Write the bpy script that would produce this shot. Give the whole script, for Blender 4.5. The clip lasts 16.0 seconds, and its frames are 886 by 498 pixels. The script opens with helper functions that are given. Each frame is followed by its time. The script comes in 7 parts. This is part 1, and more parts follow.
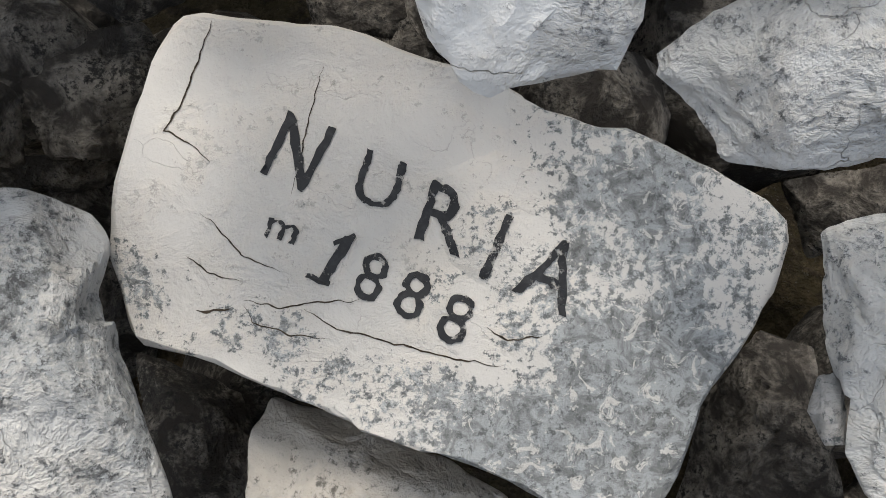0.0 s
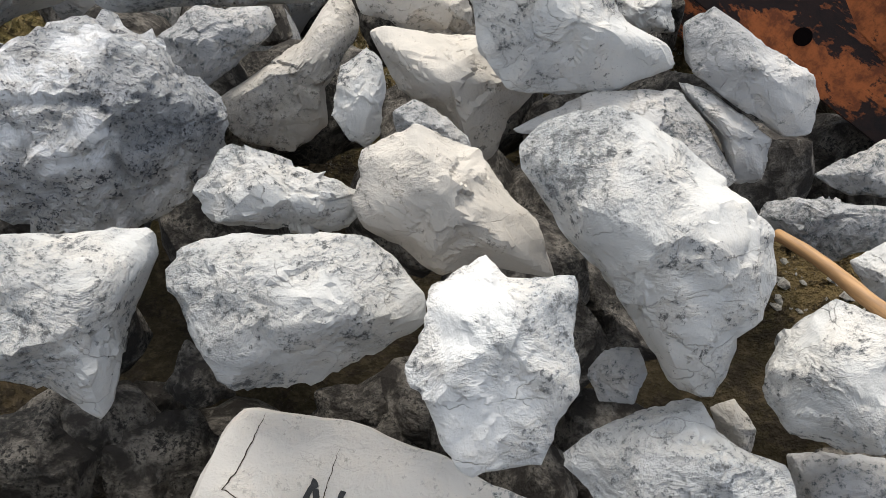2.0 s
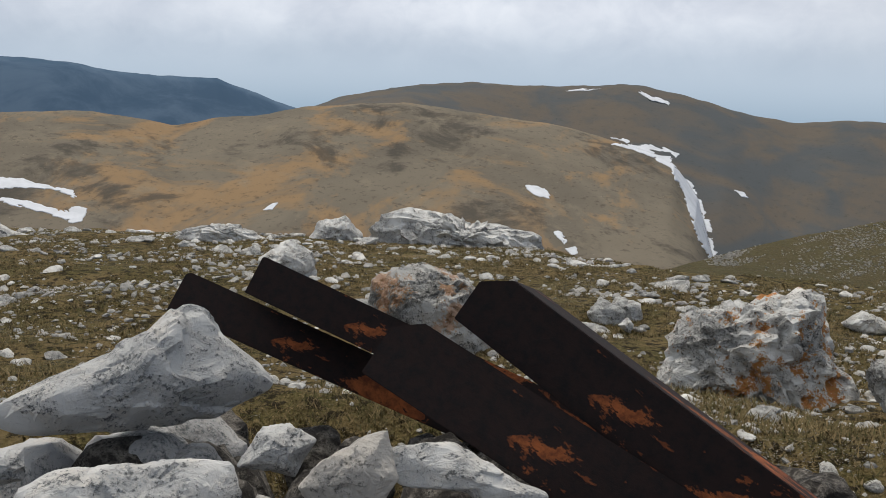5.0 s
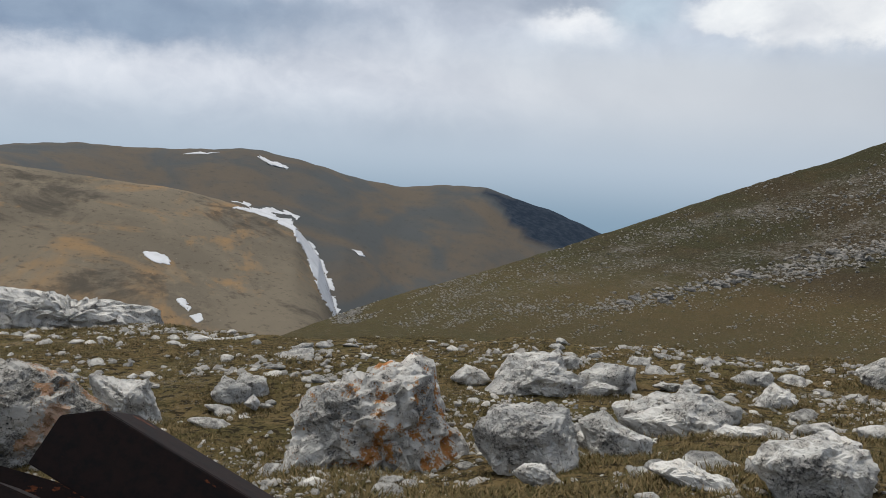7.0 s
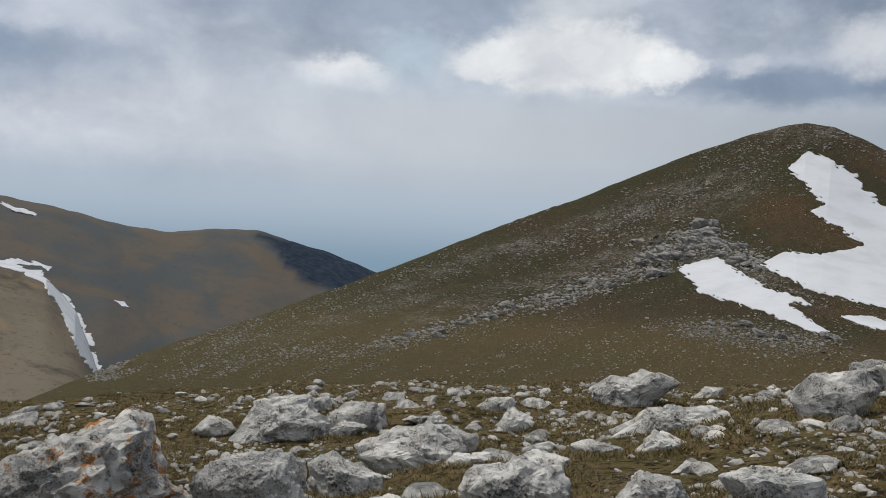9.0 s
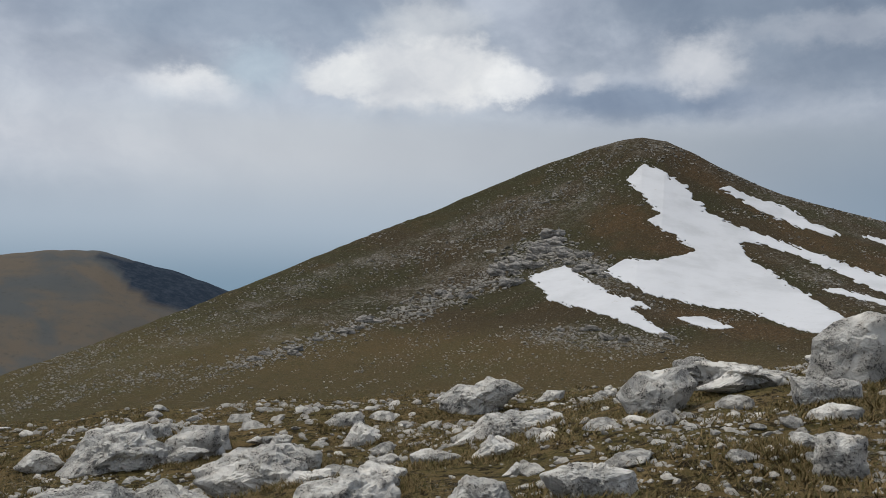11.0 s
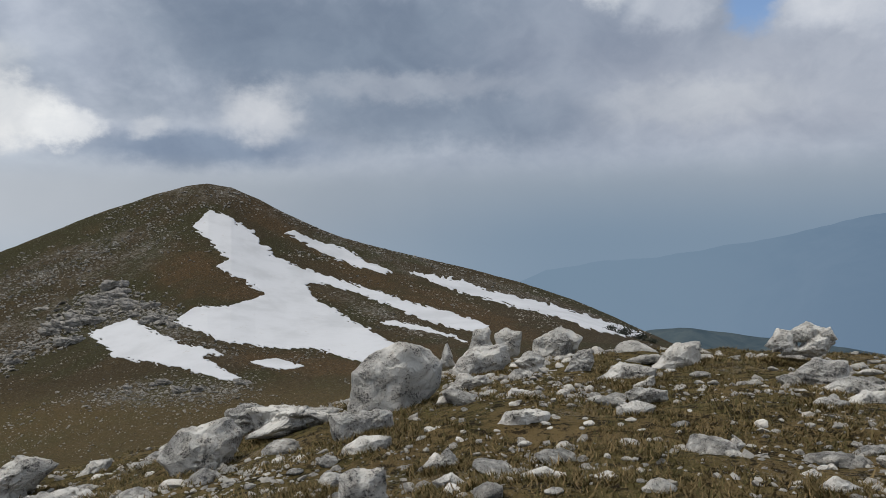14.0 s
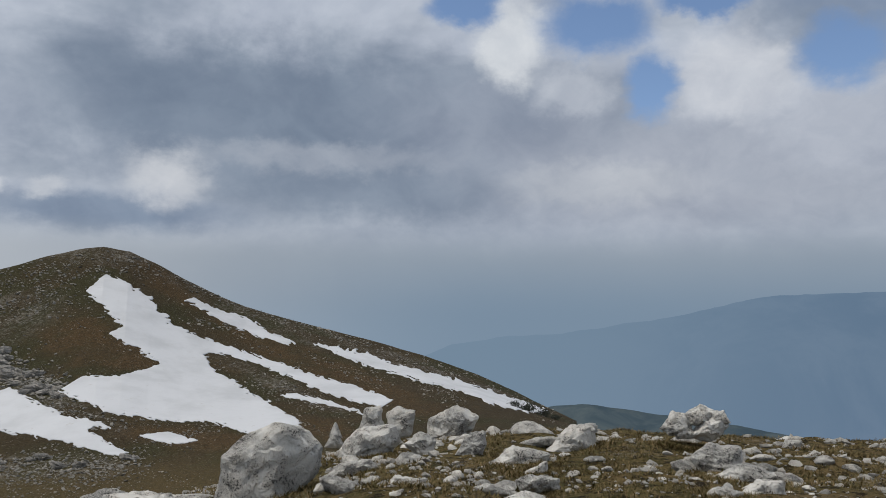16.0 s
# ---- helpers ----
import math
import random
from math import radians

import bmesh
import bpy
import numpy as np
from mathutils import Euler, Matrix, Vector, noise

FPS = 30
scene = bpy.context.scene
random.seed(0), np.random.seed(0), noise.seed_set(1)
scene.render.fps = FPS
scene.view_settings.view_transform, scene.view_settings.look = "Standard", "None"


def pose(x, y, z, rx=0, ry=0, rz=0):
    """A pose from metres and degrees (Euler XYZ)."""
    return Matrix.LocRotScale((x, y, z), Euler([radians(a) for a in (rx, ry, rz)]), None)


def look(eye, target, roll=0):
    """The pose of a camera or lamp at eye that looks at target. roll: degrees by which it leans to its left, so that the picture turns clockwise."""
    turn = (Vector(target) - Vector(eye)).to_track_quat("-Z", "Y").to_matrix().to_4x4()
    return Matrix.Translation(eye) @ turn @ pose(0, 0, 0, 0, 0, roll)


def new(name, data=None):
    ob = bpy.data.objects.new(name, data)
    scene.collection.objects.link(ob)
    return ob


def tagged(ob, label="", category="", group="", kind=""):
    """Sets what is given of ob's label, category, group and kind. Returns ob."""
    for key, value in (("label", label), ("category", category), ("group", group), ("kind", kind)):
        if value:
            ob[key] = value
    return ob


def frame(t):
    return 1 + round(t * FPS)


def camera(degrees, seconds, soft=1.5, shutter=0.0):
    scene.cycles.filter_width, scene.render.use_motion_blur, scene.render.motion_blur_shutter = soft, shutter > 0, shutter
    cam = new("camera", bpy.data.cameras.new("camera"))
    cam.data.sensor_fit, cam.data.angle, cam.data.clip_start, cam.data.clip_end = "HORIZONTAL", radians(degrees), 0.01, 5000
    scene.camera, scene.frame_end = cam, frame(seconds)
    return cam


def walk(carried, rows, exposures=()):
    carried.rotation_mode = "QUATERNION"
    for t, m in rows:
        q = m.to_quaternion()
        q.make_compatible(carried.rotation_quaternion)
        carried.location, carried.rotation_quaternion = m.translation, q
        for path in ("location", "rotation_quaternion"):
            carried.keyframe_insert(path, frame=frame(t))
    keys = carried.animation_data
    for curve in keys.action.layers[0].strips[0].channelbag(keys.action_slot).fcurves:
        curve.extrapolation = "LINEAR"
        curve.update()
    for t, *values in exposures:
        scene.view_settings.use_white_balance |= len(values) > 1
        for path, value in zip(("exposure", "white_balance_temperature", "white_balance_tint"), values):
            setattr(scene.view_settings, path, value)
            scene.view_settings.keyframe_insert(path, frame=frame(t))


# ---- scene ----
from mathutils.bvhtree import BVHTree

# ---------- camera and its walk ----------
cam = camera(57.21, 16.0, soft=0.55)


def gaze(x, y, z, yaw, pitch, roll):
    """Camera pose from place, compass turn, tilt and lean in degrees."""
    a, b = radians(yaw), radians(pitch)
    way = Vector((math.sin(a) * math.cos(b), math.cos(a) * math.cos(b), math.sin(b)))
    eye = Vector((x, y, z))
    return look(eye, eye + way, roll)


PATH = [
    (0, -0.076, 0.041, 0.983, -15.68, -66.56, -6.22),
    (0.5, -0.076, 0.01, 1.04, -12.68, -63.64, -3.25),
    (1, -0.073, -0.026, 1.108, -11.37, -58.55, -1.65),
    (1.5, -0.084, -0.056, 1.185, -8.94, -52.15, 1.53),
    (2, -0.105, -0.128, 1.238, -5.59, -41.06, 4.58),
    (2.5, -0.05, -0.127, 1.22, -11.09, -29.74, 3.4),
    (3, -0.046, -0.133, 1.242, -11.5, -21.73, 3.26),
    (3.2, -0.043, -0.139, 1.261, -11.72, -18.76, 2.51),
    (5.3, -0.044, -0.068, 1.464, 0.89, -11.7, 1.81),
    (5.5, -0.066, -0.042, 1.476, 4.45, -10.34, 2.29),
    (6, -0.074, -0.021, 1.521, 15.3, -9.45, 3.14),
    (6.5, -0.094, -0.033, 1.536, 20.18, -9.21, 3.18),
    (7, 0.001, -0, 1.5, 23.23, -7.9, 3.5),
    (7.5, 0.114, -0.005, 1.484, 25.97, -7.66, 3.68),
    (8, 0.164, -0.034, 1.484, 29.49, -6.52, 3.59),
    (8.5, 0.206, -0.049, 1.485, 34.54, -5.09, 3.34),
    (9, 0.237, -0.052, 1.488, 38.82, -4.15, 2.86),
    (9.2, 0.233, -0.095, 1.496, 39.94, -4.11, 2.71),
    (11.3, 0.322, -0.128, 1.489, 51.32, -2.38, 1.99),
    (11.5, 0.339, -0.132, 1.489, 53.07, -2.14, 1.98),
    (12, 0.356, -0.143, 1.49, 55.53, -1.46, 1.79),
    (12.5, 0.399, -0.145, 1.479, 58.49, -1.07, 1.98),
    (13, 0.436, -0.153, 1.48, 64.14, -0.18, 1.49),
    (13.5, 0.476, -0.168, 1.478, 72.55, 0.52, 0.97),
    (14, 0.548, -0.184, 1.483, 78.48, 0.93, -0.36),
    (14.5, 0.652, -0.231, 1.47, 81.67, 1.14, -0.08),
    (15, 0.708, -0.281, 1.482, 81.35, 2.04, 0.43),
    (15.5, 0.764, -0.276, 1.481, 83.82, 3.2, 0.84),
    (16, 0.796, -0.244, 1.495, 84.98, 6.08, 0.86),
]
walk(cam, [(t, gaze(*p)) for t, *p in PATH], exposures=[(0.0, 1.0), (1.5, 1.0), (3.2, 1.05), (5.3, 0.2), (7.0, 0.16), (9.0, 0.0), (14.5, -0.1), (16.0, -0.15)])

# ---------- sky and sun ----------
SUN_AZ, SUN_EL = -18.0, 64.0
world = bpy.data.worlds.new("world")
scene.world = world
world.use_nodes = True


class Nodes:
    """Short hand for a node tree."""

    def __init__(self, tree):
        self.t = tree
        tree.nodes.clear()

    def add(self, kind, **kw):
        n = self.t.nodes.new(kind)
        for k, v in kw.items():
            if k in n.inputs:
                n.inputs[k].default_value = v
        return n

    def link(self, a, b):
        self.t.links.new(a, b)

    def put(self, v, sock):
        if isinstance(v, bpy.types.NodeSocket):
            self.link(v, sock)
        else:
            sock.default_value = v

    def math(self, op, a, b=0.0, clamp=False):
        n = self.t.nodes.new("ShaderNodeMath")
        n.operation, n.use_clamp = op, clamp
        self.put(a, n.inputs[0])
        self.put(b, n.inputs[1])
        return n.outputs[0]

    def mix(self, f, a, b, mode="MIX"):
        n = self.t.nodes.new("ShaderNodeMix")
        n.data_type, n.blend_type = "RGBA", mode
        self.put(f, n.inputs[0])
        for v, s in ((a, n.inputs[6]), (b, n.inputs[7])):
            self.put((*v, 1) if isinstance(v, tuple) and len(v) == 3 else v, s)
        return n.outputs[2]

    def ramp(self, v, a, b, lo=0.0, hi=1.0):
        n = self.t.nodes.new("ShaderNodeMapRange")
        n.interpolation_type = "SMOOTHSTEP"
        self.put(v, n.inputs[0])
        for k, s in zip((a, b, lo, hi), n.inputs[1:5]):
            self.put(k, s)
        return n.outputs[0]

    def noise(self, vec, scale, detail=4.0, rough=0.55, dist=0.0):
        n = self.t.nodes.new("ShaderNodeTexNoise")
        self.link(vec, n.inputs["Vector"])
        self.put(scale, n.inputs["Scale"])
        n.inputs["Detail"].default_value, n.inputs["Roughness"].default_value = detail, rough
        n.inputs["Distortion"].default_value = dist
        return n.outputs[0]

    def cells(self, vec, scale, feature="F1", out=0, rand=1.0):
        n = self.t.nodes.new("ShaderNodeTexVoronoi")
        n.feature = feature
        self.link(vec, n.inputs["Vector"])
        self.put(scale, n.inputs["Scale"])
        n.inputs["Randomness"].default_value = rand
        return n.outputs[out]

    def vec(self, op, a, b):
        n = self.t.nodes.new("ShaderNodeVectorMath")
        n.operation = op
        self.put(a, n.inputs[0])
        self.put(b, n.inputs[1])
        return n.outputs[0]


def build_sky():
    """Nishita sky, closed off by layered cloud with a few blue gaps, and haze on the horizon."""
    k = Nodes(world.node_tree)
    out, bg = k.add("ShaderNodeOutputWorld"), k.add("ShaderNodeBackground")
    sky = k.t.nodes.new("ShaderNodeTexSky")
    sky.sky_type, sky.sun_disc = "NISHITA", False
    sky.sun_elevation, sky.sun_rotation = radians(SUN_EL), radians(SUN_AZ)
    sky.altitude = 1888
    pos = k.add("ShaderNodeTexCoord").outputs["Generated"]
    sep = k.t.nodes.new("ShaderNodeSeparateXYZ")
    k.link(pos, sep.inputs[0])
    x, y, z = sep.outputs
    az = k.math("MULTIPLY", k.math("ARCTAN2", x, y), 57.2958)
    el = k.math("MULTIPLY", k.math("ARCSINE", z), 57.2958)
    comb = k.t.nodes.new("ShaderNodeCombineXYZ")
    k.link(k.math("MULTIPLY", az, 0.05), comb.inputs[0])
    k.link(k.math("MULTIPLY", el, 0.11), comb.inputs[1])
    flat = comb.outputs[0]
    comb2 = k.t.nodes.new("ShaderNodeCombineXYZ")
    k.link(k.math("MULTIPLY", az, 0.1), comb2.inputs[0])
    k.link(k.math("MULTIPLY", el, 0.13), comb2.inputs[1])
    puff = comb2.outputs[0]
    wob = k.math("MULTIPLY", k.math("SUBTRACT", k.noise(puff, 3.0, 8, 0.60), 0.5), 5.0)
    wob2 = k.math("MULTIPLY", k.math("SUBTRACT", k.noise(k.vec("ADD", puff, (7.3, 2.1, 0)), 3.4, 8, 0.62), 0.5), 4.5)

    def blob(a0, e0, wa, we, soft=0.5, ragged=1.0):
        da = k.math("DIVIDE", k.math("SUBTRACT", k.math("ADD", az, k.math("MULTIPLY", wob, ragged)), a0), wa)
        de = k.math("DIVIDE", k.math("SUBTRACT", k.math("ADD", el, k.math("MULTIPLY", wob2, ragged)), e0), we)
        d = k.math("SQRT", k.math("ADD", k.math("MULTIPLY", da, da), k.math("MULTIPLY", de, de)))
        return k.ramp(d, 1.0 + soft, 1.0 - soft)

    # pale veil of cloud, darker where it is thick
    thick = k.ramp(k.noise(flat, 1.5, 5, 0.52, 0.4), 0.36, 0.68)
    veil = k.mix(thick, (0.52, 0.56, 0.64), (0.28, 0.33, 0.41))
    low = k.ramp(el, 14.0, 4.0)
    veil = k.mix(k.math("MULTIPLY", low, 0.7), veil, (0.52, 0.55, 0.61))
    col = veil
    for (a0, e0, wa, we, soft, rag, c, s) in SKY_CLOUDS:
        col = k.mix(k.math("MULTIPLY", blob(a0, e0, wa, we, soft, rag), s), col, c)
    lump = k.noise(k.vec("ADD", puff, (3.1, 8.7, 0)), 1.6, 5, 0.5, 0.6)
    col = k.mix(1.0, col, k.mix(k.ramp(lump, 0.3, 0.7), (0.87, 0.90, 0.94), (1.07, 1.085, 1.09)), "MULTIPLY")
    billow = k.noise(k.vec("ADD", puff, (1.7, 4.4, 0)), 6.0, 6, 0.6, 0.8)
    col = k.mix(1.0, col, k.mix(k.ramp(billow, 0.36, 0.64), (0.975, 0.98, 0.985), (1.025, 1.022, 1.018)), "MULTIPLY")
    # below the cloud base the air is even and pale
    even = k.mix(k.ramp(az, 35.0, 75.0), (0.55, 0.585, 0.63), (0.37, 0.415, 0.47))
    col = k.mix(k.math("MULTIPLY", k.math("MULTIPLY", k.ramp(el, 7.6, 5.0), k.ramp(az, 12.0, 40.0)), 0.85), col, even)
    # thinner, brighter cloud towards the sun, high overhead
    col = k.mix(k.ramp(el, 28.0, 70.0), col, (0.56, 0.565, 0.57))
    # haze: grey-blue towards the horizon
    col = k.mix(k.ramp(el, 4.0, -2.5), col, (0.40, 0.48, 0.57))
    col = k.mix(k.ramp(el, -1.0, -6.0), col, (0.22, 0.32, 0.42))
    col = k.mix(k.math("MULTIPLY", k.math("MULTIPLY", k.ramp(el, 9.5, 1.0), k.ramp(az, 55.0, 90.0)), 0.9), col, (0.192, 0.276, 0.376))
    blue = k.mix(1.0, sky.outputs[0], (1, 1, 1), "MULTIPLY")
    gap = None
    for (a0, e0, wa, we) in SKY_GAPS:
        g = blob(a0, e0, wa, we, 0.45, 0.7)
        gap = g if gap is None else k.math("MAXIMUM", gap, g)
    cloud_bg = bg
    k.link(col, cloud_bg.inputs[0])
    cloud_bg.inputs[1].default_value = 1.0
    blue_bg = k.add("ShaderNodeBackground")
    k.link(blue, blue_bg.inputs[0])
    blue_bg.inputs[1].default_value = 0.15
    mixer = k.add("ShaderNodeMixShader")
    k.link(gap, mixer.inputs[0])
    k.link(cloud_bg.outputs[0], mixer.inputs[1])
    k.link(blue_bg.outputs[0], mixer.inputs[2])
    k.link(mixer.outputs[0], out.inputs[0])


# compass turn, height, half width, half height (degrees), softness, raggedness, colour, strength
SKY_CLOUDS = [
    (-12, 6.4, 26, 2.3, 0.5, 0.7, (0.22, 0.29, 0.40), 0.95),
    (6, 7.0, 14, 1.8, 0.6, 0.8, (0.27, 0.34, 0.44), 0.8),
    (2, 2.6, 34, 1.6, 0.8, 0.5, (0.66, 0.68, 0.73), 0.8),
    (24, 5.4, 12, 2.2, 0.7, 0.8, (0.62, 0.64, 0.69), 0.7),
    (32, 7.6, 3.0, 1.2, 0.45, 0.6, (0.82, 0.82, 0.83), 0.85),
    (36, 12.5, 14, 2.4, 0.6, 1.0, (0.30, 0.36, 0.45), 0.8),
    (40, 6.0, 16, 1.6, 0.7, 0.6, (0.50, 0.56, 0.64), 0.7),
    (72, 15.0, 16, 4.6, 0.5, 1.2, (0.21, 0.26, 0.34), 0.95),
    (80, 10.4, 15, 2.4, 0.6, 0.8, (0.24, 0.29, 0.37), 0.9),
    (62, 7.7, 8, 1.3, 0.6, 0.6, (0.20, 0.26, 0.36), 0.85),
    (90, 15.0, 9, 3.6, 0.6, 1.0, (0.30, 0.34, 0.42), 0.85),
    (76, 12.2, 8, 0.9, 0.7, 0.8, (0.44, 0.47, 0.53), 0.6),
    (66, 10.2, 2.4, 1.7, 0.6, 0.8, (0.66, 0.67, 0.70), 0.8),
    (47.4, 12.6, 3.4, 1.8, 0.6, 0.9, (0.62, 0.64, 0.67), 0.8),
    (46.6, 9.3, 6.2, 2.3, 0.35, 0.8, (0.70, 0.71, 0.73), 0.9),
    (41.6, 8.9, 2.6, 1.3, 0.4, 0.8, (0.76, 0.77, 0.78), 0.85),
    (49.6, 9.6, 3.8, 1.9, 0.4, 0.8, (0.80, 0.80, 0.80), 0.88),
    (53.4, 8.9, 2.0, 1.3, 0.4, 0.8, (0.86, 0.86, 0.86), 0.85),
    (58.5, 9.2, 1.2, 0.8, 0.5, 0.6, (0.60, 0.62, 0.66), 0.7),
    (36.0, 9.2, 2.4, 1.6, 0.6, 0.6, (0.46, 0.55, 0.63), 0.8),
    (104, 11.0, 14, 4.2, 0.6, 1.0, (0.40, 0.43, 0.50), 0.9),
    (105, 17.2, 4.2, 2.8, 0.4, 0.9, (0.62, 0.64, 0.69), 0.9),
    (89.6, 20.4, 2.4, 2.8, 0.4, 0.9, (0.70, 0.72, 0.75), 0.9),
    (94.0, 17.0, 2.6, 1.8, 0.5, 0.9, (0.54, 0.57, 0.63), 0.85),
    (113, 13.8, 6, 3.0, 0.5, 1.0, (0.50, 0.53, 0.60), 0.85),
    (96, 10.6, 6, 1.4, 0.6, 0.9, (0.56, 0.58, 0.62), 0.6),
]
SKY_GAPS = [(95.8, 21.4, 3.8, 2.0), (99.4, 17.2, 1.6, 2.2), (111.8, 18.2, 2.8, 2.2), (86.2, 22.8, 2.4, 1.3), (103.5, 22.6, 3.4, 1.2), (140, 30, 30, 12)]
build_sky()
sun = new("sun", bpy.data.lights.new("sun", "SUN"))
sun.data.energy, sun.data.angle, sun.data.color = 2.35, radians(22), (1.0, 0.95, 0.88)
_a, _e = radians(SUN_AZ), radians(SUN_EL)
sun.matrix_world = look((math.sin(_a) * math.cos(_e) * 50, math.cos(_a) * math.cos(_e) * 50, math.sin(_e) * 50), (0, 0, 0))


import functools

# ---------- shape of the land ----------
def lerp(v, table):
    i, hi = 0, len(table)
    while i < hi:
        mid = (i + hi) // 2
        if table[mid][0] <= v:
            i = mid + 1
        else:
            hi = mid
    if i == 0:
        return table[0][1]
    if i == len(table):
        return table[-1][1]
    (x0, y0), (x1, y1) = table[i - 1], table[i]
    return y0 + (y1 - y0) * (v - x0) / (x1 - x0) if x1 > x0 else y1


def ease(u):
    u = min(1.0, max(0.0, u))
    return u * u * (3 - 2 * u)


# skylines: compass turn and height in degrees as seen from the cairn
CREST_PEAK = [(6, -17), (11.5, -14.61), (15.8, -12.91), (21.4, -10.84), (27.8, -8.68), (34, -6.13), (37.5, -4.65), (42.1, -2.6), (48.3, 0.02), (52.2, 1.8), (54.5, 2.9), (56.2, 3.6), (57.6, 4.1), (59.1, 4.72), (61.0, 5.23), (62.5, 5.43), (64.0, 5.19), (65.5, 4.54), (67.6, 3.45), (69.75, 2.5), (71.6, 1.8), (75.25, 0.88), (80, -0.35), (84.2, -1.5), (87.6, -2.6), (90.1, -3.7), (92.1, -4.71), (100, -8), (112, -12)]
CREST_BROWN = [(-180, -8), (-60, -5), (-45, -4.6), (-27.8, -3.96), (-25.9, -4.14), (-23.7, -4.5), (-21.4, -5.04), (-18.6, -4.49), (-15.7, -4.28), (-12.7, -3.67), (-9.3, -3.41), (-5.8, -3.26), (-2.7, -3.64), (0.5, -4.14), (4.1, -4.41), (7.3, -5.07), (10.8, -6.08), (12.8, -6.75), (14.5, -8.98), (16, -13.12), (20, -15.5), (30, -18)]
CREST_BACK = [(-180, -9), (-60, -8), (-20, -6.5), (-12.7, -3.86), (-9.7, -2.85), (-5.4, -2.09), (-0.8, -1.76), (3.2, -1.83), (5.1, -1.84), (9.2, -1.51), (12.8, -2.06), (17.2, -3.27), (20.3, -3.59), (23, -3.25), (26, -3.31), (30, -4.42), (31.6, -4.9), (34.3, -5.96), (42, -9), (60, -10)]
EYE = 1.5


SHOULDER = [(-30, -3.0), (-12, 0.35), (-6, 0.75), (-3, 0.86), (-1, 0.88), (0, 0.85), (1, 0.72), (2, 0.44), (3.3, 0.02), (4.5, -0.17), (8, -0.62), (12, -1.35), (20, -3.2)]


def mound(x, y):
    """Height of the stony shoulder round the cairn."""
    z = lerp(y, SHOULDER)
    z -= 0.02 * max(0.0, x - 3.0) + 0.010 * max(0.0, x - 5.0) ** 2
    z -= 0.25 * ease((-x - 0.5) / 4.0) * ease((3.0 - y) / 3.0)
    z -= 0.78 * ease((2.05 - math.hypot(x + 0.25, y - 0.35)) / 1.3)      # hollow in which the cairn stands
    return z


@functools.lru_cache(maxsize=4000)
def profile(az):
    """Rim of the shoulder and, beyond it, height in degrees against the distance's logarithm."""
    a = radians(az)
    rim = 8.0 + 5.0 * ease((14 - az) / 20) * ease((az + 70) / 30)
    er = math.degrees(math.atan2(mound(rim * math.sin(a), rim * math.cos(a)) - EYE, rim))
    ea, eb, ec = lerp(az, CREST_PEAK), lerp(az, CREST_BROWN), lerp(az, CREST_BACK)
    rp = 40 + 165 * ease((az - 8) / 45)                     # distance of the summit's skyline
    pk = ea > er + 0.05
    pts = [(math.log(rim), er)]
    if pk:
        r0 = max(rim * 1.6, 0.36 * rp)                       # the flank rises beyond a dip behind the rim
        e0 = min(er - 0.4, ea - 0.2)
        pts += [(math.log(rim * 1.2), er - 1.6), (math.log(r0 * 0.9), e0 - 0.6)]
        for f in (0.0, 0.15, 0.3, 0.45, 0.6, 0.75, 0.88, 1.0):
            pts.append((math.log(r0 + (rp - r0) * f), e0 + (ea - e0) * f ** 0.92))
        pts += [(math.log(rp * 1.15), ea - 1.2), (math.log(rp * 1.7), min(ea - 7, -14))]
    else:
        pts += [(math.log(rim * 1.25), er - 1.2), (math.log(rim * 2.0), er - 5), (math.log(60), min(-19, er - 6))]
    m0 = max(pts[-1][0] + 0.1, math.log(240))
    lo = min(-15.5, eb - 4)
    pts += [(m0, lo)]
    for f in (0.25, 0.5, 0.7, 0.85, 0.95, 1.0):
        pts.append((m0 + f * (math.log(max(420, math.exp(m0) * 1.3)) - m0), lo + (eb - lo) * (1 - (1 - f) ** 1.25)))
    m1 = pts[-1][0]
    dip = min(eb - 0.6, ec - 1.0, -3.0 - 10.8 * ease((az + 8) / 14))
    pts += [(m1 + 0.12, dip)]
    for f in (0.3, 0.6, 0.8, 0.93, 1.0):
        pts.append((m1 + 0.12 + f * 0.6, dip + (ec - dip) * (1 - (1 - f) ** 1.3)))
    pts += [(m1 + 0.86, ec - 1.5), (math.log(1900), min(-8.0, ec - 3)), (math.log(4600), -7.4)]
    return rim, pts


def land(az, r):
    """Height of the ground at a compass turn (degrees) and distance (metres) from the cairn."""
    a = radians(az)
    zn = mound(r * math.sin(a), r * math.cos(a)) if r < 30 else 0.0
    rim, pts = profile(az)
    if r <= rim:
        return zn
    e = lerp(math.log(r), pts)
    zf = EYE + r * math.tan(radians(e))
    return zn + (zf - zn) * ease((r - rim) / (0.15 * rim))


def rough(x, y, r, turf=1.0):
    """Bumps: turf and stones near, gullies and ribs far away."""
    p = Vector((x, y, 0))
    h = turf * 0.06 * noise.fractal(p * 1.3, 1.0, 2.0, 4) * min(1, 8.0 / max(r, 0.1) + 0.3)
    if r > 20:
        h += min(0.0020 * r, 2.2) * noise.fractal(p / 24.0, 0.9, 2.1, 5) * ease((r - 20) / 60)
    return h


# ---------- materials ----------
def material(name):
    m = bpy.data.materials.new(name)
    m.use_nodes = True
    k = Nodes(m.node_tree)
    out = k.add("ShaderNodeOutputMaterial")
    b = k.add("ShaderNodeBsdfPrincipled")
    k.link(b.outputs[0], out.inputs[0])
    return m, k, b


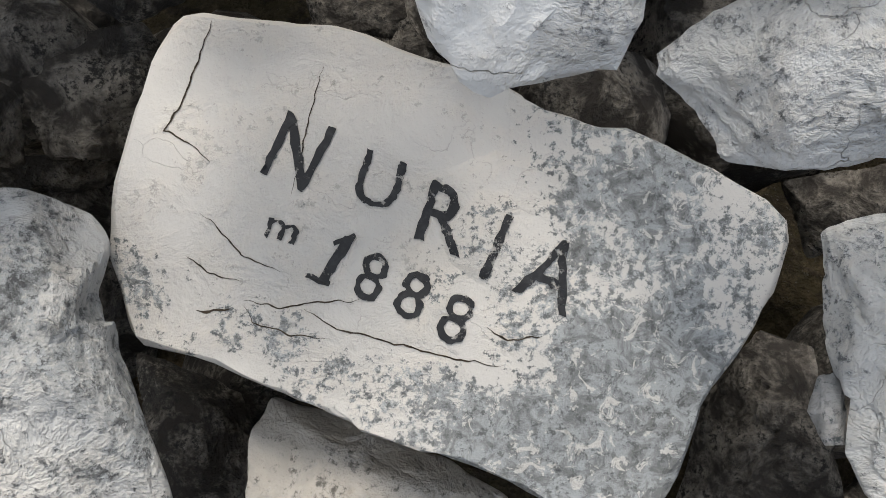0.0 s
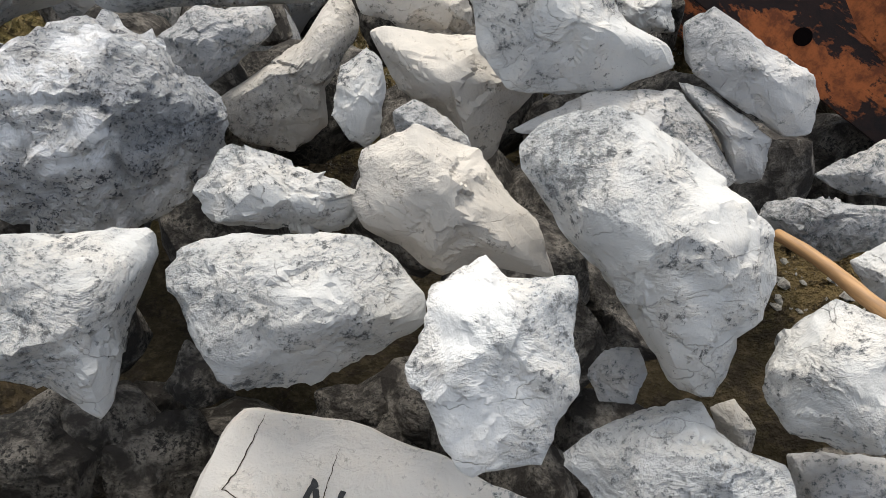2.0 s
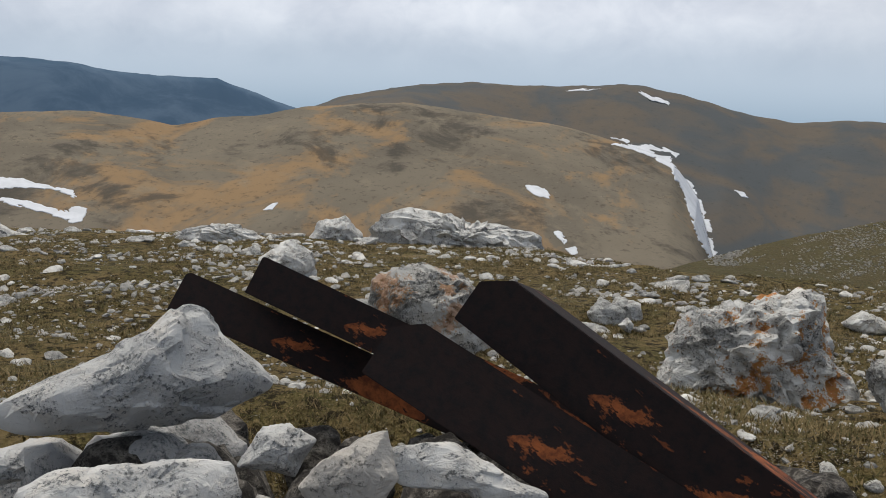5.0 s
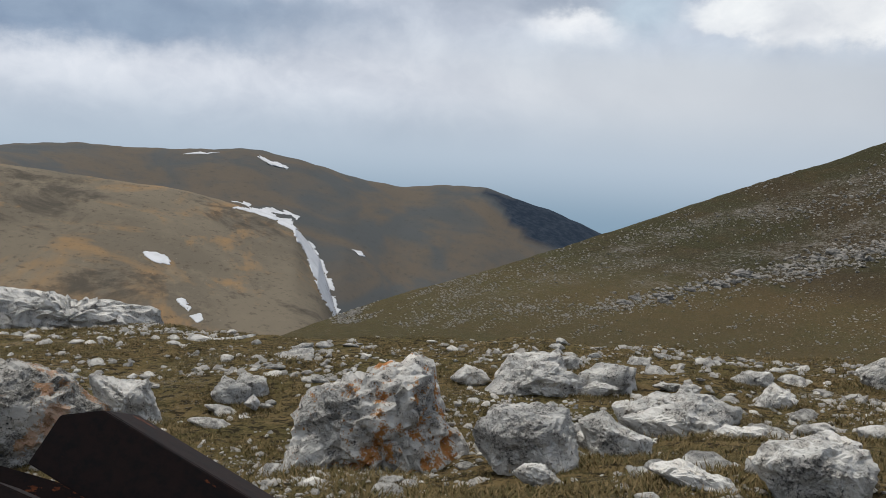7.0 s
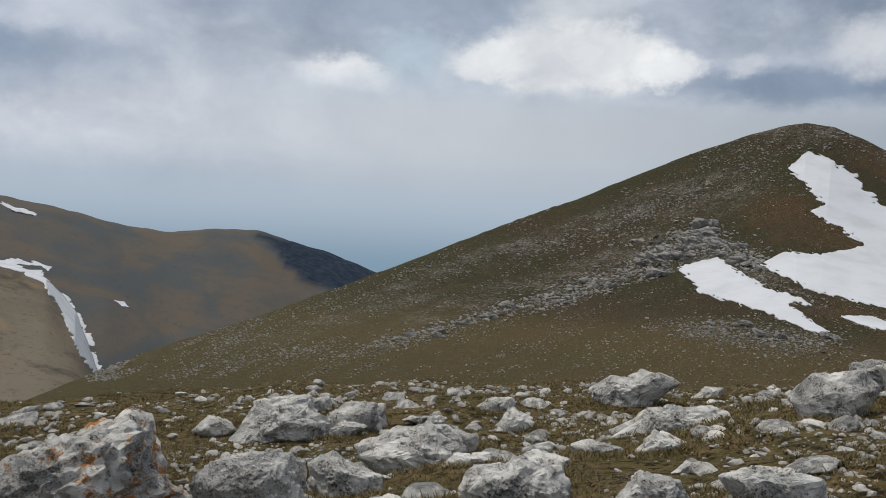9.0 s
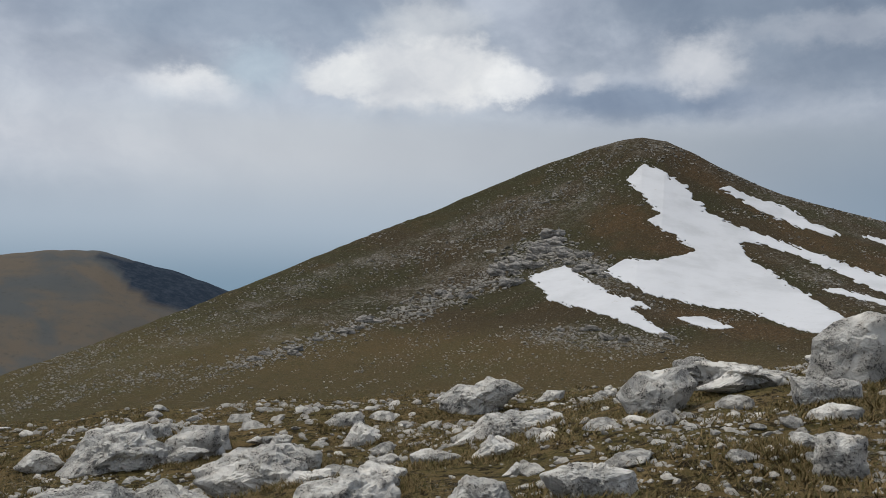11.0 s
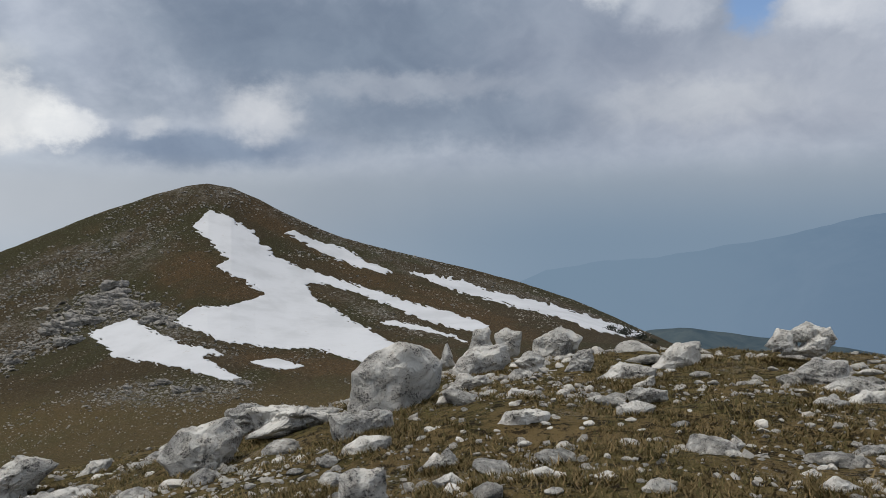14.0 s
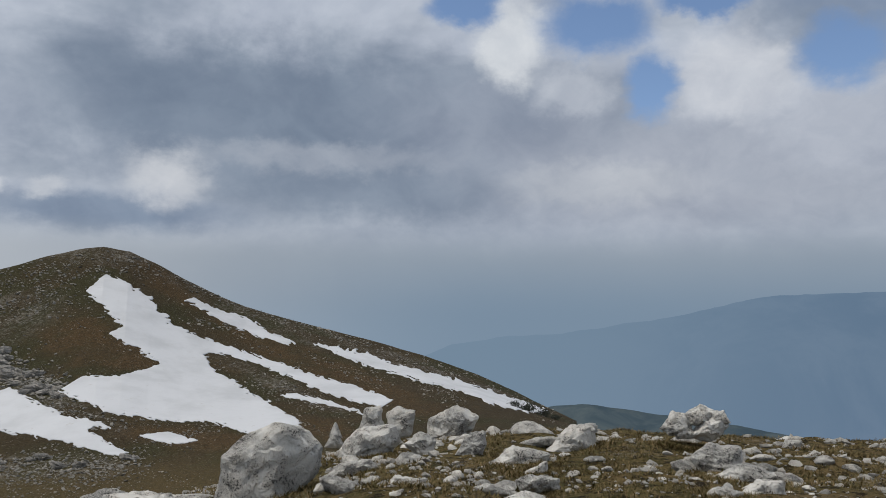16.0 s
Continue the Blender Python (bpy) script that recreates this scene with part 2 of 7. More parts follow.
def set_bump(k, b, height, dist, strength=1.0):
    n = k.add("ShaderNodeBump")
    n.inputs["Strength"].default_value, n.inputs["Distance"].default_value = strength, dist
    k.link(height, n.inputs["Height"])
    k.link(n.outputs[0], b.inputs["Normal"])


def limestone(name, pale, grey, dark, scale, grey_amount, crack=0.5, spots=0.0, relief=0.01, lichen=0.0, zone=False, gap=0.010, often=0.50, soft=0.20):
    """Pale limestone with blue-grey crusts, dark specks, hair cracks and, where asked, orange lichen."""
    m, k, b = material(name)
    co = k.add("ShaderNodeTexCoord").outputs["Object"]
    rnd = k.add("ShaderNodeObjectInfo").outputs["Random"]
    sh = k.t.nodes.new("ShaderNodeCombineXYZ")
    for i, f in enumerate((37.0, 91.0, 53.0)):
        k.link(k.math("MULTIPLY", rnd, f), sh.inputs[i])
    p = k.vec("ADD", co, sh.outputs[0])
    big = k.noise(p, 2.2 * scale, 5, 0.6, 0.6)
    mid = k.noise(p, 9.0 * scale, 6, 0.68, 0.3)
    fine = k.noise(p, 60.0 * scale, 5, 0.75)
    grit = k.noise(p, 220.0 * scale, 3, 0.8)
    vein = k.noise(p, 24.0 * scale, 6, 0.72, 1.2)
    c = k.mix(k.ramp(big, 0.36, 0.64), pale, tuple(f * v for f, v in zip((0.92, 0.92, 0.92) if zone else (0.76, 0.77, 0.78), pale)))
    c = k.mix(k.ramp(mid, 0.42, 0.66, 0.0, 0.45), c, (0.60, 0.54, 0.46))
    edge = k.math("ADD", k.math("MULTIPLY", k.math("SUBTRACT", mid, 0.5), 0.9), k.math("ADD", big, k.math("MULTIPLY", k.math("SUBTRACT", fine, 0.5), 0.9)))
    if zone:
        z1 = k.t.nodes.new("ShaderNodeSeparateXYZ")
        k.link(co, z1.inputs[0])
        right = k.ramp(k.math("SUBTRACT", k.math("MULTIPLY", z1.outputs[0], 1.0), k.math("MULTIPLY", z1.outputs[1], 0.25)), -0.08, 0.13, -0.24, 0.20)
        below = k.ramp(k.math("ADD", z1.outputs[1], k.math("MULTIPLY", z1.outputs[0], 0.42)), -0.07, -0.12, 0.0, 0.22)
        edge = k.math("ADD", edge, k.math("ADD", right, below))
    g0 = 0.78 - 0.42 * grey_amount
    crust = k.ramp(edge, g0, g0 + soft)
    tone = k.mix(k.ramp(vein, 0.38, 0.60), tuple(0.8 * v for v in grey), tuple(min(1, 1.9 * v) for v in grey))
    tone = k.mix(k.ramp(k.math("ADD", fine, k.math("MULTIPLY", k.math("SUBTRACT", grit, 0.5), 0.5)), 0.54, 0.62, 0.0, 0.75), tone, dark)
    tone = k.mix(k.ramp(k.noise(k.vec("ADD", p, (5.0, 3.0, 9.0)), 26.0 * scale, 6, 0.72, 0.8), 0.56, 0.60, 0.0, 0.85), tone, tuple(min(1, 1.05 * v) for v in pale))
    c = k.mix(k.math("MULTIPLY", crust, 0.9), c, tone)
    spk = k.ramp(k.math("ADD", fine, k.math("MULTIPLY", k.math("SUBTRACT", mid, 0.5), 0.8)), 0.60, 0.68)
    c = k.mix(k.math("MULTIPLY", spk, spots), c, dark)
    c = k.mix(k.ramp(grit, 0.62, 0.74, 0.0, 0.3), c, dark)
    wn = k.t.nodes.new("ShaderNodeTexNoise")
    k.link(p, wn.inputs["Vector"])
    wn.inputs["Scale"].default_value, wn.inputs["Detail"].default_value = 7.0 * scale, 6
    cp = k.vec("ADD", k.vec("MULTIPLY", p, (0.8, 1.7, 1.0)), k.vec("MULTIPLY", wn.outputs["Color"], (0.22 / scale, 0.22 / scale, 0.22 / scale)))
    line = k.cells(cp, 6.5 * scale, "DISTANCE_TO_EDGE")
    hair = k.math("MULTIPLY", k.ramp(line, gap, 0.0), k.ramp(k.noise(p, 6.0 * scale, 4, 0.6), often, often + 0.08))
    c = k.mix(k.math("MULTIPLY", hair, crack), c, (0.10, 0.085, 0.06))
    if lichen:
        spot = k.ramp(k.math("ADD", k.noise(p, 5.5, 5, 0.7), k.math("MULTIPLY", k.math("SUBTRACT", fine, 0.5), 0.4)), 0.55, 0.585)
        c = k.mix(k.math("MULTIPLY", spot, lichen), c, k.mix(k.ramp(fine, 0.4, 0.6), (0.44, 0.14, 0.025), (0.40, 0.20, 0.05)))
    k.link(c, b.inputs["Base Color"])
    b.inputs["Roughness"].default_value = 0.92
    b.inputs["Specular IOR Level"].default_value = 0.25
    uneven = k.ramp(k.math("ADD", big, k.math("MULTIPLY", k.math("SUBTRACT", mid, 0.5), 0.8)), 0.40, 0.64, 0.10, 0.75)
    h = k.math("ADD", k.math("MULTIPLY", mid, 0.7), k.math("ADD", k.math("MULTIPLY", k.math("MULTIPLY", fine, 0.8), uneven), k.math("ADD", k.math("MULTIPLY", k.math("MULTIPLY", grit, 0.22), uneven), k.math("MULTIPLY", vein, 0.12))))
    h = k.math("SUBTRACT", h, k.math("MULTIPLY", hair, 0.5 * crack))
    set_bump(k, b, h, 1.6 * relief)
    return m


STONE = limestone("pale_limestone", (0.49, 0.48, 0.455), (0.175, 0.182, 0.182), (0.06, 0.06, 0.06), 2.0, 0.70, 0.25, 0.5, 0.0055)
STONE_WHITE = limestone("white_limestone", (0.62, 0.61, 0.585), (0.24, 0.25, 0.255), (0.08, 0.08, 0.08), 2.2, 0.62, 0.3, 0.4, 0.0055)
STONE_GREY = limestone("grey_limestone", (0.42, 0.41, 0.395), (0.175, 0.175, 0.175), (0.05, 0.07, 0.07), 2.0, 0.72, 0.25, 0.35, 0.006)
STONE_ROUGH = limestone("crumbly_limestone", (0.64, 0.635, 0.63), (0.29, 0.30, 0.315), (0.06, 0.06, 0.065), 3.4, 0.62, 0.4, 0.75, 0.018, soft=0.12)
STONE_WARM = limestone("beige_limestone", (0.45, 0.415, 0.365), (0.22, 0.21, 0.195), (0.08, 0.075, 0.06), 2.0, 0.58, 0.25, 0.35, 0.004)
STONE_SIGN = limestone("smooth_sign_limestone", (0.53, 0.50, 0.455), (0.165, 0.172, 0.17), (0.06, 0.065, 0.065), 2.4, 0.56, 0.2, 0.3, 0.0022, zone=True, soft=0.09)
# near-black limestone: the shade inside the heap is painted into this colour
STONE_SHADE = limestone("painted_shade_limestone", (0.036, 0.031, 0.026), (0.017, 0.0165, 0.015), (0.01, 0.01, 0.01), 3.0, 0.6, 0.3, 0.5, 0.012)
ROCK = limestone("weathered_karst_limestone", (0.64, 0.625, 0.585), (0.18, 0.175, 0.165), (0.035, 0.035, 0.035), 1.7, 0.64, 0.45, 0.75, 0.016, gap=0.018, often=0.54)
SCREE = limestone("grey_scree_limestone", (0.28, 0.268, 0.24), (0.11, 0.106, 0.096), (0.05, 0.05, 0.045), 1.0, 0.5, 0.0, 0.6, 0.05)
ROCK_LICHEN = limestone("limestone_with_orange_lichen", (0.64, 0.625, 0.585), (0.17, 0.165, 0.155), (0.045, 0.045, 0.045), 1.7, 0.66, 0.45, 0.8, 0.016, 0.95, gap=0.018, often=0.54)
ROCK_DARK = limestone("dark_lichened_boulder_limestone", (0.40, 0.39, 0.36), (0.10, 0.097, 0.088), (0.03, 0.03, 0.03), 1.7, 0.96, 0.45, 0.8, 0.016, 0.5, gap=0.018, often=0.54)
CRAG = limestone("grey_crag_limestone", (0.30, 0.29, 0.27), (0.12, 0.117, 0.11), (0.04, 0.04, 0.038), 0.35, 0.62, 0.3, 0.6, 0.06)
RUBBLE = limestone("broken_limestone_rubble", (0.64, 0.62, 0.57), (0.22, 0.213, 0.195), (0.045, 0.045, 0.045), 2.6, 0.55, 0.6, 0.4, 0.008)
PEBBLE = limestone("small_loose_limestone", (0.40, 0.385, 0.35), (0.20, 0.19, 0.18), (0.08, 0.08, 0.08), 2.0, 0.4, 0.0, 0.4, 0.01)


def ground_material():
    """Turf, scree and bare hills: the kind of cover comes from the masks on the mesh."""
    m, k, b = material("mountain_ground")
    geo = k.add("ShaderNodeNewGeometry")
    p = geo.outputs["Position"]

    def mask(n):
        a = k.add("ShaderNodeAttribute")
        a.attribute_name = n
        return a.outputs["Fac"]

    peak, brown, back, wood, shaded_soil = mask("peak"), mask("brown"), mask("back"), mask("wood"), mask("shaded_soil")
    n1, n2, n3 = k.noise(p, 0.9, 5, 0.6, 0.4), k.noise(p, 7.0, 5, 0.7), k.noise(p, 45.0, 4, 0.75)
    n4 = k.noise(p, 120.0, 3, 0.8)
    turf = k.mix(k.ramp(n1, 0.38, 0.62), (0.128, 0.106, 0.038), (0.180, 0.128, 0.056))
    turf = k.mix(k.ramp(n2, 0.46, 0.58), turf, (0.084, 0.074, 0.025))
    turf = k.mix(k.ramp(k.noise(p, 2.3, 5, 0.65, 0.5), 0.52, 0.60, 0.0, 0.75), turf, (0.230, 0.165, 0.075))
    turf = k.mix(k.ramp(n3, 0.50, 0.62, 0.0, 0.8), turf, (0.24, 0.175, 0.085))
    turf = k.mix(k.ramp(k.noise(p, 14.0, 5, 0.75), 0.50, 0.58, 0.0, 0.9), turf, (0.026, 0.019, 0.010))
    turf = k.mix(k.ramp(n4, 0.56, 0.66, 0.0, 0.7), turf, (0.022, 0.017, 0.009))
    turf = k.mix(k.ramp(k.math("ADD", n4, k.math("MULTIPLY", k.math("SUBTRACT", k.noise(p, 1.6, 4, 0.6), 0.5), 0.7)), 0.66, 0.70, 0.0, 0.85), turf, (0.40, 0.37, 0.32))
    w1, w2, w3 = k.noise(p, 0.045, 6, 0.65, 0.6), k.noise(p, 0.16, 6, 0.68), k.noise(p, 0.9, 5, 0.75)
    pk = k.mix(k.ramp(w1, 0.42, 0.58), (0.044, 0.042, 0.019), (0.056, 0.042, 0.023))
    pk = k.mix(k.ramp(w2, 0.50, 0.66, 0.0, 0.7), pk, (0.074, 0.053, 0.026))
    pk = k.mix(k.math("MULTIPLY", mask("rusty"), k.ramp(w2, 0.36, 0.56, 0.35, 1.0)), pk, (0.080, 0.052, 0.025))
    pk = k.mix(k.math("MULTIPLY", mask("green"), k.ramp(w2, 0.30, 0.70, 1.0, 0.4)), pk, (0.062, 0.062, 0.024))
    pk = k.mix(k.ramp(w3, 0.50, 0.66, 0.0, 0.6), pk, (0.040, 0.032, 0.018))
    pk = k.mix(k.math("MULTIPLY", mask("stony"), k.ramp(k.math("ADD", k.noise(p, 1.3, 5, 0.8), k.math("MULTIPLY", k.math("SUBTRACT", w2, 0.5), 0.5)), 0.48, 0.62, 0.0, 0.75)), pk, (0.20, 0.19, 0.17))
    pk = k.mix(k.ramp(k.noise(p, 3.0, 4, 0.85), 0.48, 0.58, 0.0, 0.8), pk, (0.016, 0.013, 0.007))
    pk = k.mix(k.ramp(k.noise(k.vec("ADD", p, (40.0, 9.0, 3.0)), 3.4, 3, 0.85), 0.61, 0.66, 0.0, 0.7), pk, (0.24, 0.225, 0.195))
    pb = k.vec("MULTIPLY", p, (1.0, 0.7, 1.3))
    v1, v2 = k.noise(pb, 0.013, 5, 0.55, 0.8), k.noise(pb, 0.06, 6, 0.7)
    br = k.mix(k.ramp(k.noise(pb, 0.012, 4, 0.6, 0.8), 0.40, 0.60), (0.165, 0.140, 0.104), (0.128, 0.110, 0.084))
    br = k.mix(k.ramp(k.noise(pb, 0.021, 6, 0.66, 0.6), 0.50, 0.62, 0.0, 0.75), br, (0.27, 0.170, 0.084))
    br = k.mix(k.ramp(k.noise(k.vec("ADD", pb, (310.0, 90.0, 20.0)), 0.026, 6, 0.66, 0.6), 0.53, 0.64, 0.0, 0.8), br, (0.058, 0.052, 0.043))
    br = k.mix(k.ramp(v2, 0.52, 0.70, 0.0, 0.6), br, (0.21, 0.175, 0.125))
    br = k.mix(k.ramp(k.noise(p, 0.35, 5, 0.75), 0.54, 0.66, 0.0, 0.6), br, (0.065, 0.056, 0.043))
    br = k.mix(k.ramp(k.noise(p, 0.5, 4, 0.8), 0.66, 0.72, 0.0, 0.6), br, (0.34, 0.31, 0.26))
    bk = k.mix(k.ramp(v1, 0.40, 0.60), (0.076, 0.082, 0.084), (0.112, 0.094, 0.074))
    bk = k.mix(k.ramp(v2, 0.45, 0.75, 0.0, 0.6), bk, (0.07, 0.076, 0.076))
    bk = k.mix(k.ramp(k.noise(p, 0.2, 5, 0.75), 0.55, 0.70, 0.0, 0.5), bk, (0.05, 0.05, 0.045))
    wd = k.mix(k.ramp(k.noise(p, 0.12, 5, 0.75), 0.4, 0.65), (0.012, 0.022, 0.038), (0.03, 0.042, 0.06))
    c = k.mix(peak, turf, pk)
    c = k.mix(brown, c, br)
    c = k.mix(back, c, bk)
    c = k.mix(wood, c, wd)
    # dark soil under the cairn: shade between its stones is put into the colour
    c = k.mix(shaded_soil, c, k.mix(k.ramp(n3, 0.4, 0.7), (0.03, 0.024, 0.017), (0.065, 0.052, 0.038)))
    k.link(c, b.inputs["Base Color"])
    b.inputs["Roughness"].default_value = 1.0
    b.inputs["Specular IOR Level"].default_value = 0.1
    set_bump(k, b, k.math("ADD", n2, k.math("ADD", k.math("MULTIPLY", n3, 0.7), k.math("MULTIPLY", n4, 0.25))), 0.06, 1.0)
    return m


def snow_material():
    m, k, b = material("old_snow")
    p = k.add("ShaderNodeNewGeometry").outputs["Position"]
    c = k.mix(k.ramp(k.noise(p, 0.12, 5, 0.6), 0.4, 0.7), (0.56, 0.575, 0.60), (0.47, 0.485, 0.505))
    c = k.mix(k.ramp(k.noise(p, 0.7, 6, 0.75), 0.60, 0.74, 0.0, 0.6), c, (0.36, 0.33, 0.29))
    k.link(c, b.inputs["Base Color"])
    b.inputs["Roughness"].default_value = 0.75
    set_bump(k, b, k.noise(p, 0.5, 5, 0.7), 0.10, 0.5)
    return m


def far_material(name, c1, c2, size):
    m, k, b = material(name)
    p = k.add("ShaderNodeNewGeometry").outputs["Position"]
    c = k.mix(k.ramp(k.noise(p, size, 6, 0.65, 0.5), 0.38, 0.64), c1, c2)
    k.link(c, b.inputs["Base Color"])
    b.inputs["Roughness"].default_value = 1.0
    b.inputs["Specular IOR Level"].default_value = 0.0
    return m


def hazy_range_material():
    """A far range that glows: haze is painted into its emission, most towards its low end."""
    m, k, b = material("painted_haze_mountain")
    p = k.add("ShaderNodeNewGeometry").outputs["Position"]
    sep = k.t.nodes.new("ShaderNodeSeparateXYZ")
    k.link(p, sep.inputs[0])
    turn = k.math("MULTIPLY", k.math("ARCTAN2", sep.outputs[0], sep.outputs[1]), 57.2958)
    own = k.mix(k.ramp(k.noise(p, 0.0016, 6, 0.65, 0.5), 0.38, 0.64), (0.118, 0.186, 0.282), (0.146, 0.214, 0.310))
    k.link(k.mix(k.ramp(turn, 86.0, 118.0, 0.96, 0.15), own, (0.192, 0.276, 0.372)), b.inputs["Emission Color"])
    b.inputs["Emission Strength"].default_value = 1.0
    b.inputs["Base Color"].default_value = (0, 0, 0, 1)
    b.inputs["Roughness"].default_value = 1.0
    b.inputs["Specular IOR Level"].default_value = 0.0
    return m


GROUND, SNOW = ground_material(), snow_material()


# ---------- mesh helpers ----------
def mesh_object(name, verts, faces, mat, smooth=True):
    me = bpy.data.meshes.new(name)
    me.from_pydata(verts, [], faces)
    me.polygons.foreach_set("use_smooth", [smooth] * len(me.polygons))
    me.materials.append(mat)
    return new(name, me)


# cover on the flank, from the cairn: compass turn, height, half width, half height (degrees), lean
RUSTY_TURF = [(64.0, -1.6, 3.6, 0.9, 0.15), (61.5, -0.6, 2.4, 1.6, 0.0), (69, -7.0, 5.5, 0.75, 0.1), (73, -0.9, 4.5, 0.8, 0.5), (80, -3.4, 6.0, 0.8, 0.42), (77, -6.4, 3.0, 0.7, 0.2), (66.5, 3.0, 2.2, 0.9, 0.6), (50, -9.6, 9.0, 1.0, 0.0), (36, -10.6, 8.0, 0.9, 0.0)]
STONY_TURF = [(56.5, -3.6, 4.0, 1.5, 0.1), (60.5, -4.7, 3.6, 0.8, 0.45), (50, -4.8, 5.0, 1.2, -0.5), (42, -7.4, 7.0, 0.8, -0.36), (60, -8.6, 5.5, 0.9, 0.0), (57, 0.6, 3.0, 1.5, -0.3), (50, -1.4, 7.0, 0.8, -0.45), (62, 4.9, 4.0, 0.7, 0.0), (72, 1.2, 6.0, 0.5, 0.42), (83, -2.0, 8.0, 0.4, 0.32), (40, -5.2, 8.0, 0.5, -0.43), (32, -9.4, 7.0, 0.6, -0.3), (74.5, -3.6, 4.0, 0.5, 0.42)]


def near_patch(a, e, a0, e0, wa, we, lean):
    d = math.hypot((a - a0) / wa, (e - e0 + lean * (a - a0)) / we)
    d += 0.35 * noise.noise(Vector((a * 0.9, e * 1.6, 2.0)))
    return ease((1.3 - d) / 0.7)


def build_ground():
    """One sheet from the cairn to the horizon, on rings that widen with distance."""
    az = list(np.arange(-180, -48, 6.0)) + list(np.arange(-48, 120, 0.4)) + list(np.arange(120, 180, 6.0))
    rr = [0.05]
    while rr[-1] < 4600:
        r = rr[-1]
        rr.append(r + max(0.09, 0.035 * r) if r < 20 else r * (1.013 if 60 < r < 450 else 1.028))
    na, nr = len(az), len(rr)
    verts, masks = [], []
    for a in az:
        s, c = math.sin(radians(a)), math.cos(radians(a))
        for r in rr:
            x, y = r * s, r * c
            verts.append((x, y, land(a, r) + rough(x, y, r)))
            ragged = 1 + 0.15 * noise.noise(Vector((x / 30, y / 30, 0)))
            hill = lerp(a, CREST_PEAK) > -14.5
            far_side = 300 if hill and a > 17 else 130
            pk = ease((r * ragged - 14) / 14) * (1 if r < far_side else 0)
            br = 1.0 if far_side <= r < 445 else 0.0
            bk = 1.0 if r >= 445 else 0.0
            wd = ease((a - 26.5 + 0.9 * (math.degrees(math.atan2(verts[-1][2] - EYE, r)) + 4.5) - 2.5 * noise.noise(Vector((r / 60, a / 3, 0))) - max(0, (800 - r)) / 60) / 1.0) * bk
            e = math.degrees(math.atan2(verts[-1][2] - EYE, r))
            pk *= 1 - 0.35 * ease((-7.0 - e) / 3.0)
            rusty = pk * max(near_patch(a, e, *q) for q in RUSTY_TURF)
            green = pk * ease((48 - a) / 22)
            stony = pk * max(near_patch(a, e, *q) for q in STONY_TURF)
            masks.append((pk, br, bk, wd, rusty, green, stony, 0.8 * ease((1.35 + 0.5 * noise.noise(Vector((x * 2.5, y * 2.5, 4))) - math.hypot(x + 0.25, y - 0.6)) / 0.5)))
    faces = []
    for i in range(na):
        j = (i + 1) % na
        for q in range(nr - 1):
            faces.append((i * nr + q, j * nr + q, j * nr + q + 1, i * nr + q + 1))
    ob = mesh_object("ground", verts, faces, GROUND)
    for n, name in enumerate(("peak", "brown", "back", "wood", "rusty", "green", "stony", "shaded_soil")):
        at = ob.data.attributes.new(name, "FLOAT", "POINT")
        at.data.foreach_set("value", [q[n] for q in masks])
    tagged(ob, "stony olive-brown mountain turf rising to bare brown hills", "ground", kind="structure")
    return ob


GROUND_TREE = BVHTree.FromPolygons([v.co for v in build_ground().data.vertices], [tuple(q.vertices) for q in bpy.data.objects["ground"].data.polygons])


def ground_z(x, y):
    """Height of the built ground."""
    return GROUND_TREE.ray_cast(Vector((x, y, 900)), Vector((0, 0, -1)))[0].z


def inside(px, py, poly):
    hit = False
    for (x0, y0), (x1, y1) in zip(poly, poly[1:] + poly[:1]):
        if (y0 > py) != (y1 > py) and px < (x1 - x0) * (py - y0) / (y1 - y0) + x0:
            hit = not hit
    return hit


SNOW_FIELDS = []


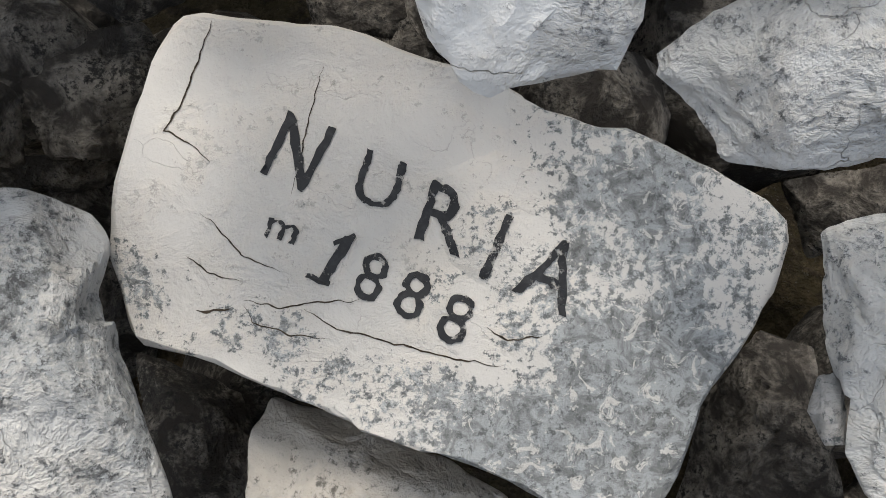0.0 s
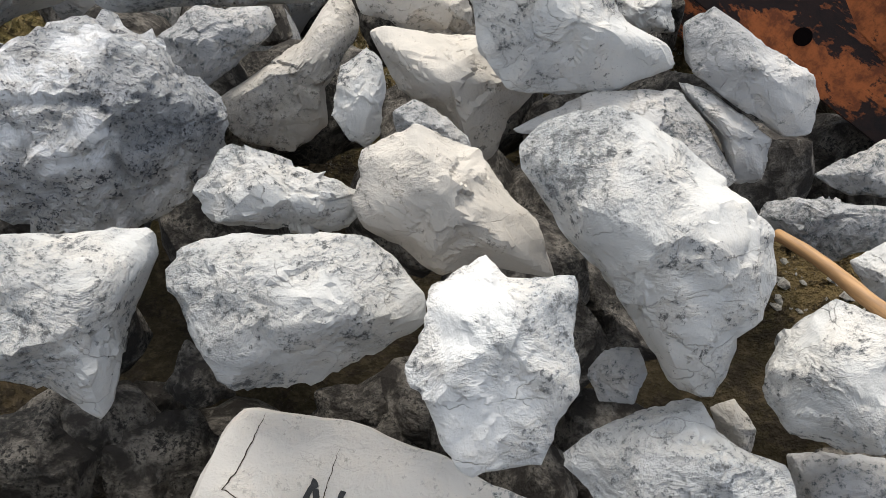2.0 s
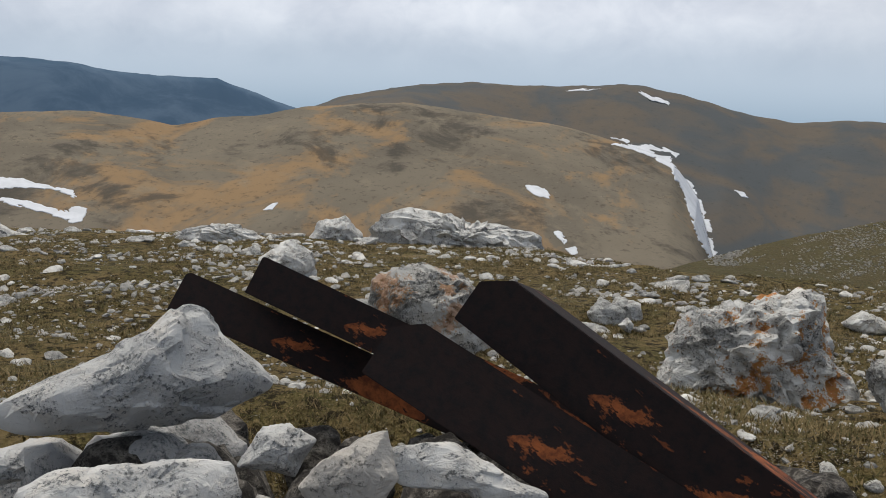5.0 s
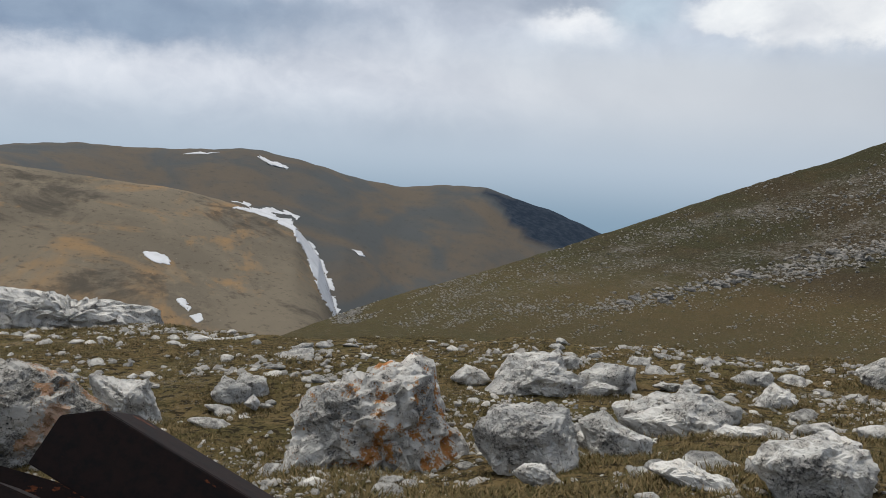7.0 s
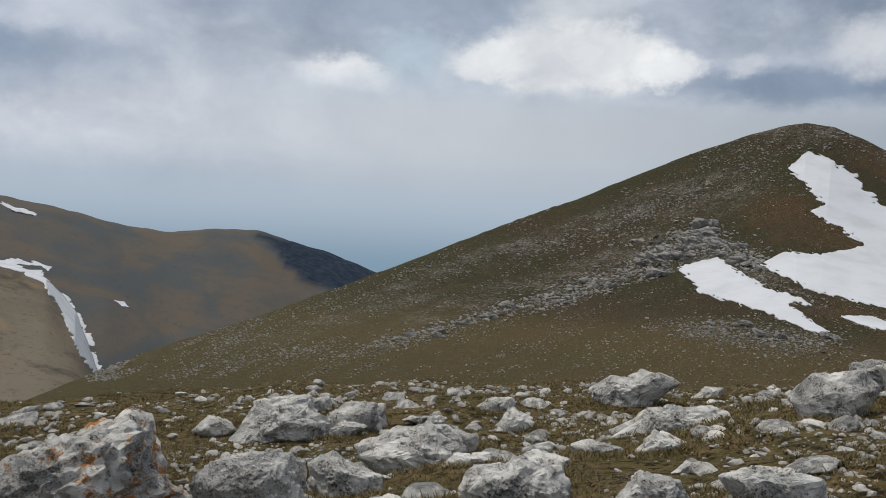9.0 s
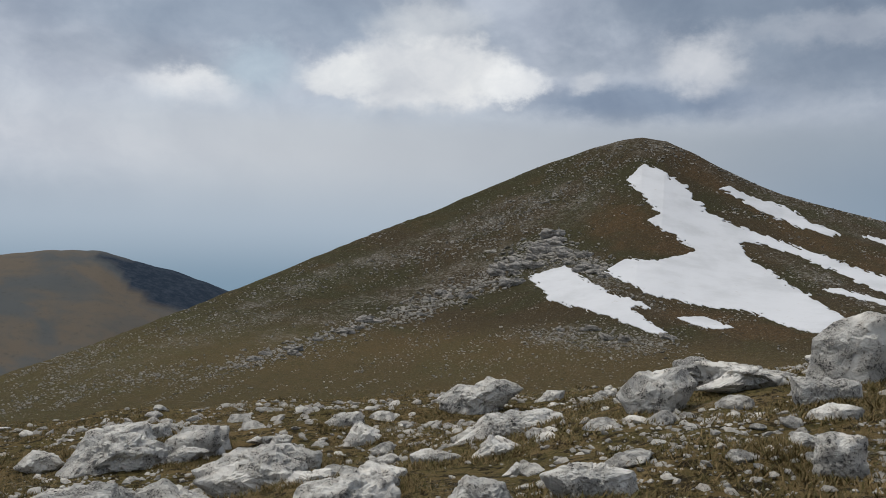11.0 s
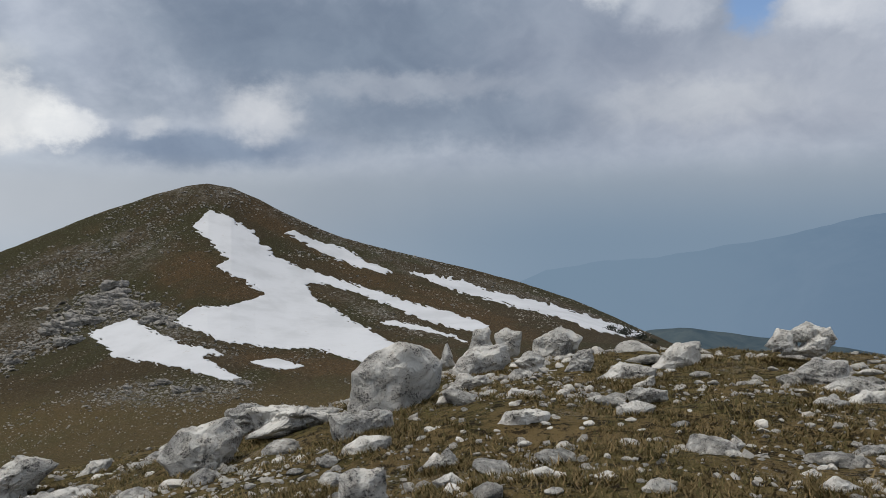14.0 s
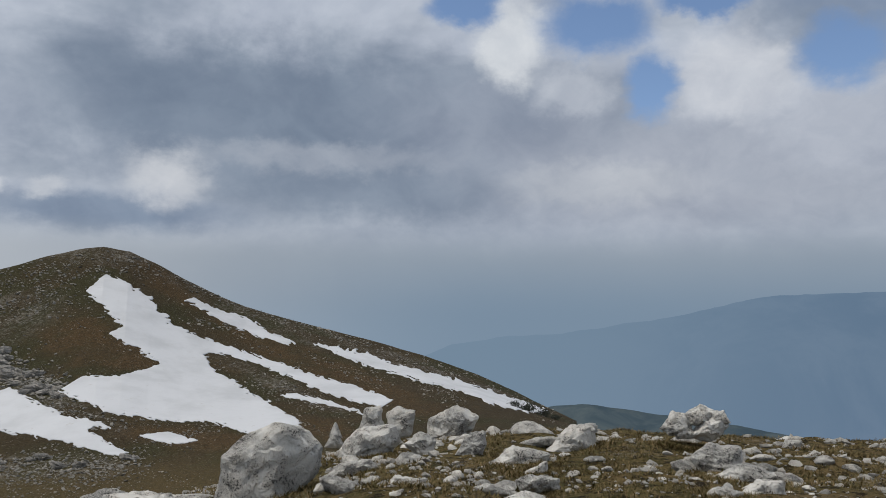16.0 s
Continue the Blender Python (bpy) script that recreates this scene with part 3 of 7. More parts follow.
def snow_patch(name, label, outline, r0, r1, step=0.12, lift=0.25, ragged=0.1):
    """A field of old snow that lies on the slope between two distances; the outline is in compass degrees."""
    SNOW_FIELDS.append(outline)
    a0, a1 = min(a for a, _ in outline) - 0.3, max(a for a, _ in outline) + 0.3
    verts, index, faces = [], {}, []
    rs = [r0 * (r1 / r0) ** (q / 420) for q in range(421)]
    na = max(3, int((a1 - a0) / step))
    e0, e1 = min(e for _, e in outline) - 0.2, max(e for _, e in outline) + 0.2
    ragged = min(ragged, 0.14 * (e1 - e0 - 0.4))
    ne = max(3, int((e1 - e0) / (step * 0.5)))
    for i in range(na + 1):
        a = a0 + (a1 - a0) * i / na
        zs = [land(a, r) for r in rs]
        es = [math.degrees(math.atan2(z - EYE, r)) for z, r in zip(zs, rs)]
        best, er, rq = -99, [], []
        for e, r in zip(es, rs):
            if e > best + 1e-4:
                best = e
                er.append(e)
                rq.append(r)
        if len(er) < 2:
            continue
        for j in range(ne + 1):
            e = e0 + (e1 - e0) * j / ne
            if not er[0] <= e <= er[-1]:
                continue
            w = ragged * noise.fractal(Vector(((a - e) * 1.5, (e + 0.42 * a) * 9.0, 3.3)), 0.8, 2.1, 5)
            if inside(a + w, e + 0.6 * w, outline):
                r = float(np.interp(e, er, rq))
                x, y = r * math.sin(radians(a)), r * math.cos(radians(a))
                index[i, j] = len(verts)
                verts.append((x, y, land(a, r) + rough(x, y, r, 0.15) + lift))
    for i, j in index:
        q = [(i, j), (i + 1, j), (i + 1, j + 1), (i, j + 1)]
        if all(v in index for v in q):
            faces.append([index[v] for v in q])
    # keep the one field, without the crumbs round it
    home = list(range(len(verts)))

    def root(q):
        while home[q] != q:
            home[q] = home[home[q]]
            q = home[q]
        return q

    for f in faces:
        for u in f[1:]:
            home[root(u)] = root(f[0])
    count = {-1: 0}
    for f in faces:
        count[root(f[0])] = count.get(root(f[0]), 0) + 1
    largest = max(count, key=count.get)
    faces = [f for f in faces if root(f[0]) == largest]
    used = {v: n for n, v in enumerate(sorted({u for f in faces for u in f}))}
    verts = [verts[v] for v in used]
    faces = [[used[u] for u in f] for f in faces]
    rim = {}
    for f in faces:
        for u, w in zip(f, f[1:] + f[:1]):
            rim[min(u, w), max(u, w)] = rim.get((min(u, w), max(u, w)), 0) + 1
    near = {}
    for (u, w), n in rim.items():
        if n == 1:
            near.setdefault(u, []).append(w)
            near.setdefault(w, []).append(u)
    for _ in range(4):
        moved = {}
        for u, ws in near.items():
            moved[u] = [0.4 * verts[u][q] + 0.6 * sum(verts[w][q] for w in ws) / len(ws) for q in (0, 1)]
        for u, (x, y) in moved.items():
            verts[u] = (x, y, verts[u][2])
    for u in near:
        x, y, _ = verts[u]
        r = math.hypot(x, y)
        verts[u] = (x, y, land(math.degrees(math.atan2(x, y)), r) + rough(x, y, r, 0.15) + 0.5 * lift)
    ob = mesh_object(name, verts, faces, SNOW)
    mod = ob.modifiers.new("thickness", "SOLIDIFY")
    mod.thickness, mod.offset = lift * 1.6, -1.0
    return tagged(ob, label, "snow", "old snow patches")


snow_patch("snowfield", "broad white snowfield in the hollow below the summit", [(62.6, 3.62), (61.4, 2.45), (62.7, 1.35), (63.7, 0.14), (63.0, -0.15), (64.9, -1.33), (66.2, -2.15), (64.0, -2.82), (61.6, -2.95), (60.25, -3.85), (62.0, -4.75), (63.4, -5.37), (66.7, -5.85), (69.6, -5.95), (71.4, -6.57), (73.4, -7.05), (76.0, -6.95), (75.3, -5.54), (74.0, -4.85), (72.2, -3.85), (70.9, -3.0), (69.8, -2.45), (69.1, -1.45), (71.4, -1.45), (69.8, -0.62), (68.6, -0.25), (67.0, 0.6), (66.0, 1.5), (65.3, 2.3), (63.8, 3.15)], 14, 230, 0.05, 0.1, 0.3)
snow_patch("snowfield", "lower snowfield with ragged edge beside the rock rib", [(55.0, -4.46), (57.8, -3.5), (58.6, -4.05), (59.5, -4.7), (60.9, -5.4), (63.0, -5.75), (63.9, -6.4), (62.3, -6.15), (62.9, -6.75), (64.8, -7.7), (65.4, -7.88), (63.7, -7.95), (61.2, -7.15), (59.0, -6.55), (56.6, -6.05)], 14, 230, 0.05, 0.1, 0.34)
snow_patch("snow_patch", "thin remnant of snow below the snowfield", [(65.2, -6.72), (67.1, -6.5), (69.1, -7.15), (67.6, -7.38), (66.2, -7.1)], 14, 230, 0.05, 0.1, 0.34)
snow_patch("snow_strip", "narrow snow strip high on the ridge flank", [(67.5, 2.09), (68.3, 2.3), (69.8, 1.56), (71.7, 1.04), (73.6, -0.05), (75.5, -0.84), (74.3, -0.78), (72.1, -0.28), (70.3, 0.61), (68.7, 1.42)], 14, 230, 0.05, 0.1, 0.3)
snow_patch("snow_strip", "long snow strip along the ridge flank", [(75.95, -0.48), (77.5, -0.76), (80.2, -1.4), (83.2, -2.3), (85.5, -2.83), (88.2, -3.6), (90.9, -4.36), (92.6, -5.0), (92.0, -5.3), (89.4, -4.87), (87.1, -4.19), (84.5, -3.48), (82.3, -2.88), (79.7, -2.08), (77.1, -1.24)], 14, 230, 0.05, 0.1, 0.3)
snow_patch("snow_strip", "thin snow tongue running down from the snowfield", [(69.2, -1.3), (71.9, -1.98), (74.0, -2.78), (76.1, -3.6), (78.5, -4.52), (81.0, -5.05), (82.0, -4.4), (79.1, -3.5), (75.9, -2.6), (72.8, -1.65), (69.8, -0.62)], 14, 230, 0.05, 0.1, 0.26)
snow_patch("snow_strip", "short snow streak beside the snowfield", [(73.7, -4.1), (75.8, -4.6), (77.8, -5.02), (80.6, -5.72), (80.4, -5.5), (77.8, -4.62), (75.2, -4.0)], 14, 230, 0.05, 0.1, 0.28)
snow_patch("snow_gully", "forked tongue of old snow filling a gully", [(7.8, -5.12), (9.6, -5.36), (11.3, -5.6), (13.2, -6.15), (12.55, -6.68), (13.5, -7.47), (14.65, -8.8), (15.5, -10.5), (16.12, -12.6), (15.78, -13.08), (14.85, -11.95), (14.15, -10.2), (13.4, -8.4), (12.5, -7.1), (11.3, -6.5), (9.6, -5.95), (8.1, -5.55), (9.8, -5.7)], 160, 900, 0.05, 0.2, 0.16)
snow_patch("snow_patch", "small patch of old snow on the brown slope", [(2.6, -8.81), (3.3, -9.5), (4.6, -9.77), (4.5, -9.13), (3.5, -8.78)], 40, 430, 0.05, 0.2, 0.16)
snow_patch("snow_patch", "small patch of old snow on the brown slope", [(4.8, -11.99), (5.7, -12.86), (6, -12.56), (5.3, -11.88)], 40, 430, 0.05, 0.2, 0.16)
snow_patch("snow_patch", "small patch of old snow on the brown slope", [(5.7, -13.06), (6.3, -13.58), (6.8, -13.32), (6.5, -12.86)], 40, 430, 0.05, 0.2, 0.16)
snow_patch("snow_patch", "small patch of old snow on the brown slope", [(-15.9, -10.77), (-15.1, -10.78), (-14.6, -10.26), (-15.1, -10.32)], 40, 430, 0.05, 0.2, 0.16)
snow_patch("snow_patch", "small patch of old snow on the brown slope", [(-1.1, -3.79), (0.3, -4.14), (0.7, -4.01), (-0.1, -3.76)], 40, 430, 0.05, 0.2, 0.16)
snow_patch("snow_patch", "small patch of old snow on the brown slope", [(-28.2, -10.1), (-27, -10.28), (-27.4, -11.15), (-28.3, -11.26)], 40, 430, 0.05, 0.2, 0.16)
snow_patch("snow_patch", "small patch of old snow on the brown slope", [(-25.1, -11.93), (-23.1, -12.42), (-22.5, -12.24), (-23.4, -11.86)], 40, 430, 0.05, 0.2, 0.16)
snow_patch("snow_patch", "small patch of old snow on the brown slope", [(-35.5, -7.96), (-32.8, -8.78), (-29.6, -8.92), (-27.5, -9.74), (-27.8, -9.18), (-30.7, -8.25), (-34.1, -7.76)], 40, 430, 0.05, 0.2, 0.16)
snow_patch("snow_patch", "small patch of old snow on the brown slope", [(-32.9, -9.32), (-30.1, -10.28), (-28.3, -11.05), (-27.7, -10.6), (-29.7, -9.91), (-31.5, -9.34)], 40, 430, 0.05, 0.2, 0.16)
snow_patch("snow_patch", "small patch of old snow below the back ridge", [(9.9, -2.06), (11, -2.79), (12.3, -2.92), (11.9, -2.56), (10.8, -2.3)], 430, 1000, 0.04, 0.3, 0.16)
snow_patch("snow_patch", "small patch of old snow below the back ridge", [(16.7, -8.28), (17.3, -8.77), (17.8, -8.85), (17.5, -8.45)], 430, 1000, 0.04, 0.3, 0.16)
snow_patch("snow_patch", "small patch of old snow below the back ridge", [(4.7, -2.25), (6.3, -2.15), (8.1, -1.94), (6.3, -2)], 430, 1000, 0.04, 0.3, 0.16)


def far_ridge(name, label, crest, r, mat, base=-9.0):
    """A distant mountain: a crest with two slopes and side spurs."""
    verts, faces, rows = [], [], 9
    az = np.arange(crest[0][0], crest[-1][0] + 0.01, 0.25)
    for a in az:
        e = lerp(a, crest) + 0.09 * noise.fractal(Vector((a / 1.7, r, 0)), 1.0, 2.0, 4)
        for q in range(rows):
            u = q / (rows - 1)
            d = r * (0.80 + 0.20 * u) + 0.01 * r * noise.noise(Vector((a / 3.0, u * 2, 1.0))) * (1 - u)
            ee = base + (e - base) * (1 - (1 - u) ** 1.4)
            verts.append((d * math.sin(radians(a)), d * math.cos(radians(a)), EYE + d * math.tan(radians(ee))))
        verts.append((1.08 * r * math.sin(radians(a)), 1.08 * r * math.cos(radians(a)), EYE + 1.08 * r * math.tan(radians(base))))
    n = rows + 1
    for i in range(len(az) - 1):
        for q in range(n - 1):
            faces.append((i * n + q, (i + 1) * n + q, (i + 1) * n + q + 1, i * n + q + 1))
    return tagged(mesh_object(name, verts, faces, mat), label, "mountain", kind="structure")


# no air is drawn between: the haze sits in these base colours as blue
far_ridge("backdrop_blue_mountain", "distant wooded mountain, haze painted into its dark blue colour", [(-60, 0.6), (-45, 0.2), (-27.6, -1), (-25.1, -1.52), (-22.2, -1.81), (-18.5, -1.91), (-16.7, -2.61), (-12.7, -4.05), (-10, -6.0)], 2300, far_material("painted_haze_forest", (0.055, 0.09, 0.135), (0.085, 0.125, 0.175), 0.006))
far_ridge("backdrop_hazy_range", "far mountain range, glowing pale blue-grey with haze painted into its colour", [(80, -3.0), (85.7, -0.62), (89.7, 0.03), (93.6, 0.28), (95.9, 0.7), (101.1, 1.53), (106.5, 2.85), (110.2, 3.02), (113.6, 3.09), (125, 3.4), (140, 1.0), (150, -4)], 4300, hazy_range_material())
# this slope's blue tint is haze put into the base colour
far_ridge("backdrop_wooded_slope", "dark wooded slope below the shoulder, haze painted into its colour", [(88, -7.0), (92, -4.84), (94.7, -4.47), (97.4, -4.77), (104.6, -5.5), (108, -6.02), (113.3, -6.61), (130, -9.0)], 1500, far_material("painted_haze_slope", (0.05, 0.075, 0.095), (0.085, 0.11, 0.12), 0.012), -11.0)


# ---------- stones ----------
def lattice(i, j, k, s):
    h = (i * 374761393 + j * 668265263 + k * 1440662683 + s * 974711) & 0xFFFFFFFF
    h = ((h ^ (h >> 13)) * 1274126177) & 0xFFFFFFFF
    return ((h ^ (h >> 16)) & 0xFFFF) / 65535.0


def soft_noise(p, s=0):
    """Smooth noise from -1 to 1 at many points at once."""
    q = np.floor(p).astype(np.int64)
    f = p - q
    f = f * f * (3 - 2 * f)
    tot = 0.0
    for a in (0, 1):
        for b in (0, 1):
            for c in (0, 1):
                w = (f[:, 0] if a else 1 - f[:, 0]) * (f[:, 1] if b else 1 - f[:, 1]) * (f[:, 2] if c else 1 - f[:, 2])
                tot = tot + w * lattice(q[:, 0] + a, q[:, 1] + b, q[:, 2] + c, s)
    return tot * 2 - 1


def layered(p, octaves, gain=0.5, ridged=False, s=0):
    tot, amp = np.zeros(len(p)), 1.0
    for o in range(octaves):
        n = soft_noise(p * 2.07 ** o + 13.7 * o, s + o)
        tot += amp * (0.6 - 1.6 * np.abs(n) if ridged else n)
        amp *= gain
    return tot


def cracks(p, s=0):
    """For each point: how far it lies from the nearest joint between blocks, and that block's own number."""
    q = np.floor(p).astype(np.int64)
    d1, d2, own = np.full(len(p), 9.0), np.full(len(p), 9.0), np.zeros(len(p))
    for a in (-1, 0, 1):
        for b in (-1, 0, 1):
            for c in (-1, 0, 1):
                i, j, k = q[:, 0] + a, q[:, 1] + b, q[:, 2] + c
                h = [lattice(i, j, k, s + e) for e in (1, 2, 3, 4)]
                d = np.sqrt((i + h[0] - p[:, 0]) ** 2 + (j + h[1] - p[:, 1]) ** 2 + (k + h[2] - p[:, 2]) ** 2)
                near = d < d1
                d2 = np.where(near, d1, np.minimum(d2, d))
                own = np.where(near, h[3], own)
                d1 = np.where(near, d, d1)
    return d2 - d1, own * 2 - 1


@functools.lru_cache(maxsize=None)
def ball(level):
    bm = bmesh.new()
    bmesh.ops.create_icosphere(bm, subdivisions=level, radius=1.0, matrix=Matrix.Rotation(0.37, 4, Vector((0.3, 0.8, 0.5))))
    v = np.array([tuple(q.co) for q in bm.verts])
    f = [tuple(q.index for q in t.verts) for t in bm.faces]
    bm.free()
    return v / np.linalg.norm(v, axis=1)[:, None], f


def stone_mesh(outline, depth, seed, flat=0.8, box=2.6, cuts=7, bumpy=0.028, level=5, karst=0.0, grain=2.2, keep=0.62, flare=0.0, up=(0.0, 0.0, 1.0)):
    """A rock with the given outline (metres, x right, y up), broken along flat faces: a lid, a front and many sides."""
    rnd = random.Random(seed)
    n = len(outline)
    cx, cy = sum(p[0] for p in outline) / n, sum(p[1] for p in outline) / n
    q = [(x - cx, y - cy) for x, y in outline]
    size = max(math.hypot(*p) for p in q)

    def reach(th):
        c, s, best = math.cos(th), math.sin(th), 0.0
        for (x0, y0), (x1, y1) in zip(q, q[1:] + q[:1]):
            dx, dy = x1 - x0, y1 - y0
            det = c * dy - s * dx
            if abs(det) > 1e-9:
                t, u = (x0 * dy - y0 * dx) / det, (x0 * s - y0 * c) / det
                if t > 0 and -1e-6 <= u <= 1 + 1e-6:
                    best = max(best, t)
        return best or size * 0.5

    na = 180
    radii = np.array([reach(2 * math.pi * i / na) for i in range(na)])
    radii = 0.15 * np.roll(radii, 1) + 0.7 * radii + 0.15 * np.roll(radii, -1)
    half, wide = depth / 2, float(radii.mean())
    ray, faces = ball(level)
    th = np.arctan2(ray[:, 1], ray[:, 0])
    sn = np.sqrt(ray[:, 0] ** 2 + ray[:, 1] ** 2)
    rad = np.interp(th % (2 * math.pi), np.linspace(0, 2 * math.pi, na + 1), np.append(radii, radii[0]))
    if cuts:
        def tilted(v):
            m = Vector((v[0] * wide, v[1] * wide, v[2] * half))
            return m.normalized()

        def keep_rim(m, back):
            rim = math.hypot(m.x, m.y)
            return max(0.5, rim - back * m.z) if m.z < 0.8 else 0.0

        planes = [(Vector((0, 0, -1)), 0.85), (Vector((0, 0, 1)), 0.92)]
        lid = tilted(Vector(up) + Vector((rnd.uniform(-0.3, 0.3), rnd.uniform(-0.1, 0.2), rnd.uniform(-0.05, 0.25))))
        planes.append((lid, max(keep, keep_rim(lid, rnd.uniform(0.45, 0.8))) if keep > 0.7 else keep_rim(lid, rnd.uniform(0.45, 0.8)) or rnd.uniform(0.5, 0.7)))
        if up[2] < 0.75:
            front = Vector((0, 0, 1)) - Vector(up) * up[2] * rnd.uniform(0.5, 1.3)
            front = tilted(front.normalized() + Vector((rnd.uniform(-0.45, 0.45), 0, 0)))
            planes.append((front, rnd.uniform(0.6, 0.74)))
        for c in range(cuts):
            a, tilt = 2 * math.pi * (c + rnd.uniform(0, 0.9)) / cuts, rnd.uniform(0.55, 1.2)
            m = Vector((math.cos(a) * math.sin(tilt), math.sin(a) * math.sin(tilt), math.cos(tilt)))
            planes.append((m, max(keep, keep_rim(m, rnd.uniform(-0.1, 0.45)))))
            planes.append((Vector((m.x, m.y, -m.z)), rnd.uniform(0.85, 1.0)))

        def trim(planes, base):
            inv = base.copy()
            for m, d in planes:
                inv = np.maximum(inv, ray @ np.array(m) / d)
            return inv

        inv = trim(planes, np.maximum(sn, 1e-3))
        pts = ray / inv[:, None]
        chips = []
        for c in range(cuts * 5):
            m = Vector((rnd.gauss(0, 1), rnd.gauss(0, 1), rnd.gauss(0.5, 0.8))).normalized()
            far = float((pts @ np.array(m)).max())
            chips.append((m, far * (1 - rnd.uniform(0.01, 0.11) * max(0.25, m.z))))
        unit = ray / trim(chips, inv)[:, None]
        v = unit * np.stack([rad, rad, np.full(len(rad), half)], 1)
    else:
        k = (sn ** box + np.abs(ray[:, 2]) ** box) ** (-1 / box)
        v = np.stack([ray[:, 0] * k * rad, ray[:, 1] * k * rad, np.minimum(ray[:, 2] * k * half, half * flat)], 1)
    off = np.array([rnd.uniform(0, 90) for _ in range(3)])
    p = v / size
    out = v / np.linalg.norm(v, axis=1)[:, None]
    bend = np.stack([soft_noise(p * 3.1 + off, e) for e in (40, 41, 42)], 1) * 0.22
    lift = 0.22 * layered(p * 2.3 + off, 5, 0.55)
    g1, b1 = cracks((p + bend) * grain + off, 7)
    g2, b2 = cracks((p + bend) * grain * 2.7 + off, 17)
    lift += 1.0 * b1 + 0.42 * b2
    lift -= (0.10 + 0.8 * karst) * np.clip(1 - g1 / 0.07, 0, 1) + (0.08 + 0.5 * karst) * np.clip(1 - g2 / 0.10, 0, 1)
    lift += (0.07 + 0.5 * karst) * layered(p * 6.0 + off, 5, 0.66, True, 60)
    v = v + out * (lift * size * bumpy)[:, None]
    if flare:
        # broader towards the foot, where the rock goes into the turf
        top = np.array(up) / np.linalg.norm(up)
        tall = v @ top
        foot = np.clip(-tall / max(1e-6, -float(tall.min())), 0, 1)
        side = v - tall[:, None] * top
        v = v + side * (flare * foot)[:, None] - top * (0.05 * size)
    v[:, 0] += cx
    v[:, 1] += cy
    return v.tolist(), faces


CAIRN, FIELD = "stones of the cairn", "boulders on the shoulder"


def stone(name, label, place, outline, depth, mat, group, seed, **kw):
    m = pose(*place)
    if group == CAIRN and mat is not STONE_SHADE:
        kw.setdefault("keep", 0.76)
    if group == FIELD and "level" not in kw:
        kw.setdefault("keep", 0.80)
        kw.setdefault("flare", 0.25)
        kw["level"] = 5 if max(math.hypot(*q) for q in outline) > 0.05 * math.hypot(place[0], place[1]) else 4
    up = m.to_3x3().transposed() @ Vector((0, 0, 1))
    ob = mesh_object(name, *stone_mesh(outline, depth, seed, up=tuple(up), **kw), mat)
    ob.data.set_sharp_from_angle(angle=radians(24))
    ob.matrix_world = m
    return tagged(ob, label, "stone" if group == "stones of the cairn" else "rock", group)


stone("stone", "pointed grey-white stone topping the cairn", (-0.697, 1.357, 0.816, 75.3, 1.2, 23.3), [(-0.263, -0.046), (-0.241, -0.018), (-0.059, 0.047), (0.050, 0.128), (0.089, 0.135), (0.118, 0.120), (0.164, 0.054), (0.258, -0.024), (0.235, -0.053), (0.120, -0.090), (0.029, -0.097), (-0.200, -0.089), (-0.253, -0.068)], 0.203, STONE, CAIRN, 1)
stone("stone", "smooth pale block lying flat near the top of the cairn", (-0.541, 0.912, 0.788, 68.6, 1.8, 24.6), [(-0.167, -0.050), (-0.163, -0.026), (-0.140, 0.064), (-0.101, 0.081), (0.120, 0.072), (0.155, 0.059), (0.172, 0.016), (0.155, -0.040), (0.120, -0.057), (0.036, -0.056), (-0.148, -0.063)], 0.139, STONE, CAIRN, 2, box=3.2)
stone("stone", "large cracked pale limestone block beside the cairn", (-0.891, 0.918, 0.741, 69.5, 6.4, 36.4), [(-0.121, 0.105), (-0.031, 0.117), (0.091, 0.100), (0.112, 0.051), (0.121, -0.013), (0.117, -0.041), (0.001, -0.084), (-0.106, -0.166), (-0.150, -0.063)], 0.263, STONE, CAIRN, 3, box=3.2)
stone("stone", "small pale stone wedged behind a block", (-0.781, 1.018, 0.799, 72, 4.4, 31.1), [(-0.036, 0.024), (0.032, 0.028), (0.032, -0.027), (-0.027, -0.025)], 0.053, STONE, CAIRN, 4)
stone("stone", "rounded rough grey stone with crumbly surface", (-0.552, 0.582, 0.74, 60.1, 4.9, 32.5), [(-0.125, 0.037), (-0.093, 0.072), (-0.043, 0.099), (0.010, 0.110), (0.052, 0.087), (0.083, 0.054), (0.108, 0.027), (0.124, 0.000), (0.113, -0.051), (0.075, -0.104), (-0.013, -0.132), (-0.090, -0.117), (-0.154, -0.065)], 0.199, STONE_ROUGH, CAIRN, 5, bumpy=0.05, grain=4.0)
stone("stone", "grey stone under the flat block", (-0.499, 0.772, 0.743, 63.7, 2.1, 25.5), [(-0.077, 0.009), (-0.022, 0.042), (0.068, 0.041), (0.075, 0.018), (0.037, -0.020), (-0.022, -0.056), (-0.055, -0.033)], 0.095, STONE_GREY, CAIRN, 6)
stone("stone", "slanting beige-grey stone in the middle of the cairn", (-0.406, 0.779, 0.698, 61, 0.4, 21.3), [(-0.095, -0.019), (-0.037, 0.017), (0.015, 0.046), (0.054, 0.100), (0.081, 0.099), (0.092, 0.061), (0.038, -0.015), (0.038, -0.060), (-0.007, -0.092), (-0.073, -0.079), (-0.095, -0.049)], 0.136, STONE_WARM, CAIRN, 7)
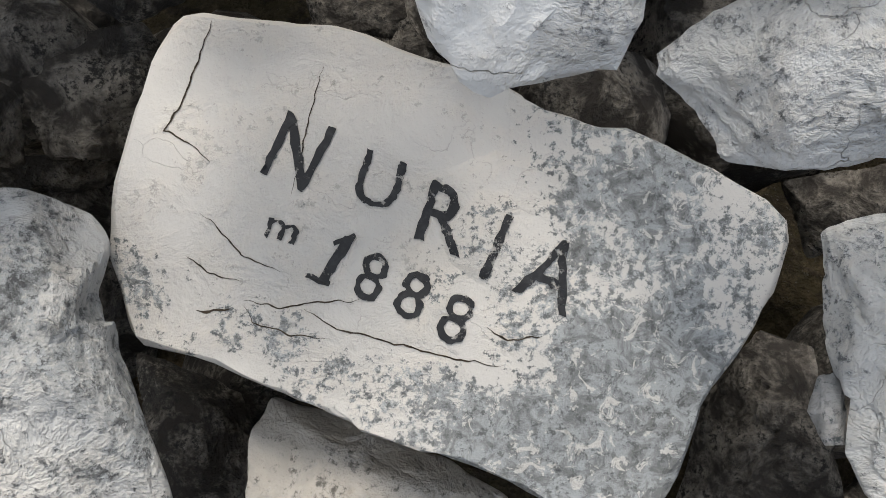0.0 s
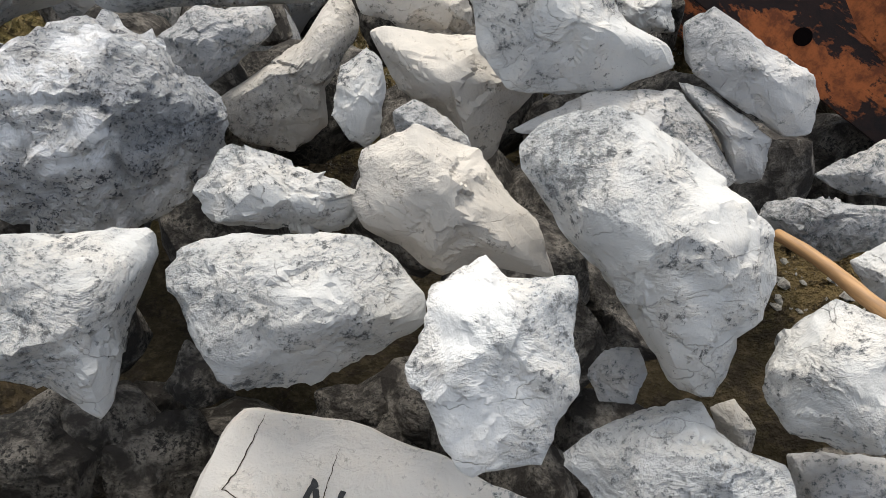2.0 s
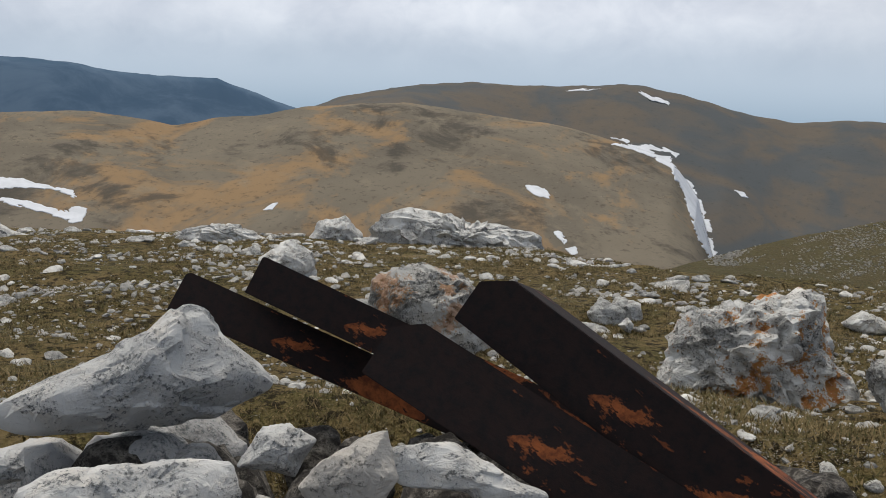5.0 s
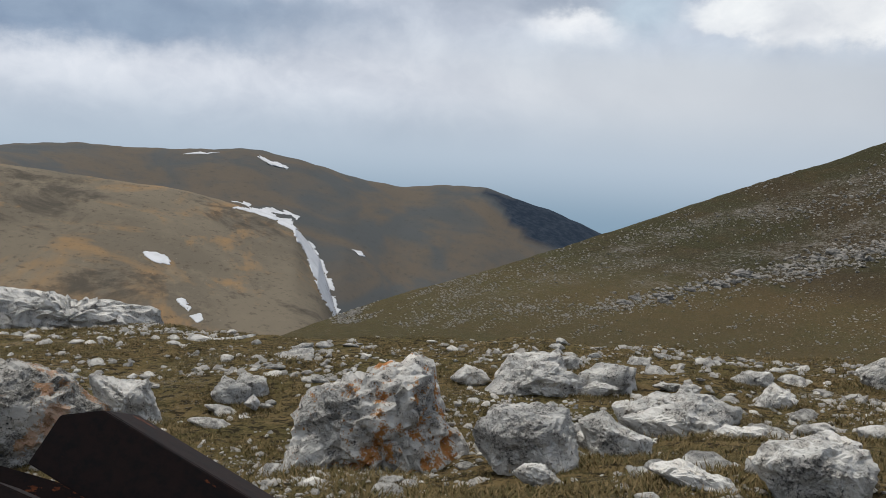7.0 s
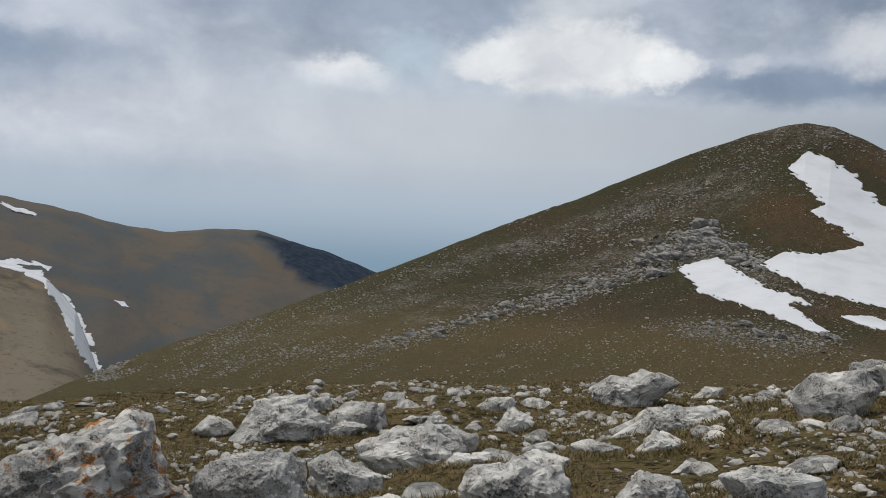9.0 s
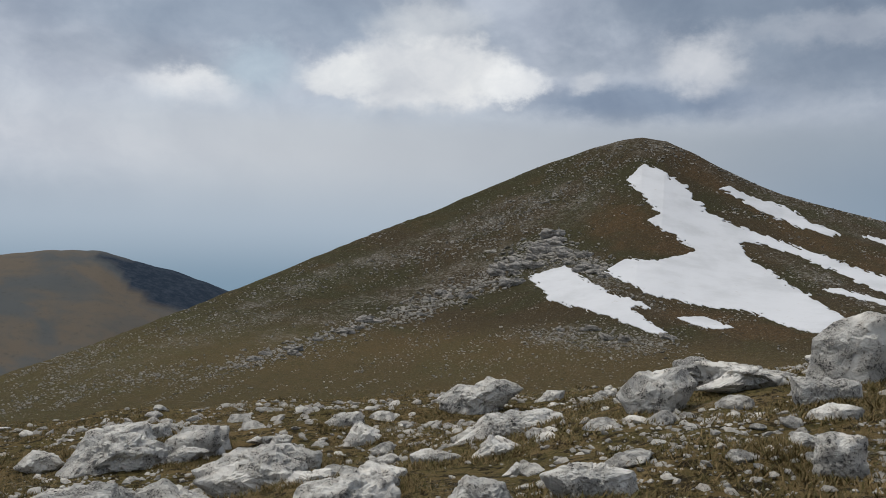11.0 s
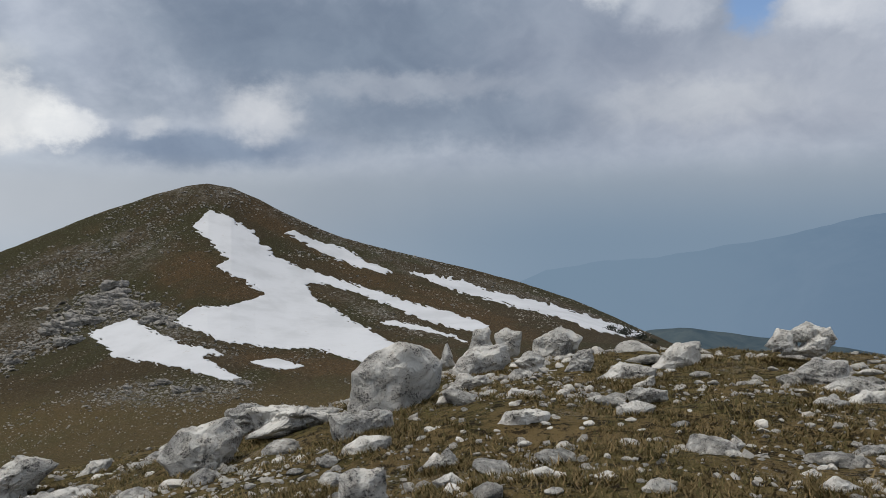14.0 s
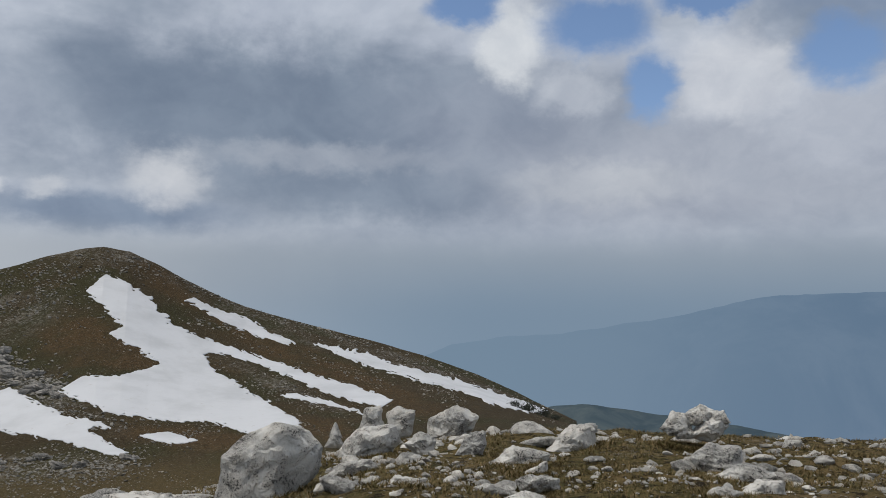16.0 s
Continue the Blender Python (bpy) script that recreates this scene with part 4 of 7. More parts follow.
stone("stone", "oval pale stone with black lichen spots", (-0.288, 0.665, 0.752, 59.6, -1.1, 17.5), [(-0.036, -0.015), (-0.023, 0.038), (0.008, 0.063), (0.024, 0.044), (0.028, 0.011), (0.017, -0.039), (0.001, -0.055), (-0.019, -0.045)], 0.055, STONE, CAIRN, 8, box=2.1)
stone("stone", "small grey stone between larger ones", (-0.201, 0.627, 0.744, 57.3, -2.8, 13.3), [(-0.043, 0.024), (-0.017, 0.037), (0.015, 0.018), (0.040, -0.007), (0.049, -0.044), (-0.004, -0.026), (-0.039, -0.001)], 0.071, STONE_GREY, CAIRN, 9)
stone("stone", "beige stone with a curved crack", (-0.201, 0.759, 0.732, 60.6, -3.4, 11.8), [(-0.096, 0.065), (-0.078, 0.072), (-0.006, 0.061), (0.037, 0.054), (0.121, 0.005), (0.071, -0.044), (0.057, -0.086), (0.029, -0.106), (0.008, -0.051), (-0.063, -0.003), (-0.085, 0.040)], 0.130, STONE_WARM, CAIRN, 10)
stone("stone", "white weathered stone with brownish pits", (-0.066, 0.735, 0.838, 64.9, -6.3, 4.3), [(-0.116, 0.051), (-0.094, 0.068), (-0.008, 0.081), (0.011, 0.075), (0.043, 0.035), (0.062, 0.003), (0.113, -0.022), (0.122, -0.048), (0.056, -0.068), (-0.021, -0.076), (-0.074, -0.074), (-0.107, -0.019)], 0.092, STONE, CAIRN, 11)
stone("stone", "beige wedge-shaped stone standing on edge", (-0.227, 1, 0.823, 69.9, -3.9, 10.5), [(-0.085, -0.006), (-0.046, 0.028), (0.014, 0.058), (0.057, 0.066), (0.070, -0.007), (0.048, -0.032), (-0.012, -0.058), (-0.046, -0.049)], 0.072, STONE_WARM, CAIRN, 12)
stone("stone", "flat beige plate of limestone", (-0.281, 0.848, 0.806, 66.6, -2.3, 14.5), [(-0.067, 0.015), (-0.043, 0.073), (-0.013, 0.061), (0.042, 0.007), (0.073, -0.024), (0.057, -0.051), (0.003, -0.053), (-0.051, -0.028)], 0.061, STONE_WARM, CAIRN, 13)
stone("stone", "pale stone behind the plate", (-0.375, 1.126, 0.796, 71.1, -2, 15.3), [(-0.066, -0.018), (-0.022, 0.040), (0.026, 0.040), (0.069, 0.011), (0.026, -0.047), (-0.032, -0.027)], 0.084, STONE, CAIRN, 14)
stone("stone", "small beige stone in a gap", (-0.213, 0.868, 0.776, 65.3, -3.6, 11.1), [(-0.020, 0.021), (0.019, 0.033), (0.027, -0.022), (0.003, -0.030), (-0.028, -0.002)], 0.053, STONE_WARM, CAIRN, 15)
stone("stone", "white flat stone under the rusty beams", (-0.039, 1.015, 0.815, 69.5, -7.1, 2.3), [(-0.128, 0.067), (-0.030, 0.064), (0.069, -0.006), (0.109, -0.022), (0.093, -0.049), (0.020, -0.052), (-0.022, -0.006), (-0.119, 0.007)], 0.081, STONE, CAIRN, 16)
stone("stone", "small white stone under the rusty beams", (0.032, 0.905, 0.788, 66.2, -8.2, -0.7), [(-0.038, 0.022), (0.030, 0.029), (0.041, -0.024), (-0.000, -0.024), (-0.034, -0.002)], 0.051, STONE, CAIRN, 17)
stone("stone", "grey slab sloping below the rusty beams", (0.144, 0.72, 0.812, 63.4, -10.6, -7.3), [(-0.081, 0.056), (-0.050, 0.075), (-0.008, 0.049), (0.061, 0.002), (0.069, -0.028), (0.061, -0.062), (0.033, -0.064), (-0.025, -0.028), (-0.074, 0.008)], 0.081, STONE_GREY, CAIRN, 18)
stone("stone", "long whitish stone with dark crusted underside", (0.036, 0.442, 0.777, 50.6, -13.4, -3.2), [(-0.128, 0.092), (-0.110, 0.111), (-0.085, 0.118), (-0.031, 0.125), (0.011, 0.097), (0.056, 0.057), (0.096, 0.014), (0.105, -0.023), (0.096, -0.042), (0.087, -0.065), (0.061, -0.085), (0.052, -0.118), (0.038, -0.132), (0.006, -0.120), (-0.031, -0.059), (-0.055, -0.020), (-0.085, 0.010), (-0.125, 0.066)], 0.158, STONE, CAIRN, 19, box=3.0)
stone("stone", "blue-grey stone behind the long stone", (0.038, 0.681, 0.747, 58.5, -8.3, -0.9), [(-0.163, -0.007), (-0.124, 0.021), (-0.060, 0.043), (-0.003, 0.045), (0.033, 0.043), (0.057, 0.023), (0.086, -0.025), (0.097, -0.054), (0.068, -0.067), (0.027, -0.016), (-0.041, -0.001)], 0.087, STONE_GREY, CAIRN, 20)
stone("stone", "grey angular stone under the slab", (0.132, 0.692, 0.752, 59.4, -10.2, -6.2), [(-0.067, 0.059), (-0.030, 0.048), (0.018, 0.014), (0.044, -0.003), (0.035, -0.049), (0.006, -0.057), (-0.011, -0.007)], 0.086, STONE_GREY, CAIRN, 21)
stone("stone", "rounded beige-grey limestone in the cairn", (-0.17, 0.514, 0.745, 52.6, -3.5, 8.5), [(-0.093, -0.007), (-0.082, 0.046), (-0.049, 0.060), (-0.026, 0.068), (0.007, 0.057), (0.035, 0.049), (0.063, 0.004), (0.091, -0.023), (0.108, -0.080), (0.035, -0.068), (-0.004, -0.080), (-0.082, -0.029)], 0.107, STONE_WARM, CAIRN, 22)
stone("stone", "small layered pale stone with deep furrows", (-0.33, 0.502, 0.725, 52.4, 3.7, 16.8), [(-0.088, 0.005), (-0.057, 0.053), (-0.005, 0.040), (0.053, 0.018), (0.074, 0.004), (0.064, -0.028), (0.053, -0.035), (-0.016, -0.032), (-0.071, -0.026)], 0.077, STONE, CAIRN, 23, bumpy=0.06)
stone("stone", "star-shaped white stone with scooped hollows", (-0.098, 0.311, 0.753, 41.8, -6, 5.7), [(-0.076, -0.012), (-0.057, 0.018), (-0.053, 0.058), (-0.037, 0.061), (-0.010, 0.081), (0.008, 0.065), (0.064, 0.063), (0.066, 0.043), (0.062, 0.016), (0.068, -0.028), (0.048, -0.054), (0.034, -0.088), (-0.018, -0.099), (-0.045, -0.077), (-0.059, -0.038)], 0.084, STONE_WHITE, CAIRN, 24)
stone("stone", "big white stone with rounded broken edge", (-0.285, 0.376, 0.705, 45, 3.3, 16.3), [(-0.120, 0.025), (-0.104, 0.050), (-0.056, 0.071), (0.003, 0.066), (0.065, 0.062), (0.085, 0.045), (0.114, 0.008), (0.116, -0.018), (0.064, -0.058), (0.028, -0.087), (-0.011, -0.090), (-0.060, -0.074), (-0.103, 0.001)], 0.118, STONE, CAIRN, 25)
stone("stone", "pale block with dark crusted side", (-0.48, 0.325, 0.688, 45.6, 12.7, 27.4), [(-0.087, 0.076), (-0.010, 0.083), (0.069, 0.086), (0.080, 0.067), (0.054, 0.005), (0.037, -0.074), (0.026, -0.087), (-0.010, -0.060), (-0.045, -0.044), (-0.094, -0.045)], 0.151, STONE, CAIRN, 26, box=3.2)
stone("stone", "white angular stone with pointed tip", (0.09, 0.329, 0.624, 33.8, -16, -2), [(-0.121, -0.001), (-0.107, 0.016), (-0.042, 0.053), (-0.015, 0.065), (0.011, 0.058), (0.024, 0.031), (0.049, 0.014), (0.085, 0.002), (0.086, -0.029), (0.076, -0.053), (0.027, -0.041), (-0.024, -0.059), (-0.078, -0.051)], 0.073, STONE_WHITE, CAIRN, 27)
stone("stone", "pale rounded stone with grey underside", (0.195, 0.37, 0.717, 44.7, -20.1, -12), [(-0.062, 0.009), (-0.048, 0.039), (-0.003, 0.073), (0.034, 0.057), (0.071, 0.040), (0.066, -0.032), (0.030, -0.059), (-0.003, -0.058), (-0.038, -0.047), (-0.061, -0.020)], 0.102, STONE, CAIRN, 28)
stone("stone", "small round stone in a gap", (0.019, 0.397, 0.654, 41.5, -11.4, -0.7), [(-0.029, 0.001), (-0.013, 0.024), (0.019, 0.026), (0.027, 0.002), (0.014, -0.027), (-0.018, -0.026)], 0.052, STONE_GREY, CAIRN, 29)
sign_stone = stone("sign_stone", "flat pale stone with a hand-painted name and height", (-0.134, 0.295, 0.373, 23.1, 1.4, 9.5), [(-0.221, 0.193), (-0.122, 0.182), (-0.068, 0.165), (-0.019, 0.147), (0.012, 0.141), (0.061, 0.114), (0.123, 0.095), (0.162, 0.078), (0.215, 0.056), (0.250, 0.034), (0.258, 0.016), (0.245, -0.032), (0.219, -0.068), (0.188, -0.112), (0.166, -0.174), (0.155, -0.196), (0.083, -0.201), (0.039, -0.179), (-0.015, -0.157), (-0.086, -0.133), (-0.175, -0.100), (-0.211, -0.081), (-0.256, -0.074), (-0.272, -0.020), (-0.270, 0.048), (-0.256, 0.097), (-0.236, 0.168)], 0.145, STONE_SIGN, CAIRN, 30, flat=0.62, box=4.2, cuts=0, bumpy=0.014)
stone("stone", "pale cracked block beside the sign stone", (-0.391, 0.157, 0.422, 19.5, 24.5, 20.2), [(-0.201, 0.125), (-0.029, 0.113), (0.019, 0.098), (0.028, 0.088), (0.019, 0.046), (0.028, -0.003), (0.041, -0.049), (0.064, -0.12), (0.004, -0.143), (-0.198, -0.144)], 0.113, STONE, CAIRN, 31)
stone("stone", "white stone with bright broken edge", (0.173, 0.255, 0.409, 19.5, -23, -1.6), [(-0.036, 0.072), (-0.016, 0.086), (0.006, 0.091), (0.151, 0.085), (0.163, -0.034), (0.143, -0.128), (-0.001, -0.11), (-0.019, -0.081), (-0.015, -0.037), (-0.027, 0.015), (-0.029, 0.049)], 0.070, STONE_WHITE, CAIRN, 32)
stone("stone", "small grey stone beside the white one", (0.155, 0.212, 0.38, 15, -20.9, -0.5), [(-0.015, -0.004), (-0.008, 0.022), (0.004, 0.027), (0.011, 0.011), (0.011, -0.026), (-0.004, -0.028)], 0.026, STONE_GREY, CAIRN, 33)
stone("stone", "beige stone half hidden under the sign stone", (-0.201, 0.119, 0.236, 7.8, 8.1, 12.4), [(-0.095, 0.046), (-0.076, 0.076), (0.005, 0.049), (0.086, 0.012), (0.151, -0.024), (0.118, -0.075), (-0.086, -0.067), (-0.098, -0.011)], 0.102, STONE_WARM, CAIRN, 34)
# stones deep in the gaps, coloured with the shade that falls there
stone("stone", "stone deep inside the cairn, its shade painted into the colour", (-0.58, 0.421, 0.28, 34.4, 25.6, 20.8), [(-0.091, 0.073), (-0.001, 0.069), (0.069, 0.067), (0.086, 0.009), (0.070, -0.070), (-0.023, -0.082), (-0.093, -0.070)], 0.113, STONE_SHADE, CAIRN, 35)
stone("stone", "small stone deep in the cairn, its shade painted into the colour", (-0.523, 0.494, 0.354, 40.1, 23.2, 19.5), [(-0.041, 0.025), (0.041, 0.035), (0.033, -0.010), (0.002, -0.030), (-0.032, -0.020)], 0.047, STONE_SHADE, CAIRN, 36)
stone("stone", "stone deep inside the cairn, its shade painted into the colour", (-0.388, 0.141, 0.126, 11.7, 17.5, 16.7), [(-0.069, 0.099), (0.041, 0.052), (0.058, -0.014), (0.023, -0.069), (-0.050, -0.063)], 0.092, STONE_SHADE, CAIRN, 37)
stone("stone", "stone deep inside the cairn, its shade painted into the colour", (0.178, 0.24, 0.169, 12.8, -17.6, 1.1), [(-0.064, 0.018), (-0.011, 0.094), (0.040, 0.079), (0.054, -0.005), (0.067, -0.080), (-0.094, -0.100)], 0.117, STONE_SHADE, CAIRN, 38)
stone("stone", "stone deep inside the cairn, its shade painted into the colour", (0.227, 0.461, 0.233, 27.8, -21.6, -0.9), [(-0.060, 0.029), (0.037, 0.042), (0.053, -0.019), (-0.034, -0.053)], 0.070, STONE_SHADE, CAIRN, 39)
stone("stone", "stone deep inside the cairn, its shade painted into the colour", (0.013, 0.586, 0.262, 36.2, -10.3, 4.4), [(-0.012, 0.049), (0.034, 0.052), (0.024, -0.053), (-0.048, -0.050)], 0.060, STONE_SHADE, CAIRN, 40)
stone("stone", "stone deep inside the cairn, its shade painted into the colour", (-0.478, 0.405, 0.367, 35.8, 8.9, 22.8), [(-0.087, 0.055), (0.038, 0.061), (0.086, 0.001), (0.037, -0.063), (-0.066, -0.052)], 0.090, STONE_SHADE, CAIRN, 41)
stone("stone", "stone deep inside the cairn, its shade painted into the colour", (-0.448, 0.47, 0.447, 40.5, 7.5, 21.1), [(-0.046, -0.009), (-0.017, 0.052), (0.030, 0.015), (0.044, -0.020), (-0.010, -0.037)], 0.064, STONE_SHADE, CAIRN, 42)
stone("stone", "stone deep inside the cairn, its shade painted into the colour", (-0.609, 0.355, 0.401, 37.7, 13.9, 28.9), [(-0.072, 0.068), (0.022, 0.066), (0.065, 0.002), (0.064, -0.076), (-0.070, -0.057)], 0.099, STONE_SHADE, CAIRN, 43)
stone("stone", "stone deep inside the cairn, its shade painted into the colour", (0.044, 0.688, 0.457, 45.7, -10.8, 0), [(-0.054, 0.100), (0.008, 0.053), (0.082, -0.069), (0.008, -0.071), (-0.046, -0.010)], 0.099, STONE_SHADE, CAIRN, 44)
stone("stone", "stone deep inside the cairn, its shade painted into the colour", (-0.239, 0.551, 0.339, 37.6, -0.6, 11.9), [(-0.089, 0.028), (0.083, 0.057), (0.097, -0.058), (-0.088, -0.025)], 0.084, STONE_SHADE, CAIRN, 45)
stone("stone", "rough grey rubble stone under the beams", (0.211, 0.552, 0.75, 54.6, -19.7, -11.5), [(-0.065, 0.007), (-0.041, 0.033), (0.006, 0.020), (0.061, 0.013), (0.061, -0.020), (0.006, -0.037), (-0.036, -0.016)], 0.051, STONE_GREY, CAIRN, 46, bumpy=0.07)
stone("stone", "rough grey rubble stone under the beams", (0.261, 0.626, 0.763, 58.1, -21, -13.4), [(-0.053, 0.004), (0.016, 0.039), (0.053, -0.024), (-0.020, -0.019)], 0.046, STONE_GREY, CAIRN, 47)
stone("stone", "small pale stone beside the stick", (0.252, 0.487, 0.746, 52.3, -21.6, -14.3), [(-0.031, 0.013), (-0.001, 0.032), (0.032, 0.005), (0.014, -0.027), (-0.014, -0.022)], 0.051, STONE, CAIRN, 48)
stone("stone", "small beige stone in a gap", (0.143, 0.398, 0.603, 39.9, -16.2, -6.8), [(-0.024, 0.018), (-0.000, 0.028), (0.020, -0.001), (0.015, -0.023), (-0.011, -0.022)], 0.038, STONE_WARM, CAIRN, 49)
stone("stone", "grey stone low in the cairn", (0.238, 0.347, 0.601, 38.4, -20.2, -12.2), [(-0.052, 0.028), (0.034, 0.033), (0.065, -0.008), (-0.007, -0.038), (-0.046, -0.013)], 0.052, STONE_GREY, CAIRN, 50)

# ---------- painted name and height on the sign stone ----------
def paint_material():
    m, k, b = material("black_brush_paint")
    p = k.add("ShaderNodeTexCoord").outputs["Object"]
    c = k.mix(k.ramp(k.noise(p, 90, 4, 0.7), 0.45, 0.7), (0.006, 0.006, 0.007), (0.025, 0.025, 0.026))
    k.link(c, b.inputs["Base Color"])
    worn = k.math("ADD", k.noise(p, 110, 5, 0.75), k.math("MULTIPLY", k.math("SUBTRACT", k.noise(p, 25, 3, 0.6), 0.5), 0.6))
    side = k.t.nodes.new("ShaderNodeSeparateXYZ")
    k.link(p, side.inputs[0])
    worn = k.math("ADD", worn, k.ramp(side.outputs[0], -0.08, 0.06, -0.02, 0.07))
    k.link(k.ramp(worn, 0.58, 0.66, 1.0, 0.15), b.inputs["Alpha"])
    b.inputs["Roughness"].default_value = 0.7
    return m


PAINT = paint_material()


def painted_sign(host, glyphs):
    """Letters of the built-in font, each set into its own slanted frame and laid onto the stone's face."""
    from_mesh = bmesh.new()
    from_mesh.from_mesh(host.data)
    from_mesh.faces.ensure_lookup_table()
    tree = BVHTree.FromBMesh(from_mesh)
    rnd = random.Random(5)
    for ch, quad in glyphs:
        cu = bpy.data.curves.new("letter", "FONT")
        cu.body, cu.resolution_u, cu.offset = ch, 4, 0.004
        ob = new("letter_source", cu)
        me = bpy.data.meshes.new_from_object(ob.evaluated_get(bpy.context.evaluated_depsgraph_get()))
        bpy.data.objects.remove(ob)
        bm = bmesh.new()
        bm.from_mesh(me)
        bmesh.ops.triangulate(bm, faces=bm.faces)
        for _ in range(3):
            bmesh.ops.subdivide_edges(bm, edges=[e for e in bm.edges if e.calc_length() > 0.04], cuts=1)
        bmesh.ops.triangulate(bm, faces=bm.faces)
        xs, ys = [v.co.x for v in bm.verts], [v.co.y for v in bm.verts]
        x0, x1, y0, y1 = min(xs), max(xs), min(ys), max(ys)
        tl, tr, br, bl = [Vector(p) for p in quad]
        for v in bm.verts:
            u, w = (v.co.x - x0) / (x1 - x0), (v.co.y - y0) / (y1 - y0)
            p = (bl * (1 - u) + br * u) * (1 - w) + (tl * (1 - u) + tr * u) * w
            p += Vector((noise.noise(Vector((p.x * 190, p.y * 190, 1))), noise.noise(Vector((p.x * 190, p.y * 190, 9))))) * 0.0019
            hit = tree.ray_cast(Vector((p.x, p.y, 1)), Vector((0, 0, -1)))[0]
            v.co = (p.x, p.y, (hit.z if hit else 0) + 0.0012)
        out = bpy.data.meshes.new("letter")
        bm.to_mesh(out)
        bm.free()
        out.materials.append(PAINT)
        lt = new("letter", out)
        lt.parent = host
        lt["label"] = "hand-painted black character"
    from_mesh.free()


painted_sign(sign_stone, [
    ("N", ((-0.1300, 0.1073), (-0.0931, 0.0942), (-0.1186, 0.0446), (-0.1521, 0.0611))),
    ("U", ((-0.0702, 0.0786), (-0.0391, 0.0673), (-0.0499, 0.0303), (-0.0831, 0.0381))),
    ("R", ((-0.0201, 0.0552), (0.0100, 0.0436), (0.0010, -0.0050), (-0.0343, 0.0113))),
    ("I", ((0.0354, 0.0285), (0.0414, 0.0263), (0.0208, -0.0214), (0.0147, -0.0188))),
    ("A", ((0.0641, 0.0147), (0.0975, 0.0027), (0.0816, -0.0496), (0.0396, -0.0282))),
    ("m", ((-0.1446, 0.0269), (-0.1212, 0.0191), (-0.1264, 0.0053), (-0.1494, 0.0114))),
    ("1", ((-0.0866, 0.0139), (-0.0788, 0.0109), (-0.1004, -0.0232), (-0.1073, -0.0197))),
    ("1", ((-0.1156, -0.0159), (-0.0978, -0.0232), (-0.0995, -0.0266), (-0.1173, -0.0193))),
    ("1", ((-0.0969, 0.0083), (-0.0805, 0.0148), (-0.0788, 0.0113), (-0.0952, 0.0049))),
    ("8", ((-0.0701, 0.0027), (-0.0498, -0.0059), (-0.0632, -0.0408), (-0.0831, -0.0327))),
    ("8", ((-0.0391, -0.0111), (-0.0175, -0.0197), (-0.0322, -0.0550), (-0.0528, -0.0455))),
    ("8", ((-0.0055, -0.0283), (0.0160, -0.0368), (0.0010, -0.0730), (-0.0205, -0.0644))),
])


def stone_cracks(host, lines):
    """Fine open cracks that run across the stone's face, thin at both ends."""
    bm = bmesh.new()
    bm.from_mesh(host.data)
    tree = BVHTree.FromBMesh(bm)
    bm.free()
    mat = far_material("dirt_in_cracks", (0.030, 0.024, 0.018), (0.075, 0.060, 0.045), 120.0)
    for width, *points in lines:
        way = []
        for (x0, y0), (x1, y1) in zip(points, points[1:]):
            n = max(2, int(math.hypot(x1 - x0, y1 - y0) / 0.003))
            way += [(x0 + (x1 - x0) * q / n, y0 + (y1 - y0) * q / n) for q in range(n)]
        way.append(points[-1])
        verts, faces = [], []
        for q, (x, y) in enumerate(way):
            u = q / (len(way) - 1)
            x += 0.0022 * noise.noise(Vector((x * 120, y * 120, 5)))
            y += 0.0022 * noise.noise(Vector((x * 120, y * 120, 8)))
            (xa, ya), (xb, yb) = way[max(0, q - 1)], way[min(len(way) - 1, q + 1)]
            d = Vector((-(yb - ya), xb - xa)).normalized() * width * 0.5 * (0.25 + min(1.0, 4 * u, 4 * (1 - u))) * (1 + 0.7 * noise.noise(Vector((x * 200, y * 200, 2))))
            for sx in (-1, 1):
                hit = tree.ray_cast(Vector((x + sx * d.x, y + sx * d.y, 1)), Vector((0, 0, -1)))[0]
                verts.append((x + sx * d.x, y + sx * d.y, (hit.z if hit else 0) + 0.0006))
        for q in range(len(way) - 1):
            faces.append((2 * q, 2 * q + 1, 2 * q + 3, 2 * q + 2))
        ob = mesh_object("crack", verts, faces, mat)
        ob.parent = host
        ob["label"] = "fine dark crack in the stone"


stone_cracks(sign_stone, [
    (0.0012, (-0.189, 0.177), (-0.203, 0.139), (-0.212, 0.113), (-0.226, 0.093), (-0.208, 0.084), (-0.190, 0.069)),
    (0.0016, (-0.202, -0.045), (-0.190, -0.046), (-0.176, -0.043)),
    (0.0008, (-0.197, 0.031), (-0.181, 0.014), (-0.164, -0.004), (-0.137, -0.015)),
    (0.0008, (-0.208, -0.004), (-0.190, -0.017), (-0.168, -0.023)),
    (0.0010, (-0.119, -0.043), (-0.093, -0.059), (-0.058, -0.067), (-0.005, -0.081), (0.034, -0.087)),
    (0.0009, (-0.164, -0.037), (-0.137, -0.043), (-0.111, -0.039), (-0.076, -0.037)),
    (0.0008, (-0.104, 0.143), (-0.111, 0.117), (-0.123, 0.064), (-0.128, 0.044)),
    (0.0008, (-0.164, -0.041), (-0.157, -0.054), (-0.128, -0.063), (-0.102, -0.067)),
    (0.0010, (0.021, -0.058), (0.038, -0.067), (0.064, -0.063)),
])


